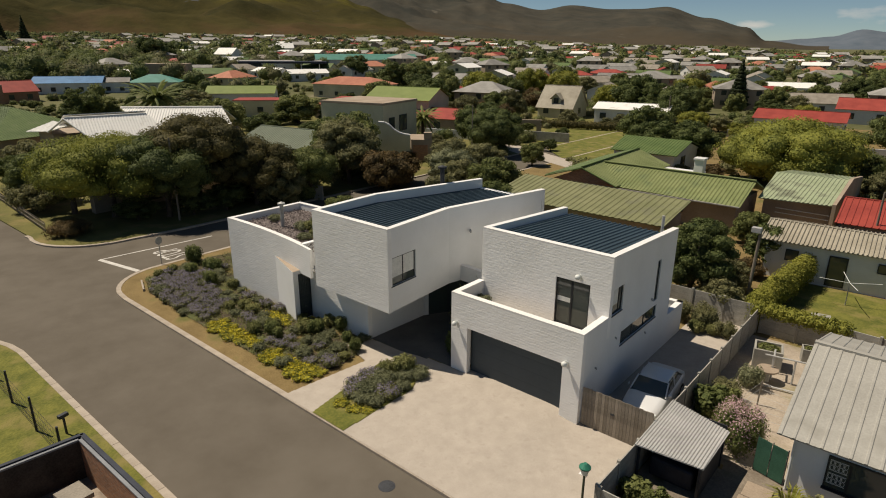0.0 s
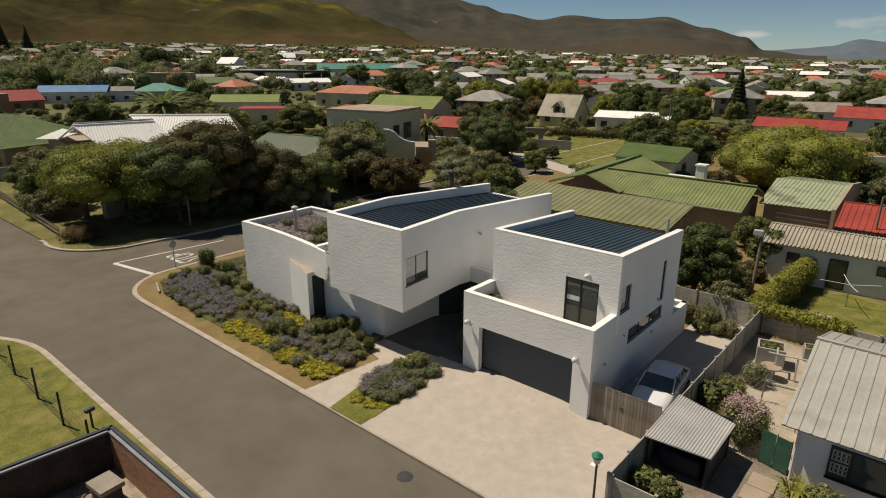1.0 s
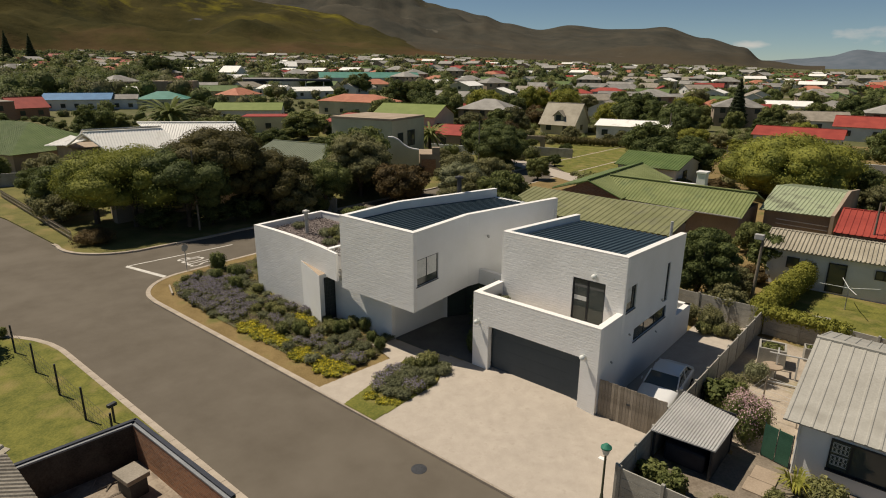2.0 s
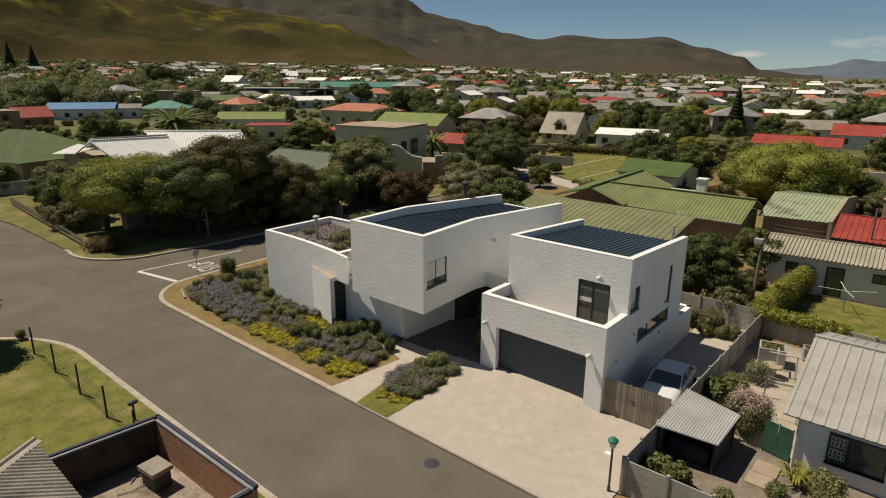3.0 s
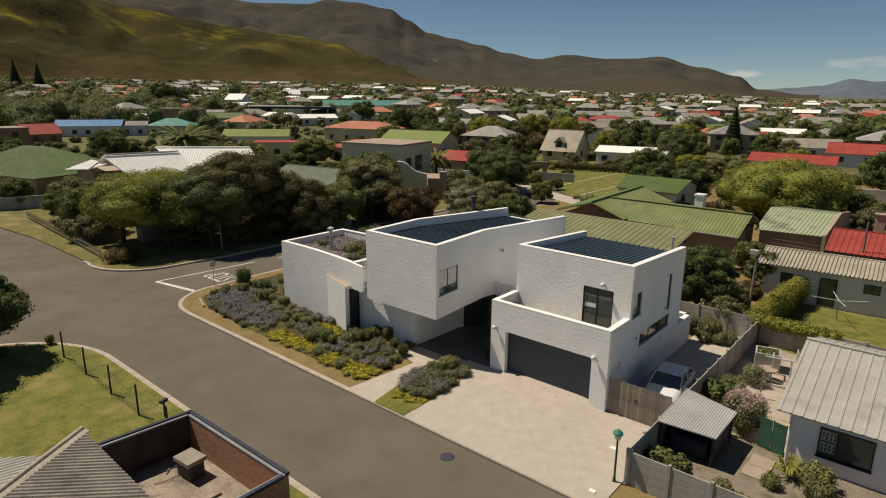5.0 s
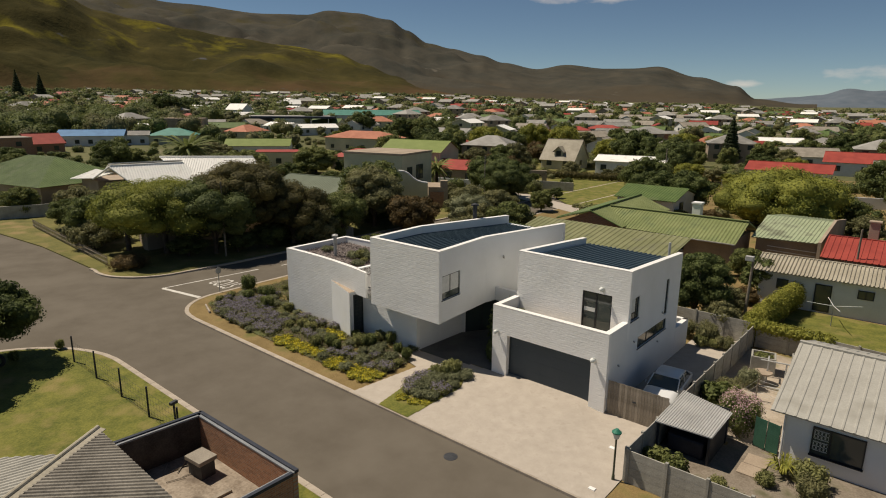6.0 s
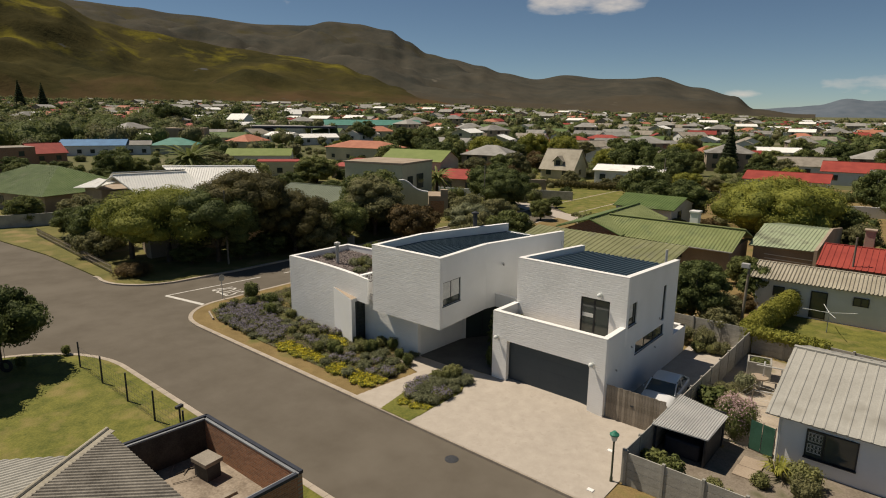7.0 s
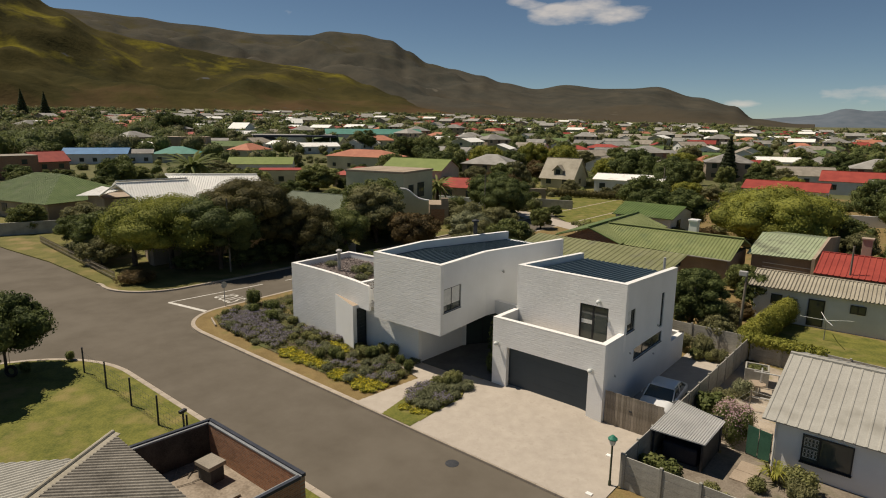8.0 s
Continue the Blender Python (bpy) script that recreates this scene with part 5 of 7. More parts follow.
tan_block = planned_house("tan two-storey house with stepped flat roofs", [([(-223.0, 82.5), (-213.5, 94.0), (-222.5, 101.5), (-232.0, 90.0)], 9.2), ([(-215.0, 86.0), (-208.0, 94.5), (-212.9, 98.5), (-219.9, 90.0)], 6.4)], [], wall="tan_wall")
window(tan_block, (-219.1, 87.2), (-216.3, 90.6), 6.7, 8.4, 0.14, (0.5,), (), 0.1)
station = thing("canopy", "broad dark flat canopy on white posts over a forecourt", "canopy", (-227, 147, town_z(-227, 147)), 47)
bm = bmesh.new()
box(bm, -19, -5, 5.0, 19, 5, 5.9, 0.05)
part("canopy_roof", bm, M["navy"], station)
for x in (-16, -8, 0, 8, 16):
    bm = bmesh.new()
    box(bm, x - 0.2, -3.2, -1.5, x + 0.2, -2.8, 5.0)
    part("post", bm, M["grey_white"], station)
for x, y, t in ((-326, 179, 20), (-387, 262, 60)):
    gable_house((x, y, town_z(x, y)), t, 12, 10, 4.4, 3.4, "white_roof", "grey_white", "tall white shed with a steep white gable roof", wins=2, base=-2)

# neighbour at the street
near_house = gable_house((14.1, 6.3, -0.1), 0, 13, 9.4, 2.55, 1.4, "cream_roof", "plaster", "white bungalow with a pale ribbed sheet roof", rib=0.42, rib_h=0.028, wins=0, over=0.5)

# ---- town: the same kinds of house repeated over the plots ----
TOWN = [("red_roof", "tan_wall", 14, 9, 2.9, 1.9, False), ("grey_roof", "grey_white", 15, 9, 2.9, 1.8, False), ("green_roof", "cream_wall", 14, 9, 2.9, 1.9, False),
        ("white_roof", "grey_white", 16, 8, 2.9, 1.4, False), ("orange_roof", "cream_wall", 14, 10, 2.9, 2.2, True), ("grey_roof", "tan_wall", 13, 10, 5.3, 2.2, True),
        ("red_roof", "grey_white", 16, 9, 2.9, 1.6, True), ("brown_roof", "grey_white", 14, 9, 2.9, 2.0, False), ("white_roof", "cream_wall", 13, 9, 5.2, 1.6, False)]
WORDS = {"red_roof": "red", "grey_roof": "grey", "green_roof": "green", "white_roof": "white", "orange_roof": "terracotta", "brown_roof": "brown"}
KEEP_CLEAR = [(o.matrix_basis.translation.x, o.matrix_basis.translation.y, 15) for o in scene.objects if o.type == "EMPTY" and o.get("category") == "house" and o != white_house]
rng = np.random.default_rng(5)
plots = []
for gx in range(-46, 14):
    for gy in range(-4, 34):
        x, y = gx * 20.0 + 6 * (rng.random() - 0.5) + 4 * (gy % 2), gy * 27.0 + 8 * (rng.random() - 0.5)
        r = math.hypot(x - HUB.x, y - HUB.y)
        az = math.degrees(math.atan2(-(x - HUB.x), y - HUB.y))
        if -9 < az < 82 and (240 if az > 42 else 125) < r < 860 and not (x > -45 and y < 130 and x < 30):
            plots.append((r, x, y))
plots.sort()
first = {}
far_m = []
count = 0
HOUSE_SPOTS = []
for r, x, y in plots:
    roll = rng.random()
    kind = int(rng.choice(len(TOWN), p=[0.12, 0.21, 0.12, 0.10, 0.08, 0.12, 0.07, 0.14, 0.04]))
    turn = 14 + (0, 0, 90, 90, 45)[int(rng.random() * 5)] + 26 * (rng.random() - 0.5)
    if roll > (0.84 if x > -150 else 0.74) or x < -215 and y < 0.36 * -x - 15 and roll > 0.3 or any((x - a) ** 2 + (y - b) ** 2 < c * c for a, b, c in KEEP_CLEAR):
        continue
    HOUSE_SPOTS.append((x, y))
    roof, wall, w, d, e, rise, hip = TOWN[kind]
    z = town_z(x, y) + 0.1
    if count < 165:
        if kind not in first:
            first[kind] = gable_house((x, y, z), turn, w, d, e, rise, roof, wall, f"{'two-storey' if e > 4 else 'single-storey'} town house with a {WORDS[roof]} roof", hip=hip, wins=3, base=-1.5, group="houses of the town", winrows=2 if e > 4 else 1)
        else:
            copy_thing(first[kind], pose(x, y, z, 0, 0, turn))
        count += 1
    else:
        far_m.append((x, y, z, turn, w, d, e, rise, kind))
# the houses beyond those
for kind, (roof, wall, *_rest) in enumerate(TOWN):
    bw, br = bmesh.new(), bmesh.new()
    for x, y, z, turn, w, d, e, rise, k in far_m:
        if k != kind:
            continue
        m = pose(x, y, z, 0, 0, turn)
        a, b = w / 2, d / 2
        v = [bw.verts.new(m @ Vector(p)) for p in ((-a, -b, -2), (a, -b, -2), (a, b, -2), (-a, b, -2), (-a, -b, e), (a, -b, e), (a, b, e), (-a, b, e), (-a, 0, e + rise - 0.1), (a, 0, e + rise - 0.1))]
        for f in ((0, 1, 5, 4), (2, 3, 7, 6), (1, 2, 6, 9, 5), (3, 0, 4, 8, 7)):
            bw.faces.new([v[i] for i in f])
        for s in (-1, 1):
            q = [br.verts.new(m @ Vector(p)) for p in ((-a - 0.4, s * (b + 0.4), e - 0.1), (a + 0.4, s * (b + 0.4), e - 0.1), (a + 0.4, 0, e + rise), (-a - 0.4, 0, e + rise))]
            br.faces.new(q if s < 0 else q[::-1])
    th = thing("far_houses", f"distant town houses with {WORDS[roof]} roofs", "houses", kind="stuff")
    part("walls", bw, M[wall], th)
    part("roofs", br, M[roof], th)

# ---- trees ----
def hides_view(x, y):
    """Open ground kept low between the street and the larger roofs of the town."""
    r, az = math.hypot(x - HUB.x, y - HUB.y), math.degrees(math.atan2(-(x - HUB.x), y - HUB.y))
    return any(a0 < az < a1 and 0.45 * far < r < far + 6 for a0, a1, far in ((73.4, 76.5, 205), (69.5, 73.4, 222), (63, 68, 224), (56, 60.8, 180), (54, 59, 150), (48.5, 52, 200), (42.5, 55, 300), (25.5, 33, 152), (30, 42, 95)))


TREES = {
    "round": tree("round dark green garden tree", M["leaf_dark"], 6.2, 3.4, 0.3, 7500, 0.31, 21, 9, (-17.6, 63.8, 0), group="town trees"),
    "lime": tree("broad light green garden tree", M["leaf_lime"], 6.0, 4.2, 0.3, 8000, 0.31, 22, 10, (17, 66, 0), group="town trees"),
    "olive": tree("olive green garden tree, bushy", M["leaf_olive"], 4.8, 3.0, 0.2, 6000, 0.29, 23, 8, (-36, 35, 0), group="town trees"),
    "mid": tree("green leafy garden tree", M["leaf_mid"], 5.8, 3.2, 0.3, 7000, 0.31, 24, 8, (-44, 54, 0), group="town trees"),
    "rust": tree("brownish garden shrub tree", M["leaf_rust"], 3.6, 2.4, 0.1, 4500, 0.26, 25, 7, (-40, 30, 0), group="town trees"),
}
PLANTED = [("round", -22, 62, 1.0), ("round", -28, 74, 1.15), ("mid", -34, 50, 0.55), ("round", -48, 57, 1.2),
           ("mid", -46.5, 28, 1.4), ("mid", -50, 30, 1.1), ("rust", -38.5, 27, 1.2), ("olive", -33, 38, 0.9), ("olive", -30, 30, 0.8), ("mid", -26, 30, 0.8), ("round", -22, 24, 0.62), ("mid", -18, 21, 0.5), ("olive", -28, 24, 0.7),
           ("mid", -47, 16, 1.0), ("olive", -41, 14, 0.85), ("olive", -44, 20, 1.0), ("round", 4, 92, 1.2), ("round", 10, 84, 1.2), ("mid", 14, 70, 1.1), ("mid", 2, 62, 0.8), ("olive", 5, 55, 0.7),
           ("round", -60, 44, 1.2), ("mid", -90, 36, 1.2), ("round", -80, 38, 0.8), ("olive", -108, 40, 0.6), ("round", -131.5, 28.1, 1.15), ("round", -112, 26, 0.5), ("mid", -70, 92, 1.1), ("round", -88, 90, 1.4), ("round", -96, 96, 1.5), ("mid", -104, 88, 1.3),
           ("round", -33, 92, 0.7), ("olive", -52, 92, 0.7), ("olive", -42, 96, 0.6), ("rust", -62, 82, 1.3), ("olive", -70, 80, 1.2), ("mid", -140, 12, 0.8), ("olive", -128, -2, 0.9), ("mid", -84, -2, 0.7), ("olive", -76, 2, 0.9), ("mid", -66, 0.5, 0.75), ("round", -70.5, -0.5, 0.62), ("olive", -73, 3.5, 0.8),
           ("round", -3.2, 25.5, 0.55), ("mid", -1.5, 32, 0.5), ("rust", 0.6, 24, 0.4), ("olive", 0.2, 20.5, 0.45)]
PLANTED += [("round", -319, 130, 2.3), ("round", -326, 142, 1.8), ("round", -197, 164, 1.5), ("round", -143, 134, 1.6), ("mid", -137, 138, 1.7), ("round", -132, 134, 1.5), ("round", -50, 121, 1.6), ("round", -43, 117, 1.35), ("round", -36.5, 111, 1.2), ("mid", -107, 131, 1.3)]
for kind, x, y, s in PLANTED:
    copy_thing(TREES[kind], pose(x, y, town_z(x, y) + 0.1, 0, 0, (x * 37 + y * 11) % 360) @ Matrix.Diagonal((s, s, s, 1)))
for k in range(70):
    az, r = radians(-4 + 74 * rng.random()), 42 + 95 * rng.random() ** 0.8
    x, y = HUB.x - r * math.sin(az), HUB.y + r * math.cos(az)
    if -42 < x < -32 or y < 20 and x > -60 or x > -34 and y < 50 and x < 20 or any((x - a) ** 2 + (y - b) ** 2 < 64 for a, b, c in KEEP_CLEAR) or in_poly(x, y, [(-34, 56), (-50, 72), (-56, 98), (-30, 94), (-24, 58)]):
        continue
    s = 0.22 + 0.5 * rng.random() ** 1.6
    copy_thing(TREES[("olive", "mid", "round", "rust", "olive", "lime")[int(rng.random() * 6)]], pose(x, y, town_z(x, y) + 0.1, 0, 0, 360 * rng.random()) @ Matrix.Diagonal((s * 1.2, s * 1.2, s, 1)))
tall_far = []
for k in range(260):
    az, r = radians(42 + 36 * rng.random()), 105 + 320 * rng.random()
    x, y = HUB.x - r * math.sin(az), HUB.y + r * math.cos(az)
    if any((x - a) ** 2 + (y - b) ** 2 < 90 for a, b in HOUSE_SPOTS) or any((x - a) ** 2 + (y - b) ** 2 < 110 for a, b, c in KEEP_CLEAR) :
        continue
    s = (0.5 + 0.7 * rng.random() ** 1.5 + (0.4 * rng.random() if az > 1.08 and r > 225 else 0)) * (0.5 if hides_view(x, y) else 1.0)
    if r > 190:
        tall_far.append((x, y, s * (6.2 if az > 1.08 else 5.2)))
        continue
    copy_thing(TREES[("mid", "round", "olive", "mid", "round")[int(rng.random() * 5)]], pose(x, y, town_z(x, y) + 0.1, 0, 0, 360 * rng.random()) @ Matrix.Diagonal((s * 1.3, s * 1.3, s, 1)))
for k in range(75):
    az, r = radians(64.5 + 14 * rng.random()), 235 + 210 * rng.random()
    tall_far.append((HUB.x - r * math.sin(az), HUB.y + r * math.cos(az), 5.5 + 3.5 * rng.random()))
for k in range(26):
    az, r = radians(44 + 22 * rng.random()), 420 + 260 * rng.random()
    tall_far.append((HUB.x - r * math.sin(az), HUB.y + r * math.cos(az), 6.5 + 3.5 * rng.random()))
bushes = []
for k in range(900):
    az, r = radians(-4 + 82 * rng.random()), 44 + 190 * rng.random() ** 0.85
    x, y = HUB.x - r * math.sin(az), HUB.y + r * math.cos(az)
    if -42 < x < -32 or y < 15 and x > -60 or -24 < x < 18 and y < 48 or any((x - a) ** 2 + (y - b) ** 2 < 50 for a, b, c in KEEP_CLEAR) or in_poly(x, y, [(-36, 58), (-48, 72), (-54, 92), (-34, 88), (-28, 62)]):
        continue
    s = 0.5 + 1.1 * rng.random()
    for j in range(2):
        bushes.append((x + s * (rng.random() - 0.5), y + s * (rng.random() - 0.5), town_z(x, y) + s * 0.55, s, s, s * 0.8))
for i, key in enumerate(("leaf_olive", "leaf_mid", "leaf_dark")):
    v, f = leaf_quads(rng, bushes[i::3], len(bushes[i::3]) * 140, 0.26, 0.7, shell=0.7)
    v2, f2 = hearts(bushes[i::3], 0.84)
    tagged(new("garden_bushes", raw_mesh("garden_bushes", np.concatenate([v, v2]), np.concatenate([f, f2 + len(v)]), M[key])), "low mixed green bushes between the houses", "bushes", kind="stuff")
far_pts = tall_far
count = 0
for r, x, y in plots:
    for k in range((4 if r < 350 else 6) if x > -150 else (5 if r < 350 else 6)):
        tx, ty = x + 20 * (rng.random() - 0.5), y + 27 * (rng.random() - 0.5)
        if any((tx - a) ** 2 + (ty - b) ** 2 < 70 for a, b in HOUSE_SPOTS) or any((tx - a) ** 2 + (ty - b) ** 2 < c * c * 0.6 for a, b, c in KEEP_CLEAR):
            continue
        s = (0.55 + 0.75 * rng.random()) * (0.6 if hides_view(tx, ty) else 1.0)
        if count < 95:
            kind = ("round", "mid", "olive", "mid", "lime", "round", "rust")[int(rng.random() * 7)]
            copy_thing(TREES[kind], pose(tx, ty, town_z(tx, ty) + 0.1, 0, 0, 360 * rng.random()) @ Matrix.Diagonal((s, s, s * (0.85 + 0.4 * rng.random()), 1)))
            count += 1
        else:
            far_pts.append((tx, ty, s * (4.2 + (1.6 * rng.random() if x < -150 else 0.0))))
for az in np.arange(-8, 82, 0.33):
    for k in range(2):
        r = 820 + 90 * rng.random()
        x, y = HUB.x - r * math.sin(radians(az)), HUB.y + r * math.cos(radians(az))
        far_pts.append((x, y, 4 + 4 * rng.random()))
for i, key in enumerate(("leaf_dark", "leaf_mid", "leaf_olive")):
    for name, span, per, size in (("middle_trees", (0, 380), 70, 0.6), ("far_trees", (380, 9999), 16, 1.3)):
        blobs = []
        for x, y, s in far_pts[i::3]:
            if not span[0] <= math.hypot(x - HUB.x, y - HUB.y) < span[1]:
                continue
            z = town_z(x, y)
            for k in range(3):
                blobs.append((x + s * 0.5 * (rng.random() - 0.5), y + s * 0.5 * (rng.random() - 0.5), z + s * (0.40 + 0.35 * rng.random()), s * 0.45, s * 0.45, s * 0.42))
        if blobs:
            v, f = leaf_quads(rng, blobs, len(blobs) * per, size, 0.8, shell=0.8)
            v2, f2 = hearts(blobs, 0.86, *((8, 5) if span[0] == 0 else (5, 4)))
            me = raw_mesh(name, np.concatenate([v, v2]), np.concatenate([f, f2 + len(v)]), M[key])
            tagged(new(name, me), "distant garden trees and hedges of the town", "trees", kind="stuff")


def conifer(label, x, y, h, seed):
    """A Norfolk-pine shape: tiers of short boughs round a straight stem."""
    rng = np.random.default_rng(seed)
    th = thing("conifer", label, "tree", (x, y, town_z(x, y)), 0, "conifers")
    bm = bmesh.new()
    tube(bm, (0, 0, -0.5), (0, 0, h), 0.22, 0.05, 8)
    part("trunk", bm, M["bark"], th)
    blobs = []
    for k in range(13):
        t = k / 12
        r = (1 - t) * h * 0.20 + 0.3
        for a in range(6):
            b = a * 1.047 + k
            blobs.append((r * 0.6 * math.cos(b), r * 0.6 * math.sin(b), h * (0.12 + 0.86 * t), r * 0.5, r * 0.5, 0.04 * h))
    v, f = leaf_quads(rng, blobs, 4200, 0.035 * h + 0.12, 0.5, 0.2, 0.4)
    v2, f2 = hearts(blobs, 0.9)
    part("crown", raw_mesh("crown", np.concatenate([v, v2]), np.concatenate([f, f2 + len(v)]), M["conifer_leaf"]), None, th)


conifer("tall dark conifer among the houses", -37.3, 157.4, 12.8, 91)
conifer("tall dark conifer at the foot of the mountain", -567, 130, 24.7, 92)
conifer("dark conifer at the foot of the mountain", -563, 145, 23.1, 93)


def palm(label, x, y, h, seed, size=1.0):
    """A palm: ringed stem and a head of arching fronds, each a folded strip of leaflets."""
    rng = np.random.default_rng(seed)
    th = thing("palm", label, "palm tree", (x, y, town_z(x, y)), 0, "palms")
    bm = bmesh.new()
    tube(bm, (0, 0, -0.3), (0.1, 0, h), 0.32, 0.24, 10)
    part("trunk", bm, M["bark"], th)
    bm = bmesh.new()
    for k in range(48):
        a, l, lift = k * 2.4, size * (2.6 + 1.2 * rng.random()), size * (2.3 - 2.8 * (k / 48))
        o, s = Vector((math.cos(a), math.sin(a), 0)), Vector((-math.sin(a), math.cos(a), 0))
        prev = None
        for j in range(7):
            t = j / 6
            p = Vector((0.1, 0, h)) + o * l * t + Vector((0, 0, lift * t * 1.6 - 1.9 * size * t * t))
            w = 0.24 * size * math.sin(math.pi * min(1, 0.12 + t * 0.86))
            row = [bm.verts.new(p - s * w - Vector((0, 0, w * 0.45))), bm.verts.new(p), bm.verts.new(p + s * w - Vector((0, 0, w * 0.45)))]
            if prev:
                bm.faces.new((prev[0], prev[1], row[1], row[0]))
                bm.faces.new((prev[1], prev[2], row[2], row[1]))
            prev = row
    part("fronds", bm, M["leaf_mid"], th)["kind"] = "stuff"


palm("broad palm behind the white-roofed house", -96.7, 28.4, 7.0, 94, 1.7)
palm("palm in front of the cream building", -58, 54, 4.6, 95)

tree("huge broad dome of a yellow-green tree", M["leaf_gold"], 6.8, 6.9, 0.3, 46000, 0.24, 96, 26, (-4.6, 61.0, -0.1), limbs=8, trunk=0.4, up=0.6)
tree("dark spreading tree beside the dome tree", M["leaf_dark"], 6.4, 5.0, 0.2, 18000, 0.27, 97, 14, (9.5, 82, -0.1))


# ---- garden of the white house ----
def shrub(name, label, mat, height, radius, leaves, size, seed, at, group="", flower=None, flecks=0, slim=0.5, category="shrub", lumps=5, spike=0.0):
    """A low bush: leaf mass, a shaded inside and, where given, blossom on top."""
    rng = np.random.default_rng(seed)
    th = thing(name, label, category, at, 0, group)
    blobs = [(0, 0, height * 0.42, radius * 0.75, radius * 0.75, height * 0.5)]
    for i in range(lumps):
        a = i * 2.4
        blobs.append((radius * 0.55 * math.cos(a), radius * 0.55 * math.sin(a), height * (0.4 + 0.15 * rng.random()), radius * 0.45, radius * 0.45, height * 0.45))
    v, f = leaf_quads(rng, blobs, leaves, size, slim, 0.7, 0.55)
    foliage = part("foliage", raw_mesh("foliage", v, f, mat), None, th)
    part("inner_foliage", core_mesh(rng, blobs, 0.72), mat, foliage)
    if flower:
        v, f = leaf_quads(rng, [(x, y, z + spike, a * 1.05, b * 1.05, c * 1.08) for x, y, z, a, b, c in blobs], flecks, size * 0.7, 0.6, 1.6, 0.85)
        part("blossom", raw_mesh("blossom", v, f, flower), None, th)
    return th


def spread(ob, spots):
    for x, y, z, s in spots:
        copy_thing(ob, pose(x, y, z, 0, 0, (x * 91 + y * 53) % 360) @ Matrix.Diagonal((s, s, s * (0.85 + 0.3 * ((x * 7.3) % 1)), 1)))


GZ = LOT_Z + 0.04
BED = [(-31.0, -4.2), (-28.2, -5.2), (-22, -5.4), (-14.5, -5.4), (-12.0, -5.35), (-11.5, -3.6), (-11.7, -2.2), (-12.6, -0.5), (-17.4, -0.5), (-17.4, -1.5), (-20, -1.0), (-25.1, -1.0), (-25.1, 4.7), (-31.5, 4.7), (-31.8, -1)]
bm = bmesh.new()
sheet_grid(bm, lambda x, y: in_poly(x, y, BED), -32, -11, -5.8, 5, 0.1, lambda x, y: GZ + 0.10 * noise.noise(Vector((x * 0.8, y * 0.8, 3))))
structure("flower_bed", bm, M["soil"], "garden bed of dark soil beside the street", "garden bed")
lav = shrub("lavender_bush", "low grey-purple lavender bush in the bed", M["herb"], 0.45, 0.62, 1100, 0.10, 31, (-24, -3.4, GZ), "garden shrubs", M["lavender"], 520, 0.3, "shrub", spike=0.05)
green = shrub("green_shrub", "rounded dark green shrub in the bed", M["herb"], 0.7, 0.55, 1300, 0.10, 32, (-16, -2.0, GZ), "garden shrubs")
dark = shrub("green_shrub", "upright dark shrub in the bed", M["leaf_mid"], 0.95, 0.5, 1300, 0.10, 33, (-26.5, -1.8, GZ), "garden shrubs")
sage = shrub("grey_shrub", "grey-green herb shrub in the bed", M["leaf_grey"], 0.5, 0.6, 1200, 0.09, 34, (-14, -2.4, GZ), "garden shrubs")
daisy = shrub("yellow_daisies", "low mat of yellow daisies in flower", M["leaf_lime"], 0.2, 0.7, 380, 0.10, 35, (-20, -5.0, GZ), "garden shrubs", M["yellow"], 330, 0.6, "flowers")
rng = np.random.default_rng(8)
spots = {"lav": [], "green": [], "dark": [], "sage": [], "daisy": []}
taken = []
DRIFT = [(-30.8, -2.6), (-28.6, -4.95), (-25.6, -5.3), (-21.4, -5.0), (-22.6, -2.9), (-26.0, -2.0), (-29.0, -1.6)]
YELLOW = [[(-21.4, -5.35), (-18.6, -5.3), (-18.3, -4.5), (-20.6, -4.3)], [(-18.7, -5.2), (-16.3, -5.3), (-16.4, -4.6), (-18.4, -4.3)], [(-15.4, -5.35), (-11.9, -5.4), (-11.5, -4.3), (-13.6, -4.5), (-15.2, -4.6)], [(-20.2, -1.9), (-18.6, -1.7), (-17.3, -2.0), (-17.6, -2.7), (-19.4, -2.4)]]
PURPLE = [[(-20.6, -3.6), (-18.2, -3.4), (-17.8, -1.9), (-19.8, -2.4)], [(-16.4, -4.2), (-14.2, -4.0), (-13.8, -2.7), (-15.8, -2.9)], [(-13.4, -4.3), (-11.6, -3.9), (-11.4, -2.9), (-13.0, -3.2)]]
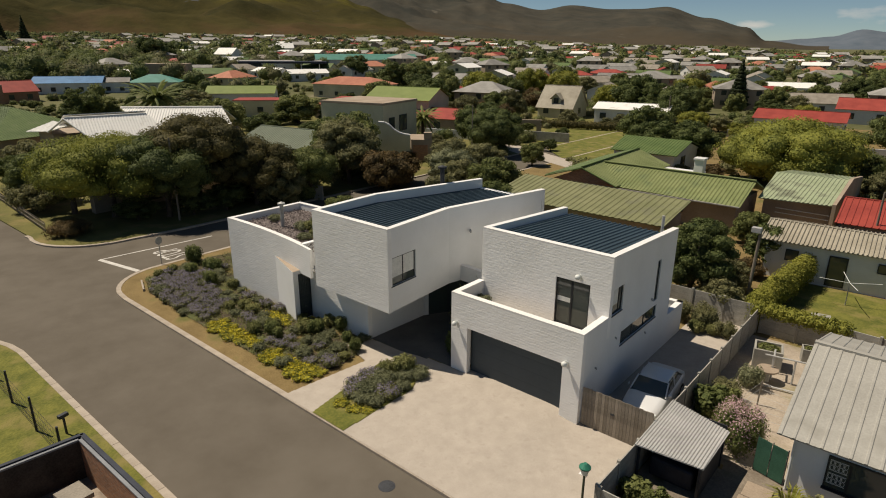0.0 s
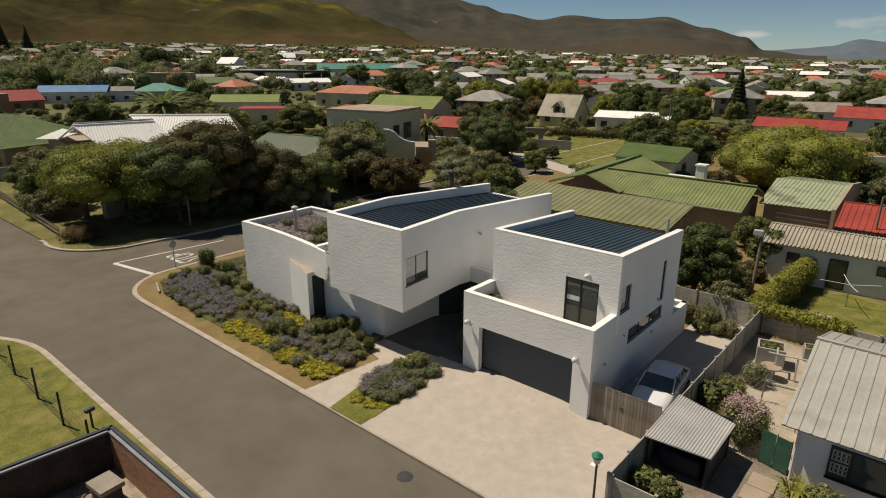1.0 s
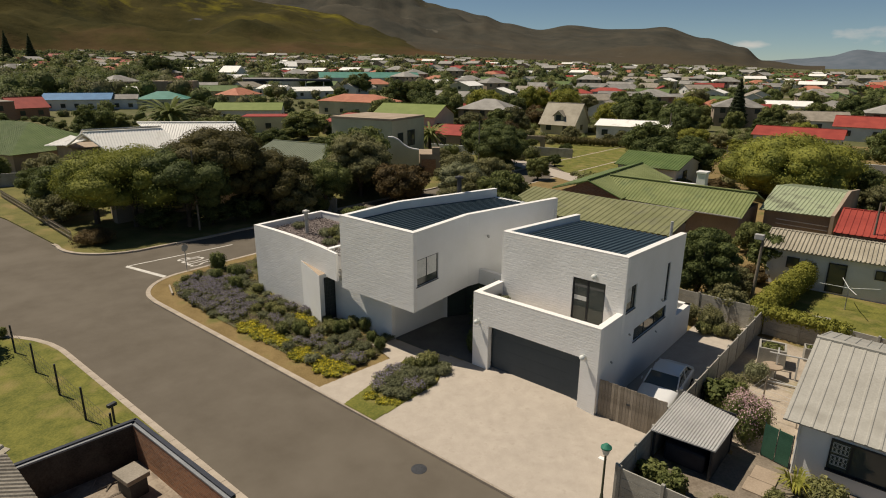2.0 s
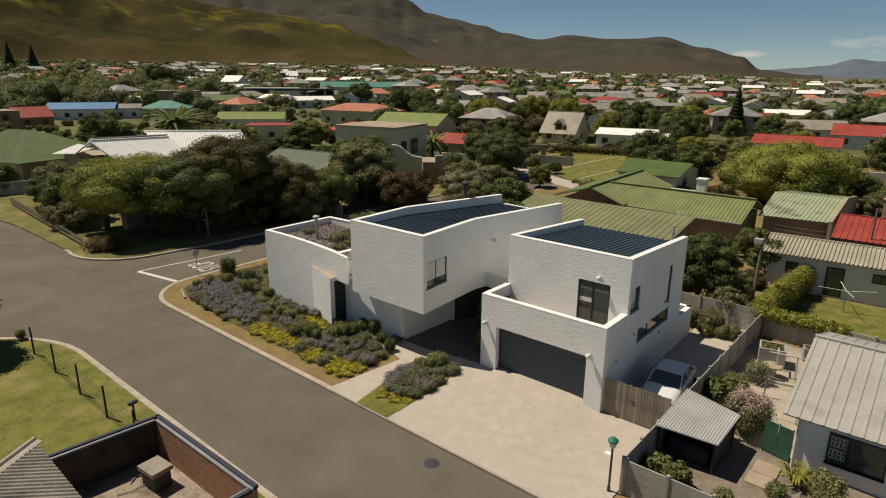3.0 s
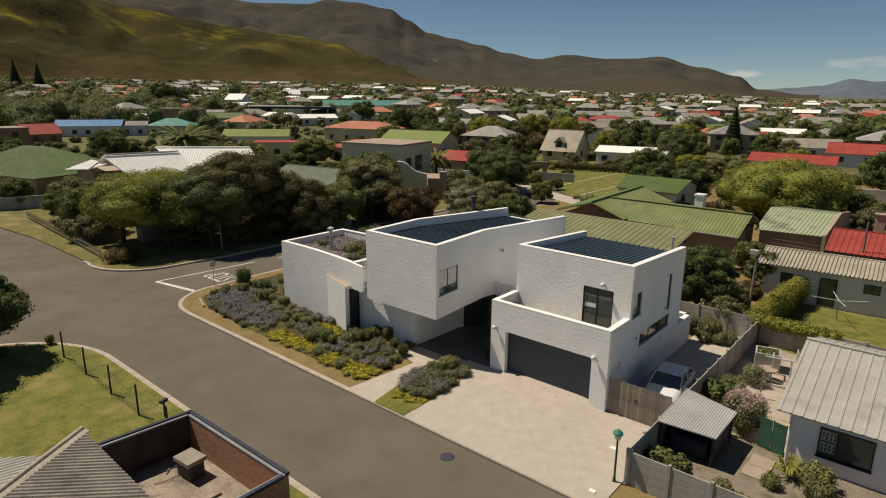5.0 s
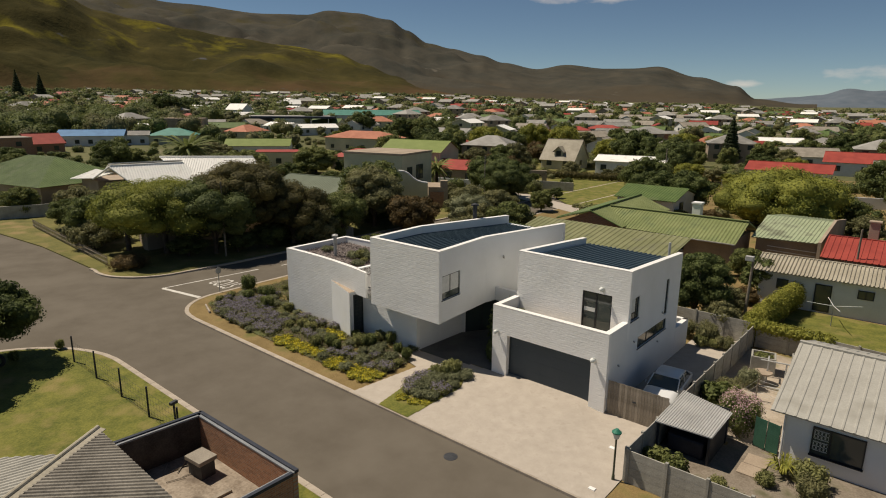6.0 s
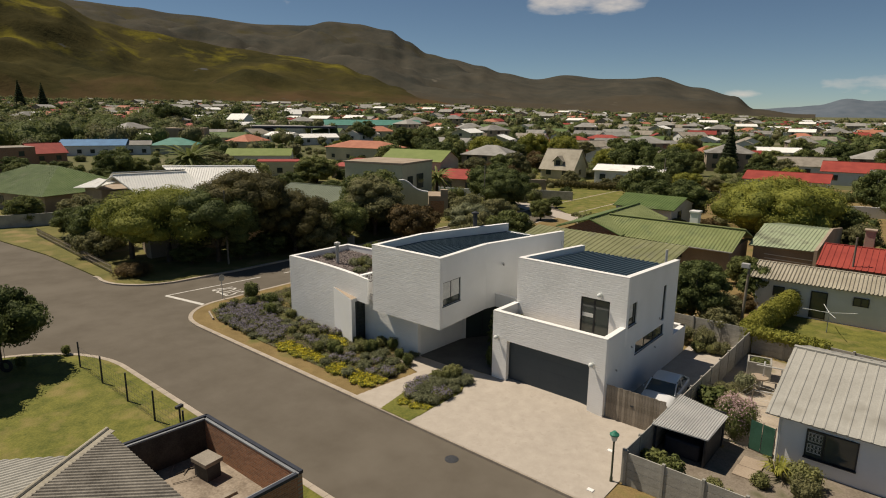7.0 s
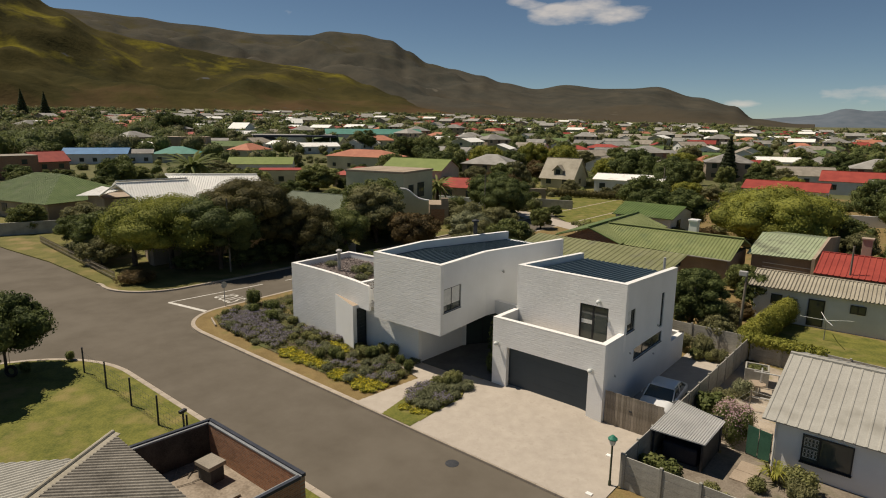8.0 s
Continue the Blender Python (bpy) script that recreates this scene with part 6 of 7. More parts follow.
for tries in range(7000):
    x, y = -32 + 21 * rng.random(), -5.6 + 10.2 * rng.random()
    drift, yellow, purple = in_poly(x, y, DRIFT), any(in_poly(x, y, q) for q in YELLOW), any(in_poly(x, y, q) for q in PURPLE)
    gap = 0.22 if drift else (0.28 if yellow else (0.42 if purple else 0.8))
    if not in_poly(x, y, BED) or any((x - a) ** 2 + (y - b) ** 2 < gap for a, b in taken):
        continue
    taken.append((x, y))
    roll = rng.random()
    if drift:
        k = "lav" if roll < 0.95 else "sage"
    elif yellow:
        k = "daisy" if roll < 0.93 else "sage"
    elif purple:
        k = "lav" if roll < 0.8 else "sage"
    elif x > -17.5 and y > -2.6:
        k = ("green", "sage", "green", "dark")[int(roll * 4)]
    elif y > -1.0 and roll < 0.45:
        continue
    else:
        k = ("sage", "green", "sage", "green", "lav", "dark")[int(roll * 6)]
    spots[k].append((x, y, GZ, (0.52 if drift else 0.6) + 0.32 * rng.random()))
for k, ob in (("lav", lav), ("green", green), ("dark", dark), ("sage", sage), ("daisy", daisy)):
    spread(ob, spots[k])
spread(dark, [(-31.4, -0.4, GZ, 1.35), (-29.3, -1.7, GZ, 1.0), (-28.6, -0.3, GZ, 1.1), (-27.2, -1.6, GZ, 0.8), (-17.1, -3.4, GZ, 0.9), (-15.3, -1.6, GZ, 0.9)])
# low herbs and daisies that cover the soil between the bushes
ground_spots = [(x + 0.3 * rng.random(), y + 0.3 * rng.random()) for x in np.arange(-31.5, -11.5, 0.42) for y in np.arange(-5.5, 4.6, 0.42)]
ground_spots = [(x, y) for x, y in ground_spots if in_poly(x, y, BED)]
v, f = leaf_quads(rng, [(x, y, GZ + 0.06, 0.3, 0.3, 0.1) for x, y in ground_spots], 26000, 0.09, 0.45, 1.2, 0.2)
tagged(new("ground_cover", raw_mesh("ground_cover", v, f, M["herb"])), "low olive-green herbs covering the garden bed", "plants", kind="stuff")
front_spots = [(x, y) for x, y in ground_spots if any(in_poly(x, y, q) for q in YELLOW) or noise.noise(Vector((x * 0.6, y * 0.6, 7))) > 0.42]
v, f = leaf_quads(rng, [(x, y, GZ + 0.13, 0.28, 0.28, 0.08) for x, y in front_spots], len(front_spots) * 26, 0.075, 0.8, 2.0, 0.3)
tagged(new("daisy_flowers", raw_mesh("daisy_flowers", v, f, M["yellow"])), "scattered yellow daisy flowers over the bed", "flowers", kind="stuff")
# island between path and drive
ISLAND = [(-9.3, -6.69), (-7.25, -6.69), (-7.1, -2.7), (-8.0, -0.85), (-10.15, -1.75), (-9.8, -3.6)]
bm = bmesh.new()
sheet_grid(bm, lambda x, y: in_poly(x, y, ISLAND), -10.4, -7, -6.7, -0.8, 0.05, lambda x, y: drive_z(x, y) + 0.02)
structure("island_bed", bm, M["grass"], "small grassed bed between path and driveway", "garden bed")
spread(lav, [(-9.0, -4.7, 0.02, 0.8), (-9.3, -4.1, 0.03, 1.0), (-7.6, -3.7, 0.05, 1.0), (-9.4, -3.2, 0.03, 1.0)])
spread(sage, [(-7.6, -4.5, 0.03, 0.8), (-8.5, -3.7, 0.03, 0.95), (-7.5, -2.9, 0.08, 0.8)])
spread(sage, [(-8.2, -4.7, 0.02, 0.95), (-8.5, -4.2, 0.03, 1.0), (-8.5, -3.1, 0.05, 1.1), (-9.0, -2.7, 0.05, 0.9)])
spread(daisy, [(-8.8, -5.5, 0, 0.6), (-8.0, -5.4, 0, 0.6), (-7.5, -5.1, 0, 0.5)])
spread(green, [(-8.5, -1.75, 0.08, 1.15), (-9.1, -2.3, 0.06, 0.9)])
spread(sage, [(-7.6, -1.6, 0.1, 0.95), (-8.0, -2.2, 0.08, 0.9)])
tagged(dark, "upright dark shrub in the bed")
# roof garden
v, f = leaf_quads(rng, [(x, y, 4.32, 0.55, 0.55, 0.16) for x in np.arange(-24.2, -15.8, 0.8) for y in np.arange(-0.2, 4.4, 0.8)], 5200, 0.13, 0.4, 0.9, 0.4)
tagged(new("roof_plants", raw_mesh("roof_plants", v, f, M["roof_herb"])), "low purple-brown plants of the roof garden", "plants", kind="stuff")
spread(sage, [(-23.4, 1.6, 4.3, 0.9), (-20.3, 1.5, 4.3, 1.0), (-18.6, 0.3, 4.3, 0.9), (-19.2, 2.0, 4.3, 1.1), (-21.0, 3.0, 4.3, 0.7), (-17.0, 1.0, 4.3, 0.7)])
spread(green, [(-19.8, 1.7, 4.3, 0.9), (-18.9, 1.2, 4.3, 0.6)])
# plants in the shaded court and on the balcony
court_bush = shrub("court_shrub", "tall dark shrub in the shaded court", M["leaf_dark"], 2.4, 0.8, 1500, 0.2, 36, (-7.8, 3.4, 0.25), "court shrubs")
spread(court_bush, [(-7.7, 2.0, 0.25, 0.9), (-8.0, 5.0, 0.25, 1.1), (-8.9, 6.2, 0.25, 1.0), (-8.4, 3.0, 0.25, 1.15), (-8.9, 4.2, 0.25, 1.2), (-7.6, 1.0, 0.25, 0.55)])
spread(sage, [(-6.35, 1.55, 3.25, 0.9), (-6.3, 0.95, 3.25, 0.7)])
spread(green, [(-8.6, 4.6, 3.1, 0.6), (-7.9, 4.6, 3.1, 0.6), (-7.3, 4.6, 3.1, 0.6)])
bm = bmesh.new()
box(bm, -9.8, 4.45, 2.75, -6.85, 4.9, 3.12)
part("planter", bm, M["plaster"], white_house)


# ---- side yard: gate, car, fences, lamp ----
gate = thing("wooden_gate", "weathered grey-brown vertical board gate, closed", "gate")
bm = bmesh.new()
box(bm, 0, -0.012, 0, 0.138, 0.012, 1.8, 0.004)
board = mesh_of("board", bm)
board.materials.append(M["wood"])
for k in range(21):
    ob = part("board", board, None, gate)
    ob.matrix_basis = pose(0.06 + k * 0.1445, 0.21, 0.0 + 0.012 * (k % 3), 0, 0, 0.4 * ((k * 7) % 3 - 1))
for z in (0.35, 1.5):
    bm = bmesh.new()
    box(bm, 0.05, 0.235, z, 3.1, 0.285, z + 0.1)
    part("rail", bm, M["wood"], gate)
bm = bmesh.new()
box(bm, 1.36, 0.17, 1.02, 1.52, 0.195, 1.09)
part("latch", bm, M["dark_metal"], gate)


def slab_fence(label, p0, p1, height, n, rows=4, turn_posts=True):
    """Precast concrete fence: slotted posts with stacked slabs between them."""
    a, b = Vector((*p0, 0)), Vector((*p1, 0))
    d = b - a
    th = thing("concrete_fence", label, "fence", (a.x, a.y, LOT_Z), math.degrees(math.atan2(d.y, d.x)), "concrete fences")
    step = d.length / n
    bm = bmesh.new()
    box(bm, -0.065, -0.065, -0.1, 0.065, 0.065, height + 0.08, 0.012)
    post = mesh_of("post", bm)
    bm = bmesh.new()
    h = height / rows
    box(bm, 0.03, -0.025, 0.004, step - 0.03, 0.025, h - 0.006, 0.008)
    slab_me = mesh_of("slab", bm)
    for me in (post, slab_me):
        me.materials.append(M["concrete"])
    for k in range(n + 1):
        part("post", post, None, th).matrix_basis = pose(k * step, 0, 0)
        if k < n:
            for r in range(rows):
                part("slab", slab_me, None, th).matrix_basis = pose(k * step, 0, r * h)
    return th


slab_fence("grey precast concrete fence of stacked slabs along the drive", (3.08, -4.45), (3.3, 14.8), 1.5, 12)
slab_fence("grey precast concrete fence of stacked slabs at the street", (3.2, -4.52), (17.2, -4.45), 1.5, 9)
slab_fence("grey precast concrete fence behind the yard", (-4.0, 14.9), (3.2, 14.9), 1.6, 4)
slab_fence("dark weathered concrete fence behind the neighbour's patio", (3.5, 14.9), (14.5, 14.2), 1.6, 6)

post_lamp = thing("garden_lamp", "green post lamp with a white glass head", "lamp", (2.72, -4.75, LOT_Z))
bm = bmesh.new()
tube(bm, (0, 0, -0.1), (0, 0, 1.95), 0.045, 0.04, 12)
tube(bm, (0, 0, -0.05), (0, 0, 0.25), 0.075, 0.06, 12)
part("post", bm, M["lamp_post"], post_lamp)
bm = bmesh.new()
tube(bm, (0, 0, 1.95), (0, 0, 2.2), 0.10, 0.17, 14)
part("glass", bm, M["lamp_white"], post_lamp, "white glass lamp head")
bm = bmesh.new()
tube(bm, (0, 0, 2.2), (0, 0, 2.25), 0.2, 0.2, 14)
tube(bm, (0, 0, 2.25), (0, 0, 2.38), 0.19, 0.06, 14)
part("cap", bm, M["green_paint"], post_lamp, "turquoise green lamp cap")


def loft(bm, rings):
    rows_v = [[bm.verts.new(p) for p in ring] for ring in rings]
    n = len(rows_v[0])
    for a, b in zip(rows_v, rows_v[1:]):
        for i in range(n):
            bm.faces.new((a[i], a[(i + 1) % n], b[(i + 1) % n], b[i]))
    bm.faces.new(rows_v[0][::-1])
    bm.faces.new(rows_v[-1])
    bmesh.ops.recalc_face_normals(bm, faces=bm.faces)
    for f in bm.faces:
        f.smooth = True


car = thing("car", "silver sedan parked behind the wooden gate", "car", (1.75, 3.85, 0.0), 4)
bm = bmesh.new()
rings = []
for y, w, zt, zb in ((-2.12, 0.55, 0.62, 0.36), (-2.05, 0.76, 0.70, 0.24), (-1.6, 0.84, 0.82, 0.2), (-0.95, 0.86, 0.93, 0.2), (0.0, 0.87, 0.95, 0.2), (1.0, 0.87, 0.97, 0.2), (1.55, 0.85, 0.98, 0.2), (2.02, 0.78, 0.93, 0.25), (2.12, 0.6, 0.8, 0.36)):
    rings.append([(-w * 0.88, y, zb), (w * 0.88, y, zb), (w, y, zb + 0.15), (w, y, zt - 0.16), (w * 0.93, y, zt - 0.03), (w * 0.6, y, zt + 0.015), (-w * 0.6, y, zt + 0.015), (-w * 0.93, y, zt - 0.03), (-w, y, zt - 0.16), (-w, y, zb + 0.15)])
loft(bm, rings)
part("body", bm, M["car_paint"], car)
bm = bmesh.new()
rings = []
for y, w, z in ((-0.98, 0.74, 0.93), (-0.3, 0.66, 1.36), (-0.05, 0.63, 1.40), (0.75, 0.63, 1.39), (1.0, 0.65, 1.34), (1.62, 0.74, 0.97)):
    rings.append([(-0.78, y, 0.9), (0.78, y, 0.9), (w, y, z), (w * 0.9, y, z + 0.012), (-w * 0.9, y, z + 0.012), (-w, y, z)])
loft(bm, rings)
glasshouse = part("glasshouse", bm, M["glass"], car, "dark tinted glass all round")
bm = bmesh.new()
rings = []
for y, w, z in ((-0.34, 0.645, 1.365), (-0.05, 0.645, 1.415), (0.4, 0.645, 1.425), (0.75, 0.645, 1.41), (1.02, 0.65, 1.35)):
    rings.append([(-w, y, z - 0.02), (w, y, z - 0.02), (w * 0.9, y, z + 0.02), (-w * 0.9, y, z + 0.02)])
loft(bm, rings)
part("roof_panel", bm, M["car_paint"], car)
for sx in (-1, 1):
    for (ya, za), (yb, zb) in (((-0.95, 0.94), (-0.32, 1.38)), ((0.36, 0.93), (0.36, 1.40)), ((1.58, 0.98), (1.0, 1.36))):
        bm = bmesh.new()
        tube(bm, (sx * 0.765, ya, za), (sx * 0.66, yb, zb), 0.035, n=6)
        part("pillar", bm, M["car_paint"], car)
    bm = bmesh.new()
    box(bm, sx * 0.86 - 0.06, -0.78, 0.93, sx * 0.86 + 0.1 * sx, -0.62, 1.05, 0.03)
    part("mirror", bm, M["car_paint"], car)
    bm = bmesh.new()
    box(bm, sx * 0.62 - 0.16, -2.11, 0.56, sx * 0.62 + 0.14, -1.98, 0.7, 0.04)
    part("headlight", bm, M["lamp_white"], car, "clear headlight")
    for y in (-1.32, 1.3):
        bm = bmesh.new()
        tube(bm, (sx * 0.68, y, 0.31), (sx * 0.89, y, 0.31), 0.31, n=20)
        wheel = part("wheel", bm, M["tyre"], car)
        bm = bmesh.new()
        tube(bm, (sx * 0.885, y, 0.31), (sx * 0.897, y, 0.31), 0.19, n=16)
        part("rim", bm, M["tin"], wheel)

# ---- neighbour's yard ----
bm = bmesh.new()
sheet_grid(bm, lambda x, y: 3.2 < x < 7.6 and 1.9 < y < 14.6, 3.2, 17.2, -4.5, 14.7, 0.4, lambda x, y: LOT_Z + 0.02)
structure("patio", bm, material("patio_slabs", (0.26, 0.212, 0.162), (0.42, 0.355, 0.28), 0.6, 0.9, 12, 0.4, 0.02, patch=(0.22, 0.19, 0.10), patch_at=0.62, patch_scale=0.5), "worn pinkish concrete patio of the neighbour", "patio")
# front yard earth, darker than the patio: shadow of fence and house painted in
bm = bmesh.new()
sheet_grid(bm, lambda x, y: 3.2 < x and -4.4 < y < 1.9, 3.2, 17.2, -4.5, 2.0, 0.25, lambda x, y: LOT_Z + 0.02 + 0.03 * noise.noise(Vector((x, y, 2))))
structure("yard_soil", bm, material("shade_darkened_earth", (0.135, 0.108, 0.080), (0.27, 0.225, 0.175), 0.7, 0.95, 12, 0.6, 0.03, patch=(0.10, 0.095, 0.05), patch_at=0.6, patch_scale=0.7), "brown earth of the neighbour's front yard, shadow also put into its colour", "ground")
bm = bmesh.new()
for x0, y0, x1, y1 in ((6.45, -0.75, 7.35, 0.15), (6.5, 0.18, 7.4, 1.1)):
    box(bm, x0, y0, LOT_Z - 0.02, x1, y1, LOT_Z + 0.075, 0.02)
tagged(part("paving_slab", bm, M["tan_wall"]), "worn tan concrete slabs by the net gate", "paving", kind="stuff")
bm = bmesh.new()
slab(bm, [(3.7, 15.1), (30, 14.4), (30, 25.6), (3.9, 25.2)], LOT_Z, LOT_Z + 0.015)
structure("back_lawn", bm, M["grass"], "mown green lawn behind the neighbour's house", "lawn")
w0 = window(near_house, (-5.4, -4.7), (-3.5, -4.7), 0.78, 2.06, 0.12, (0.36,), (), 0.05, sill=True)
bm = bmesh.new()
for z in (0.24, 0.76):
    for h in (0.0, 0.4):
        tube(bm, (0.08, 0.02, z + h), (0.62, 0.02, z + h), 0.009, n=5)
    for k in range(4):
        x = 0.13 + k * 0.135
        tube(bm, (x - 0.045, 0.02, z), (x - 0.045, 0.02, z + 0.4), 0.007, n=5)
        for j in range(10):
            a, b = j * 0.628, (j + 1) * 0.628
            for zc in (0.11, 0.29):
                tube(bm, (x + 0.02 + 0.05 * math.cos(a), 0.02, z + zc + 0.09 * math.sin(a)), (x + 0.02 + 0.05 * math.cos(b), 0.02, z + zc + 0.09 * math.sin(b)), 0.006, n=4)
bars = part("burglar_bar_panel", bm, M["lamp_white"], w0, "white curled burglar bars")
bars.location.y = -0.09
bm = bmesh.new()
tube(bm, (-6.45, -4.76, -0.1), (-6.45, -4.76, 2.35), 0.045, n=8)
part("downpipe", bm, M["grey_white"], near_house)

shed = thing("shed", "open lean-to shed with a grey corrugated sheet roof", "shed")
bm = bmesh.new()
roof_face(bm, [(3.12, -1.6, 1.46), (5.5, -1.32, 1.40), (5.55, 1.5, 1.44), (3.12, 2.15, 1.5)], 0.11, 0.09, 0.03, 0.03, way=(0, 1, 0))
part("roof", bm, M["tin"], shed)
for x, y in ((3.25, -1.4), (5.35, -1.15), (5.4, 1.35), (3.25, 1.9)):
    bm = bmesh.new()
    box(bm, x - 0.04, y - 0.04, LOT_Z, x + 0.04, y + 0.04, 1.4)
    part("post", bm, M["dark_metal"], shed)
bm = bmesh.new()
box(bm, 5.36, -1.1, LOT_Z, 5.4, 1.3, 1.36)
part("side_sheet", bm, M["dark_metal"], shed)
bm = bmesh.new()
box(bm, 3.3, 1.9, LOT_Z, 5.35, 1.94, 1.4)
part("back_sheet", bm, M["dark_metal"], shed)
bm = bmesh.new()
box(bm, 3.5, -0.9, LOT_Z, 5.1, 1.4, 0.75, 0.1)
tagged(part("tarpaulin", bm, M["navy"]), "dark blue tarpaulin draped inside the shed", "tarpaulin")

net_gate = thing("net_gate", "green shade-net gate on a steel frame", "gate", (6.45, 1.95, LOT_Z), -14)
for k in range(2):
    bm = bmesh.new()
    box(bm, k * 0.56, -0.01, 0.08, k * 0.56 + 0.52, 0.01, 1.5)
    part("net_panel", bm, M["green_net"], net_gate)
bm = bmesh.new()
for k in range(3):
    tube(bm, (k * 0.55, 0.02, 0), (k * 0.55, 0.02, 1.55), 0.02, n=6)
tube(bm, (0, 0.03, 0.1), (1.1, 0.03, 1.5), 0.02, n=6)
part("gate_frame", bm, M["dark_metal"], net_gate)

pink_bush = shrub("flowering_bush", "big bush covered in pale pink blossom", M["leaf_mid"], 1.9, 0.95, 5200, 0.09, 41, (5.7, 2.7, LOT_Z), "", M["pink"], 2000)
spread(pink_bush, [(5.2, 3.3, LOT_Z, 0.8)])
grey_bush = shrub("silver_bush", "pale silver-grey bush beside the patio", M["leaf_grey"], 1.15, 0.6, 2200, 0.09, 42, (4.7, 8.2, LOT_Z))
fig = shrub("broad_leaf_shrub", "green broad-leaved shrub by the fence", M["leaf_mid"], 1.3, 0.75, 900, 0.24, 43, (3.95, 4.7, LOT_Z), "yard shrubs", slim=0.6)
spread(fig, [(4.3, 5.6, LOT_Z, 0.8), (3.7, -2.6, LOT_Z, 0.8), (4.6, -2.9, LOT_Z, 0.75)])
yard_bush = shrub("yard_shrub", "loose olive shrub in the yard", M["leaf_olive"], 1.1, 0.75, 2400, 0.09, 44, (4.2, 6.2, LOT_Z), "yard shrubs")
spread(yard_bush, [(9.2, -0.6, LOT_Z, 0.9), (0.9, 13.4, 0, 1.2), (2.2, 12.9, 0, 0.9), (-0.6, 13.6, 0, 1.0), (8.6, 0.3, LOT_Z, 0.6)])
spread(green, [(9.0, 0.2, LOT_Z, 1.4), (7.6, -0.9, LOT_Z, 0.8), (6.2, -2.5, LOT_Z, 0.8), (7.0, -3.2, LOT_Z, 1.0), (0.8, 12.4, 0, 0.9), (1.6, 12.7, 0, 0.8)])
# strap-leaved plant by the wall
rng = np.random.default_rng(12)
bm = bmesh.new()
for k in range(60):
    a, l = 6.28 * rng.random(), 0.6 + 0.5 * rng.random()
    o = Vector((math.cos(a), math.sin(a), 0))
    s = Vector((-o.y, o.x, 0)) * 0.03
    p = [o * 0.05, o * l * 0.45 + Vector((0, 0, l * 0.7)), o * l * 0.95 + Vector((0, 0, l * 0.55))]
    q = [bm.verts.new(p[0] - s), bm.verts.new(p[0] + s), bm.verts.new(p[1] + s), bm.verts.new(p[1] - s), bm.verts.new(p[2])]
    bm.faces.new(q[:4])
    bm.faces.new((q[3], q[2], q[4]))
strap = tagged(part("strap_plant", bm, M["leaf_lime"]), "yellow-green strap-leaved plant by the wall", "plant")
strap.location = (8.0, 0.35, LOT_Z)

planter = thing("planter", "square concrete planter box with plants", "planter", (4.75, 11.1, LOT_Z), 12, "patio planters")
for i, (x0, y0, x1, y1) in enumerate(((-0.65, -0.6, 0.65, -0.5), (-0.65, 0.5, 0.65, 0.6), (-0.65, -0.5, -0.55, 0.5), (0.55, -0.5, 0.65, 0.5))):
    bm = bmesh.new()
    box(bm, x0, y0, 0, x1, y1, 1.05, 0.02)
    part("side_panel", bm, M["concrete"], planter)
bm = bmesh.new()
box(bm, -0.55, -0.5, 0.6, 0.55, 0.5, 0.92)
part("soil", bm, M["soil"], planter)
v, f = leaf_quads(rng, [(0, 0, 0.95, 0.45, 0.4, 0.14)], 220, 0.16)
part("plants", raw_mesh("plants", v, f, M["leaf_mid"]), None, planter)
copy_thing(planter, pose(6.35, 12.9, LOT_Z, 0, 0, 15) @ Matrix.Diagonal((0.6, 0.6, 0.75, 1)))

rack = thing("drying_rack", "white-painted pipe drying rack on the patio", "drying rack", (5.3, 9.6, LOT_Z), 10)
for a, b in (((0, 0, 0), (0, 0, 1.3)), ((0.9, 0, 0), (0.9, 0, 1.3)), ((-0.4, 0, 1.3), (1.6, 0, 1.3)), ((0, 0.8, 0), (0, 0.8, 1.3)), ((0, 0, 1.25), (0, 0.8, 1.25)), ((-0.6, -0.9, 0.12), (1.4, -0.9, 0.12))):
    bm = bmesh.new()
    tube(bm, a, b, 0.045, n=8)
    part("pipe", bm, M["tin"], rack)
round_table = thing("garden_table", "round weathered stone table on a stout leg", "table", (5.15, 9.35, LOT_Z))
bm = bmesh.new()
tube(bm, (0, 0, 0), (0, 0, 0.62), 0.16, 0.11, 12)
part("leg", bm, M["concrete"], round_table)
bm = bmesh.new()
tube(bm, (0, 0, 0.62), (0, 0, 0.70), 0.48, 0.48, 22)
part("tabletop", bm, M["tan_wall"], round_table)
pen = thing("wire_pen", "low pen of thin wire between timber posts", "fence", (5.05, 4.9, LOT_Z), 6)
for x, y in ((0, 0), (0.55, 1.9), (1.9, 1.6), (2.1, -0.1)):
    bm = bmesh.new()
    tube(bm, (x, y, -0.1), (x + 0.03, y, 1.25), 0.035, n=7)
    part("post", bm, M["wood"], pen)
for z in (0.5, 0.85, 1.18):
    for a, b in (((0, 0), (0.55, 1.9)), ((0.55, 1.9), (1.9, 1.6)), ((0, 0), (2.1, -0.1))):
        bm = bmesh.new()
        tube(bm, (*a, z), (*b, z), 0.007, n=4)
        part("wire", bm, M["tin"], pen)
line = thing("washing_line", "rotary washing line with white arms on the lawn", "washing line", (6.6, 22.6, LOT_Z), 20)
bm = bmesh.new()
tube(bm, (0, 0, 0), (0, 0, 1.6), 0.03, n=8)
part("post", bm, M["tin"], line)
for a in range(4):
    bm = bmesh.new()
    tube(bm, (0, 0, 1.5), (1.7 * math.cos(a * 1.57), 1.7 * math.sin(a * 1.57), 1.65), 0.022, n=6)
    part("arm", bm, M["lamp_white"], line)
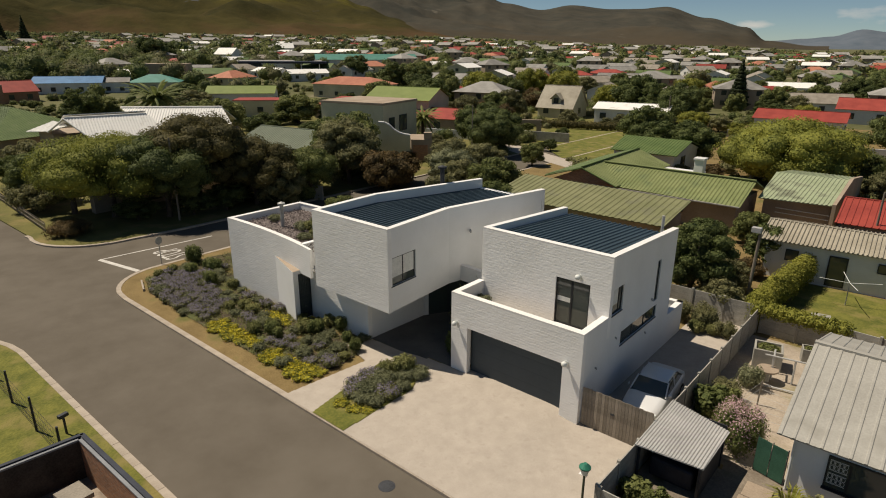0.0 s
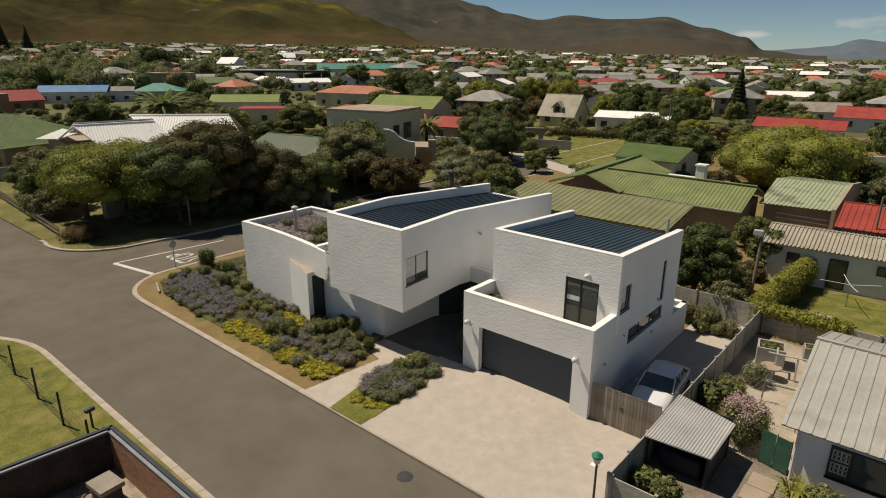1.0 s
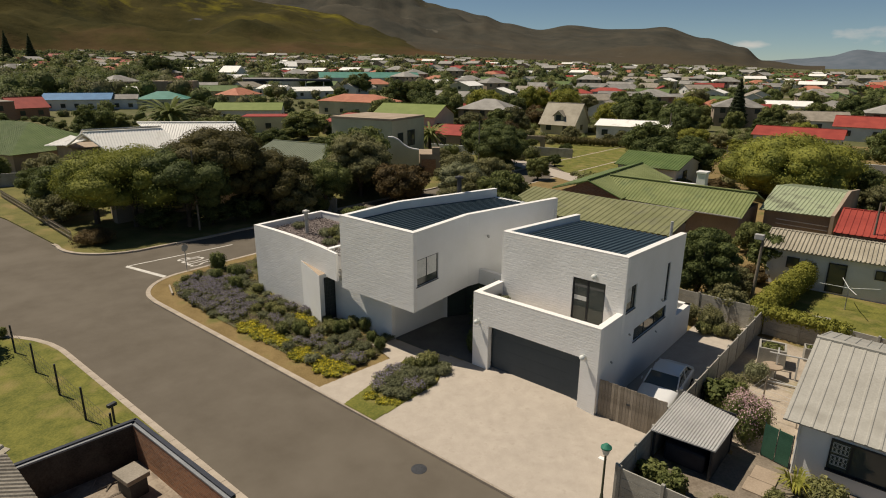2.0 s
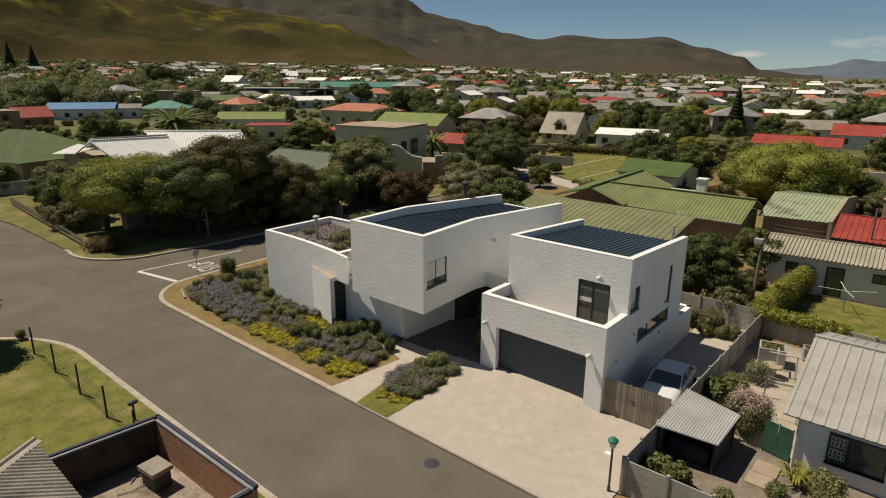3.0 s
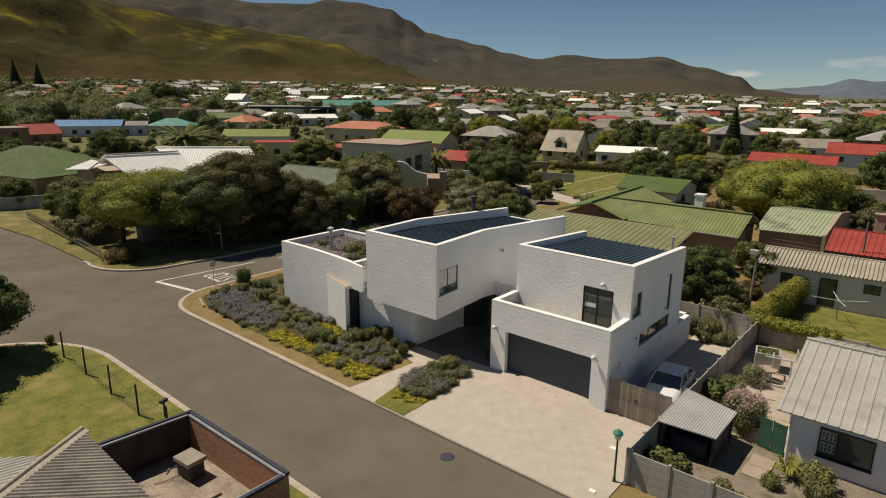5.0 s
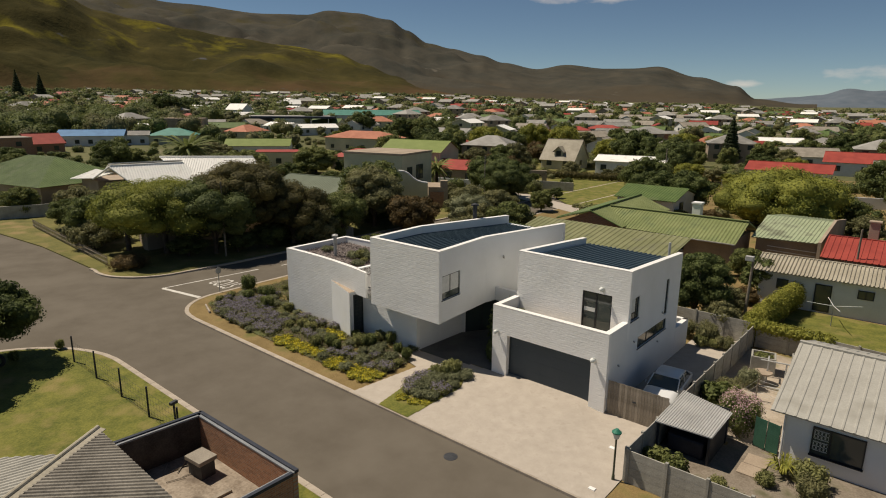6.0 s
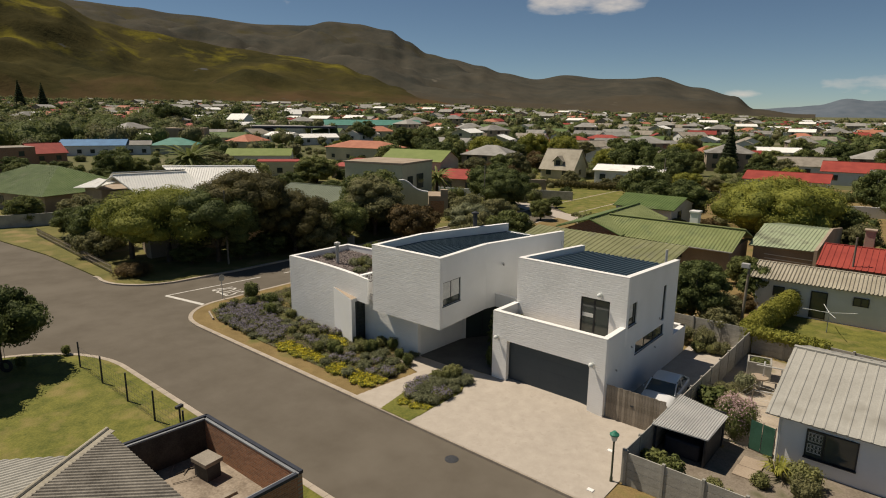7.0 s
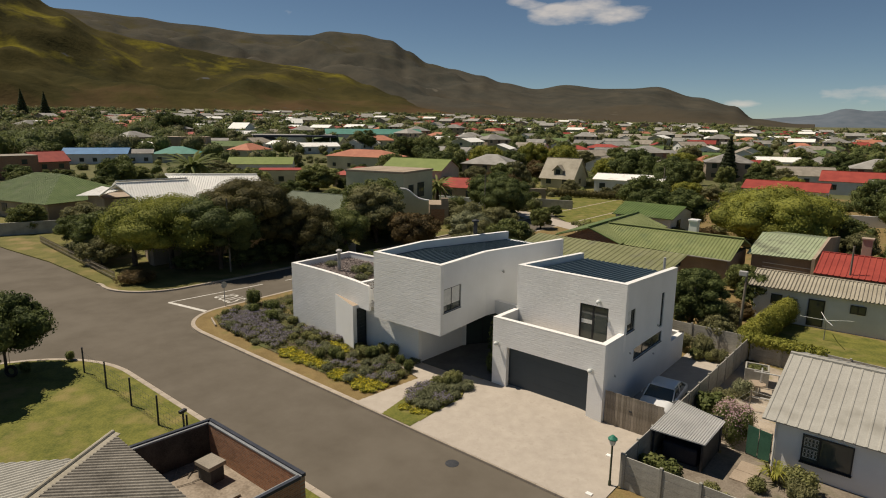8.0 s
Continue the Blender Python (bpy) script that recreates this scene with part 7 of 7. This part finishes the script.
bench = thing("garden_table", "small weathered white table on the lawn", "table", (5.9, 18.4, LOT_Z), 10)
bm = bmesh.new()
box(bm, -0.5, -0.28, 0.5, 0.5, 0.28, 0.56, 0.01)
part("tabletop", bm, M["concrete"], bench)
for x in (-0.42, 0.42):
    for y in (-0.22, 0.22):
        bm = bmesh.new()
        box(bm, x - 0.03, y - 0.03, 0, x + 0.03, y + 0.03, 0.5)
        part("leg", bm, M["concrete"], bench)

hedge = thing("hedge", "long clipped yellow-green hedge beside the lawn", "hedge", (0, 0, LOT_Z))
rng = np.random.default_rng(14)
blobs = [(3.0 + 0.07 * (y - 15) + 0.25 * (rng.random() - 0.5), y, 1.05 + 0.2 * rng.random(), 0.68, 0.6, 1.0) for y in np.arange(15.3, 28.5, 0.55)] + [(x, 14.95 - 0.05 * (x - 3), 1.45, 0.45, 0.5, 0.45) for x in np.arange(3.4, 7.5, 0.5)]
v, f = leaf_quads(rng, blobs, 22000, 0.14, 0.5)
hedge_leaves = part("foliage", raw_mesh("foliage", v, f, M["leaf_lime"]), None, hedge)
part("inner_foliage", core_mesh(rng, blobs, 0.86), M["leaf_lime"], hedge_leaves)
tree("dark leafy tree behind the garage", M["leaf_dark"], 5.0, 2.5, 0.5, 14000, 0.17, 51, 10, (-1.4, 17.6, LOT_Z))
tree("olive green bush tree behind the yard", M["leaf_olive"], 2.2, 1.25, 0.3, 2600, 0.18, 52, 8, (0.9, 16.0, LOT_Z))
tree("small tree beside the garden fence", M["leaf_mid"], 3.4, 1.4, 0.4, 1600, 0.26, 53, 8, (1.0, 26.2, LOT_Z))


def pole(label, x, y, h, lean, arm=False, r=0.1):
    th = thing("utility_pole", label, "pole", (x, y, LOT_Z), 0, "utility poles")
    bm = bmesh.new()
    tube(bm, (0, 0, -0.2), (lean, 0, h), r, r * 0.75, 10)
    part("post", bm, M["wood"], th)
    if arm:
        bm = bmesh.new()
        box(bm, lean - 0.5, -0.15, h - 0.1, lean + 0.05, 0.15, h + 0.25, 0.04)
        part("lamp_head", bm, M["tin"], th, "grey street light box")
    return th


pole("leaning timber pole with a grey street light box", 1.95, 17.9, 5.0, 0.12, True, 0.11)
pole("tall thin timber pole among dark trees", -43.5, 4.6, 7.6, 0.0)
pole("tall thin timber pole beside a garden", -44.5, 50, 7.5, 0.0)
pole("tall thin timber pole in a street", -30, 88, 7.5, 0.0)
pole("timber pole behind a red-roofed house", 6.6, 33.5, 5.4, 0.0)

sign = thing("road_sign", "back of a small road sign on a grey pole", "sign", (-33.0, -2.1, LOT_Z), 100)
bm = bmesh.new()
tube(bm, (0, 0, -0.1), (0, 0, 2.1), 0.035, n=8)
part("post", bm, M["tin"], sign)
bm = bmesh.new()
tube(bm, (0, -0.03, 1.85), (0, -0.045, 1.85), 0.3, n=8)
part("plate", bm, M["tin"], sign)
edging = thing("brick_edging", "low pale brick edging round the bed corner", "edging", (-30.6, -4.7, LOT_Z), -20)
for k in range(8):
    bm = bmesh.new()
    box(bm, k * 0.24, 0, 0, k * 0.24 + 0.22, 0.11, 0.16, 0.01)
    part("brick", bm, M["kerb"], edging)
cover = tagged(part("manhole_cover", bmesh.new(), None), "round dark iron manhole cover in the asphalt", "manhole cover")
bm = bmesh.new()
tube(bm, (-3.6, -7.73, ROAD_Z - 0.02), (-3.6, -7.73, ROAD_Z + 0.008), 0.32, n=20)
bm.to_mesh(cover.data)
bm.free()
cover.data.materials.append(M["dark_metal"])
for x, y in ((1.7, -2.6), (2.35, -5.9)):
    bm = bmesh.new()
    box(bm, x - 0.14, y - 0.1, drive_z(x, y) - 0.02, x + 0.14, y + 0.1, drive_z(x, y) + 0.04, 0.01)
    tagged(part("meter_cover", bm, M["coping"]), "small white meter cover in the driveway", "cover")

# ---- trees at the corner across the side road ----
tree("broad umbrella-shaped gold-green tree", M["leaf_gold"], 6.9, 6.0, 2.3, 52000, 0.17, 61, 20, (-49.2, 1.2, LOT_Z), flat=0.9, limbs=8, trunk=0.32, up=0.8, shrink=0.85)
tree("light green spreading tree with a bare forked trunk", M["leaf_gold"], 5.6, 3.0, 2.6, 17000, 0.17, 62, 11, (-53.2, -0.9, LOT_Z), limbs=6, trunk=0.3, up=0.7, shrink=0.85)
tree("tall brownish dark tree with bare lower limbs", M["leaf_bronze"], 9.0, 4.7, 2.2, 34000, 0.17, 63, 15, (-46.2, 8.2, LOT_Z), limbs=7, trunk=0.28)
tree("tall dark green tree with a dense crown", M["leaf_dark"], 7.6, 4.4, 1.6, 26000, 0.17, 64, 12, (-45.4, 4.6, LOT_Z), limbs=6, trunk=0.28)
tree("dark rusty-green tree at the side road", M["leaf_bronze"], 6.4, 4.0, 1.2, 24000, 0.17, 65, 12, (-43.4, 12.8, LOT_Z), limbs=6)
tree("grey-green weeping tree at the side road", M["leaf_mid"], 5.2, 2.8, 1.4, 14000, 0.18, 66, 10, (-41.2, 18.0, LOT_Z), limbs=5)
tree("tall green tree with open crown", M["leaf_olive"], 7.6, 3.5, 1.2, 16000, 0.2, 67, 11, (-43.8, 25.5, LOT_Z), limbs=6)
tree("rust-brown leafy shrub tree", M["leaf_rust"], 4.6, 2.6, 0.3, 8000, 0.2, 68, 10, (-38.0, 25.8, LOT_Z))
tree("dark bushy tree beside the picket fence", M["leaf_dark"], 5.2, 3.0, 0.4, 13000, 0.2, 69, 10, (-59.6, -1.6, LOT_Z))
tree("grey-green bush beside the picket fence", M["leaf_olive"], 3.0, 2.2, 0.2, 7500, 0.19, 70, 9, (-56.6, -2.9, LOT_Z))
tree("grey willow-like tree behind the white house", M["leaf_grey"], 4.4, 2.8, 0.6, 10000, 0.17, 71, 11, (-33.0, 31.5, LOT_Z))
tree("dense dark garden tree by the street", M["leaf_dark"], 6.6, 4.2, 0.8, 17000, 0.22, 72, 13, (-43.5, 54.0, LOT_Z))
for k, (x, y) in enumerate(((-46.5, 2.2), (-44.4, 6.5), (-43.6, 9.5), (-45.5, 12.5), (-43.0, 15.5))):
    copy_thing(TREES["round"], pose(x, y, LOT_Z, 0, 0, 61 * k) @ Matrix.Diagonal((0.55, 0.55, 0.34 + 0.05 * (k % 3), 1)))
shrub("red_hedge", "low reddish-brown rounded hedge by the kerb", M["leaf_rust"], 1.2, 1.9, 5000, 0.13, 73, (-46.2, -3.8, LOT_Z))
for k, (x, y) in enumerate(((-30.5, 13), (-27, 15), (-23, 14), (-19.5, 15.5), (-16.5, 14), (-13.5, 15), (-26.0, 19), (-21.0, 18.5))):
    copy_thing(TREES["olive" if k % 2 else "mid"], pose(x, y, LOT_Z, 0, 0, 47 * k) @ Matrix.Diagonal((0.5, 0.5, 0.5 + 0.05 * (k % 3), 1)))
bm = bmesh.new()
slab(bm, [(-32.8, 9), (-14, 8), (-10, 24), (-32.9, 26)], LOT_Z, LOT_Z + 0.012)
structure("garden_lawn", bm, M["grass"], "green garden lawn behind the white house", "lawn")
bm = bmesh.new()
slab(bm, [(-34, 58), (-50, 74), (-56, 100), (-30, 96), (-24, 60)], LOT_Z, LOT_Z + 0.012)
structure("garden_lawn", bm, M["grass"], "green lawn with a clipped bush", "lawn")
bm = bmesh.new()
slab(bm, [(-56, 64), (-28, 51), (-27, 54.5), (-54, 68)], LOT_Z + 0.013, LOT_Z + 0.02)
structure("far_drive", bm, M["paving"], "pinkish paved drive between lawns", "driveway")
hedge_rng = np.random.default_rng(45)
far_hedge = thing("hedge", "long clipped brownish hedge behind the far lawn", "hedge", (0, 0, LOT_Z))
blobs = [(-57.5 + 17.5 * k / 24, 86.4 + 5.8 * k / 24, 0.75 + 0.1 * hedge_rng.random(), 0.75, 0.6, 0.85) for k in range(25)]
v, f = leaf_quads(hedge_rng, blobs, 6000, 0.2, 0.5)
far_leaves = part("foliage", raw_mesh("foliage", v, f, M["leaf_bronze"]), None, far_hedge)
part("inner_foliage", core_mesh(hedge_rng, blobs, 0.88), M["leaf_bronze"], far_leaves)
for x, y, k in ((-40.0, 62.2, 0.22), (-38.6, 62.6, 0.3), (-43.6, 74.1, 0.3), (-45.5, 79.0, 0.26)):
    copy_thing(TREES["round"], pose(x, y, LOT_Z, 0, 0, 40 * x) @ Matrix.Diagonal((k, k, k, 1)))
portal = thing("garden_portal", "plastered garden portal with an arched opening", "portal", (-51.4, 76.0, LOT_Z), 32)
bm = bmesh.new()
for x0, x1 in ((-2.4, -1.5), (1.5, 2.4)):
    box(bm, x0, -0.3, -0.2, x1, 0.3, 2.2)
part("pier", bm, M["tan_wall"], portal)
bm = bmesh.new()
q = []
for k in range(9):
    a = math.pi * k / 8
    q.append([bm.verts.new(p) for p in ((-1.5 * math.cos(a), -0.3, 1.4 + 0.8 * math.sin(a)), (-1.5 * math.cos(a) * 1.6, -0.3, 2.75), (-1.5 * math.cos(a) * 1.6, 0.3, 2.75), (-1.5 * math.cos(a), 0.3, 1.4 + 0.8 * math.sin(a)))])
for a, b in zip(q, q[1:]):
    for i in range(4):
        bm.faces.new((a[i], b[i], b[(i + 1) % 4], a[(i + 1) % 4]))
bm.faces.new(q[0])
bm.faces.new(q[-1][::-1])
bmesh.ops.recalc_face_normals(bm, faces=bm.faces)
part("arch", bm, M["tan_wall"], portal)
wall_rng = np.random.default_rng(77)
for k in range(26):
    az, r = radians(2 + 66 * wall_rng.random()), 58 + 75 * wall_rng.random()
    x, y = HUB.x - r * math.sin(az), HUB.y + r * math.cos(az)
    if -46 < x < -30 or any((x - a) ** 2 + (y - b) ** 2 < 100 for a, b, c in KEEP_CLEAR):
        continue
    bm = bmesh.new()
    box(bm, -5 - 3 * wall_rng.random(), -0.1, -0.4, 5 + 3 * wall_rng.random(), 0.1, 1.3 + 0.5 * wall_rng.random(), 0.02)
    ob = tagged(part("garden_wall", bm, M[("concrete", "cream_wall", "grey_white", "tan_wall")[k % 4]]), "plain low garden wall between house plots", "wall", "garden walls")
    ob.matrix_basis = pose(x, y, town_z(x, y) + 0.15, 0, 0, 14 + 90 * (k % 2))
picket = thing("picket_fence", "dark weathered picket fence along the verge", "fence", (-48.2, -4.9, LOT_Z), 177)
bm = bmesh.new()
box(bm, -0.04, -0.012, 0.05, 0.04, 0.012, 0.95, 0.006)
pick = mesh_of("picket", bm)
pick.materials.append(M["wood"])
for k in range(110):
    part("picket", pick, None, picket).matrix_basis = pose(k * 0.24, 0, 0.02 * ((k * 5) % 3))
for z in (0.3, 0.72):
    bm = bmesh.new()
    box(bm, 0, 0.013, z, 26.3, 0.05, z + 0.07)
    part("rail", bm, M["wood"], picket)

bm = bmesh.new()
box(bm, -0.1, 0, 0, 0.1, 8.0, 1.7)
wall_low = tagged(part("garden_wall", bm, M["concrete"]), "low grey garden wall before the green-roofed bungalow", "wall")
wall_low.matrix_basis = pose(-83.5, -6.3, LOT_Z, 0, 0, -20)

# ---- across the street: lawn, wire fence, brick court and roof ----
wire_fence = thing("wire_fence", "thin wire fence on dark posts along the lawn", "fence", (0, 0, LOT_Z))
bm = bmesh.new()
tube(bm, (0, 0, -0.1), (0, 0, 1.65), 0.05, 0.045, 10)
fpost = mesh_of("post", bm)
fpost.materials.append(M["dark_metal"])
PX = [-26.85, -23.5, -20.15, -16.95, -13.85]
for x in PX:
    part("post", fpost, None, wire_fence).matrix_basis = pose(x, -15.05, 0, 0, 1.2, 0)
for z in (0.15, 0.45, 0.75, 1.05, 1.35):
    bm = bmesh.new()
    tube(bm, (PX[0], -15.05, z), (PX[-1], -15.05, z), 0.006, n=4)
    part("wire", bm, M["dark_metal"], wire_fence)
bm = bmesh.new()
for x in np.arange(PX[0], PX[-1], 0.32):
    tube(bm, (x, -15.05, 0.1), (x, -15.05, 1.4), 0.003, n=3)
part("wire_netting", bm, M["dark_metal"], wire_fence)["kind"] = "stuff"
mailbox = thing("mailbox", "small dark letter box on a post", "mailbox", (-15.8, -14.3, LOT_Z), 15)
bm = bmesh.new()
box(bm, -0.035, -0.035, 0, 0.035, 0.035, 0.8)
part("post", bm, M["dark_metal"], mailbox)
bm = bmesh.new()
box(bm, -0.1, -0.2, 0.8, 0.1, 0.2, 0.96, 0.03)
part("letter_box", bm, M["dark_metal"], mailbox)
tree("small dark round-crowned tree on the lawn", M["leaf_dark"], 4.9, 2.7, 1.5, 13000, 0.18, 81, 12, (-30.2, -18.2, LOT_Z), limbs=5, trunk=0.1)
# extra tree out of view, added to widen the shadow on the lawn
tree("unseen dark tree added to cast shade on the lawn", M["leaf_dark"], 5.4, 3.2, 1.2, 13000, 0.18, 82, 12, (-28.0, -21.6, LOT_Z), limbs=5, trunk=0.14)
spread(dark, [(-29.6, -14.9, LOT_Z, 0.6), (-29.5, -17.4, LOT_Z, 0.7)])
tyre = thing("tyre_swing", "black rubber tyre hanging under the tree", "tyre", (-29.2, -18.2, 0.35), 40)
bm = bmesh.new()
rings = []
for k in range(21):
    a = k / 20 * 2 * math.pi
    rings.append([((0.3 + 0.1 * math.cos(b)) * math.cos(a), 0.1 * math.sin(b), (0.3 + 0.1 * math.cos(b)) * math.sin(a)) for b in [j / 8 * 2 * math.pi for j in range(8)]])
loft(bm, rings)
part("tyre_ring", bm, M["tyre"], tyre)
bm = bmesh.new()
tube(bm, (0, 0, 0.35), (0, 0, 2.2), 0.015, n=5)
part("rope", bm, M["wood"], tyre)

CT = 1.62
M["ledge"] = material("grey_blue_ledge", (0.17, 0.18, 0.19), (0.26, 0.27, 0.28), 1.0, 0.6, 20, 0.05)
# dark copy for the court wall turned from the sun: its shade as colour
M["shaded_brick"] = material("shade_dark_plaster", (0.030, 0.025, 0.020), (0.09, 0.075, 0.062), 1.2, 0.9, 16, 0.3, 0.01)
court = thing("brick_court", "brick yard walls with dark blue metal capping", "wall")


def court_wall(p0, p1, mat="brown_wall"):
    a, b = Vector((*p0, 0)), Vector((*p1, 0))
    d = b - a
    bm = bmesh.new()
    box(bm, 0, 0, -0.25, d.length, 0.23, CT - 0.05)
    ob = part("brick_wall", bm, M[mat], court)
    ob.matrix_basis = pose(a.x, a.y, 0, 0, 0, math.degrees(math.atan2(d.y, d.x)))
    bm = bmesh.new()
    box(bm, -0.02, -0.04, CT - 0.045, d.length + 0.02, 0.12, CT + 0.09, 0.01)
    part("capping", bm, M["navy"], ob, "dark blue metal capping")
    bm = bmesh.new()
    box(bm, 0, 0.125, CT - 0.045, d.length, 0.245, CT + 0.03, 0.01)
    part("gutter", bm, M["ledge"], ob, "grey-blue metal ledge")


court_wall((-5.55, -14.45), (-12.4, -14.6))
court_wall((-12.42, -14.62), (-12.72, -18.6), "shaded_brick")
court_wall((-5.5, -21.0), (-5.5, -14.72))
bm = bmesh.new()
slab(bm, [(-12.5, -14.8), (-5.7, -14.7), (-5.7, -21), (-12.5, -21)], LOT_Z, 0.0)
structure("court_floor", bm, material("court_screed", (0.16, 0.125, 0.09), (0.36, 0.30, 0.235), 0.9, 0.9, 9, 0.4, 0.02, patch=(0.13, 0.10, 0.075), patch_at=0.58, patch_scale=1.1), "rough pale concrete floor of the brick yard", "floor")
braai = thing("work_box", "square tan box with a flat lid on a base", "box", (-10.45, -15.75, 0), 6)
bm = bmesh.new()
box(bm, -0.45, -0.32, 0, 0.45, 0.32, 0.68)
part("base", bm, M["dark_metal"], braai)
bm = bmesh.new()
box(bm, -0.52, -0.42, 0.68, 0.52, 0.42, 0.86, 0.015)
part("lid", bm, M["brown_roof"], braai, "flat weathered tan lid")
rng = np.random.default_rng(3)
for k in range(9):
    bm = bmesh.new()
    x, y, a = -11.6 + 0.9 * rng.random(), -17.2 + 1.3 * rng.random(), 3.1 * rng.random()
    l = 0.4 + 0.6 * rng.random()
    tube(bm, (x, y, 0.04), (x + l * math.cos(a), y + l * math.sin(a), 0.06), 0.02, n=5)
    tagged(part("stick", bm, M["wood"]), "loose stick on the concrete yard floor", "stick", group="loose sticks")
bm = bmesh.new()
box(bm, -8.6, -17.6, 0.0, -8.4, -15.6, 0.1)
tagged(part("plank", bm, M["wood"]), "old timber plank on the yard floor", "plank")
roof_house = thing("house", "house with a weathered grey corrugated roof and pale hip cap", "house")
TOP, CAP = Vector((-11.62, -19.0, 3.05)), Vector((-7.4, -27.4, 2.2))
bm = bmesh.new()
roof_face(bm, [TOP, (-0.8, -19.1, 2.86), CAP], 0.16, 0.13, 0.05, 0.05, way=(0.75, 0.66, 0.0))
part("roof", bm, material("old_grey_sheet", (0.125, 0.112, 0.092), (0.27, 0.245, 0.205), 1.1, 0.85, 14, 0.3, 0.01), roof_house, "weathered grey-brown corrugated roof plane")
bm = bmesh.new()
roof_face(bm, [TOP, CAP, (-19.5, -30.0, 0.4), (-17.5, -22.4, 0.75)][:3] + [TOP + Vector((-5.9, -3.3, -2.25))], 0.22, 0.16, 0.05, 0.05)
part("roof", bm, M["concrete"], roof_house, "pale grey corrugated roof plane")
for name, side, drop in (("hip_flashing", Vector((0.86, 0.43, 0)), -0.02), ("hip_flashing", Vector((-0.86, -0.43, 0)), -0.12)):
    bm = bmesh.new()
    a = [TOP + Vector((0, 0, 0.09)), TOP + side * 0.34 + Vector((0, 0, 0.07 + drop)), CAP + side * 0.34 + Vector((0, 0, 0.07 + drop)), CAP + Vector((0, 0, 0.09))]
    up_v, low_v = [bm.verts.new(p) for p in a], [bm.verts.new(p - Vector((0, 0, 0.03))) for p in a]
    bm.faces.new(up_v)
    bm.faces.new(low_v[::-1])
    for i in range(4):
        bm.faces.new((up_v[i], low_v[i], low_v[(i + 1) % 4], up_v[(i + 1) % 4]))
    bmesh.ops.recalc_face_normals(bm, faces=bm.faces)
    part(name, bm, M["beige_roof"], roof_house, "pale flat hip flashing")
bm = bmesh.new()
tube(bm, TOP + Vector((0, 0, 0.08)), CAP + Vector((0, 0, 0.08)), 0.09, 0.09, 10)
part("hip_cap", bm, M["beige_roof"], roof_house, "pale rounded hip cap")
bm = bmesh.new()
slab(bm, [(-11.3, -19.5), (-2.2, -19.5), (-7.6, -26.4), (-16.2, -24.5), (-15.8, -22.4)], -0.2, lambda x, y: 0.5 if x < -14 else 1.9)
part("wall", bm, M["brown_wall"], roof_house)

# ---- kerb stones, last ----
kerb_run("kerb", KERB_A, -1, lambda x, y: x < 6 and y < 6)
kerb_run("kerb", KERB_B, 1, lambda x, y: -33 < x < -4 and y > -17)
kerb_run("kerb", KERB_C[3:], 1, lambda x, y: x > -62 and y < 4)
kerb_run("kerb", KERB_D, -1, lambda x, y: False)
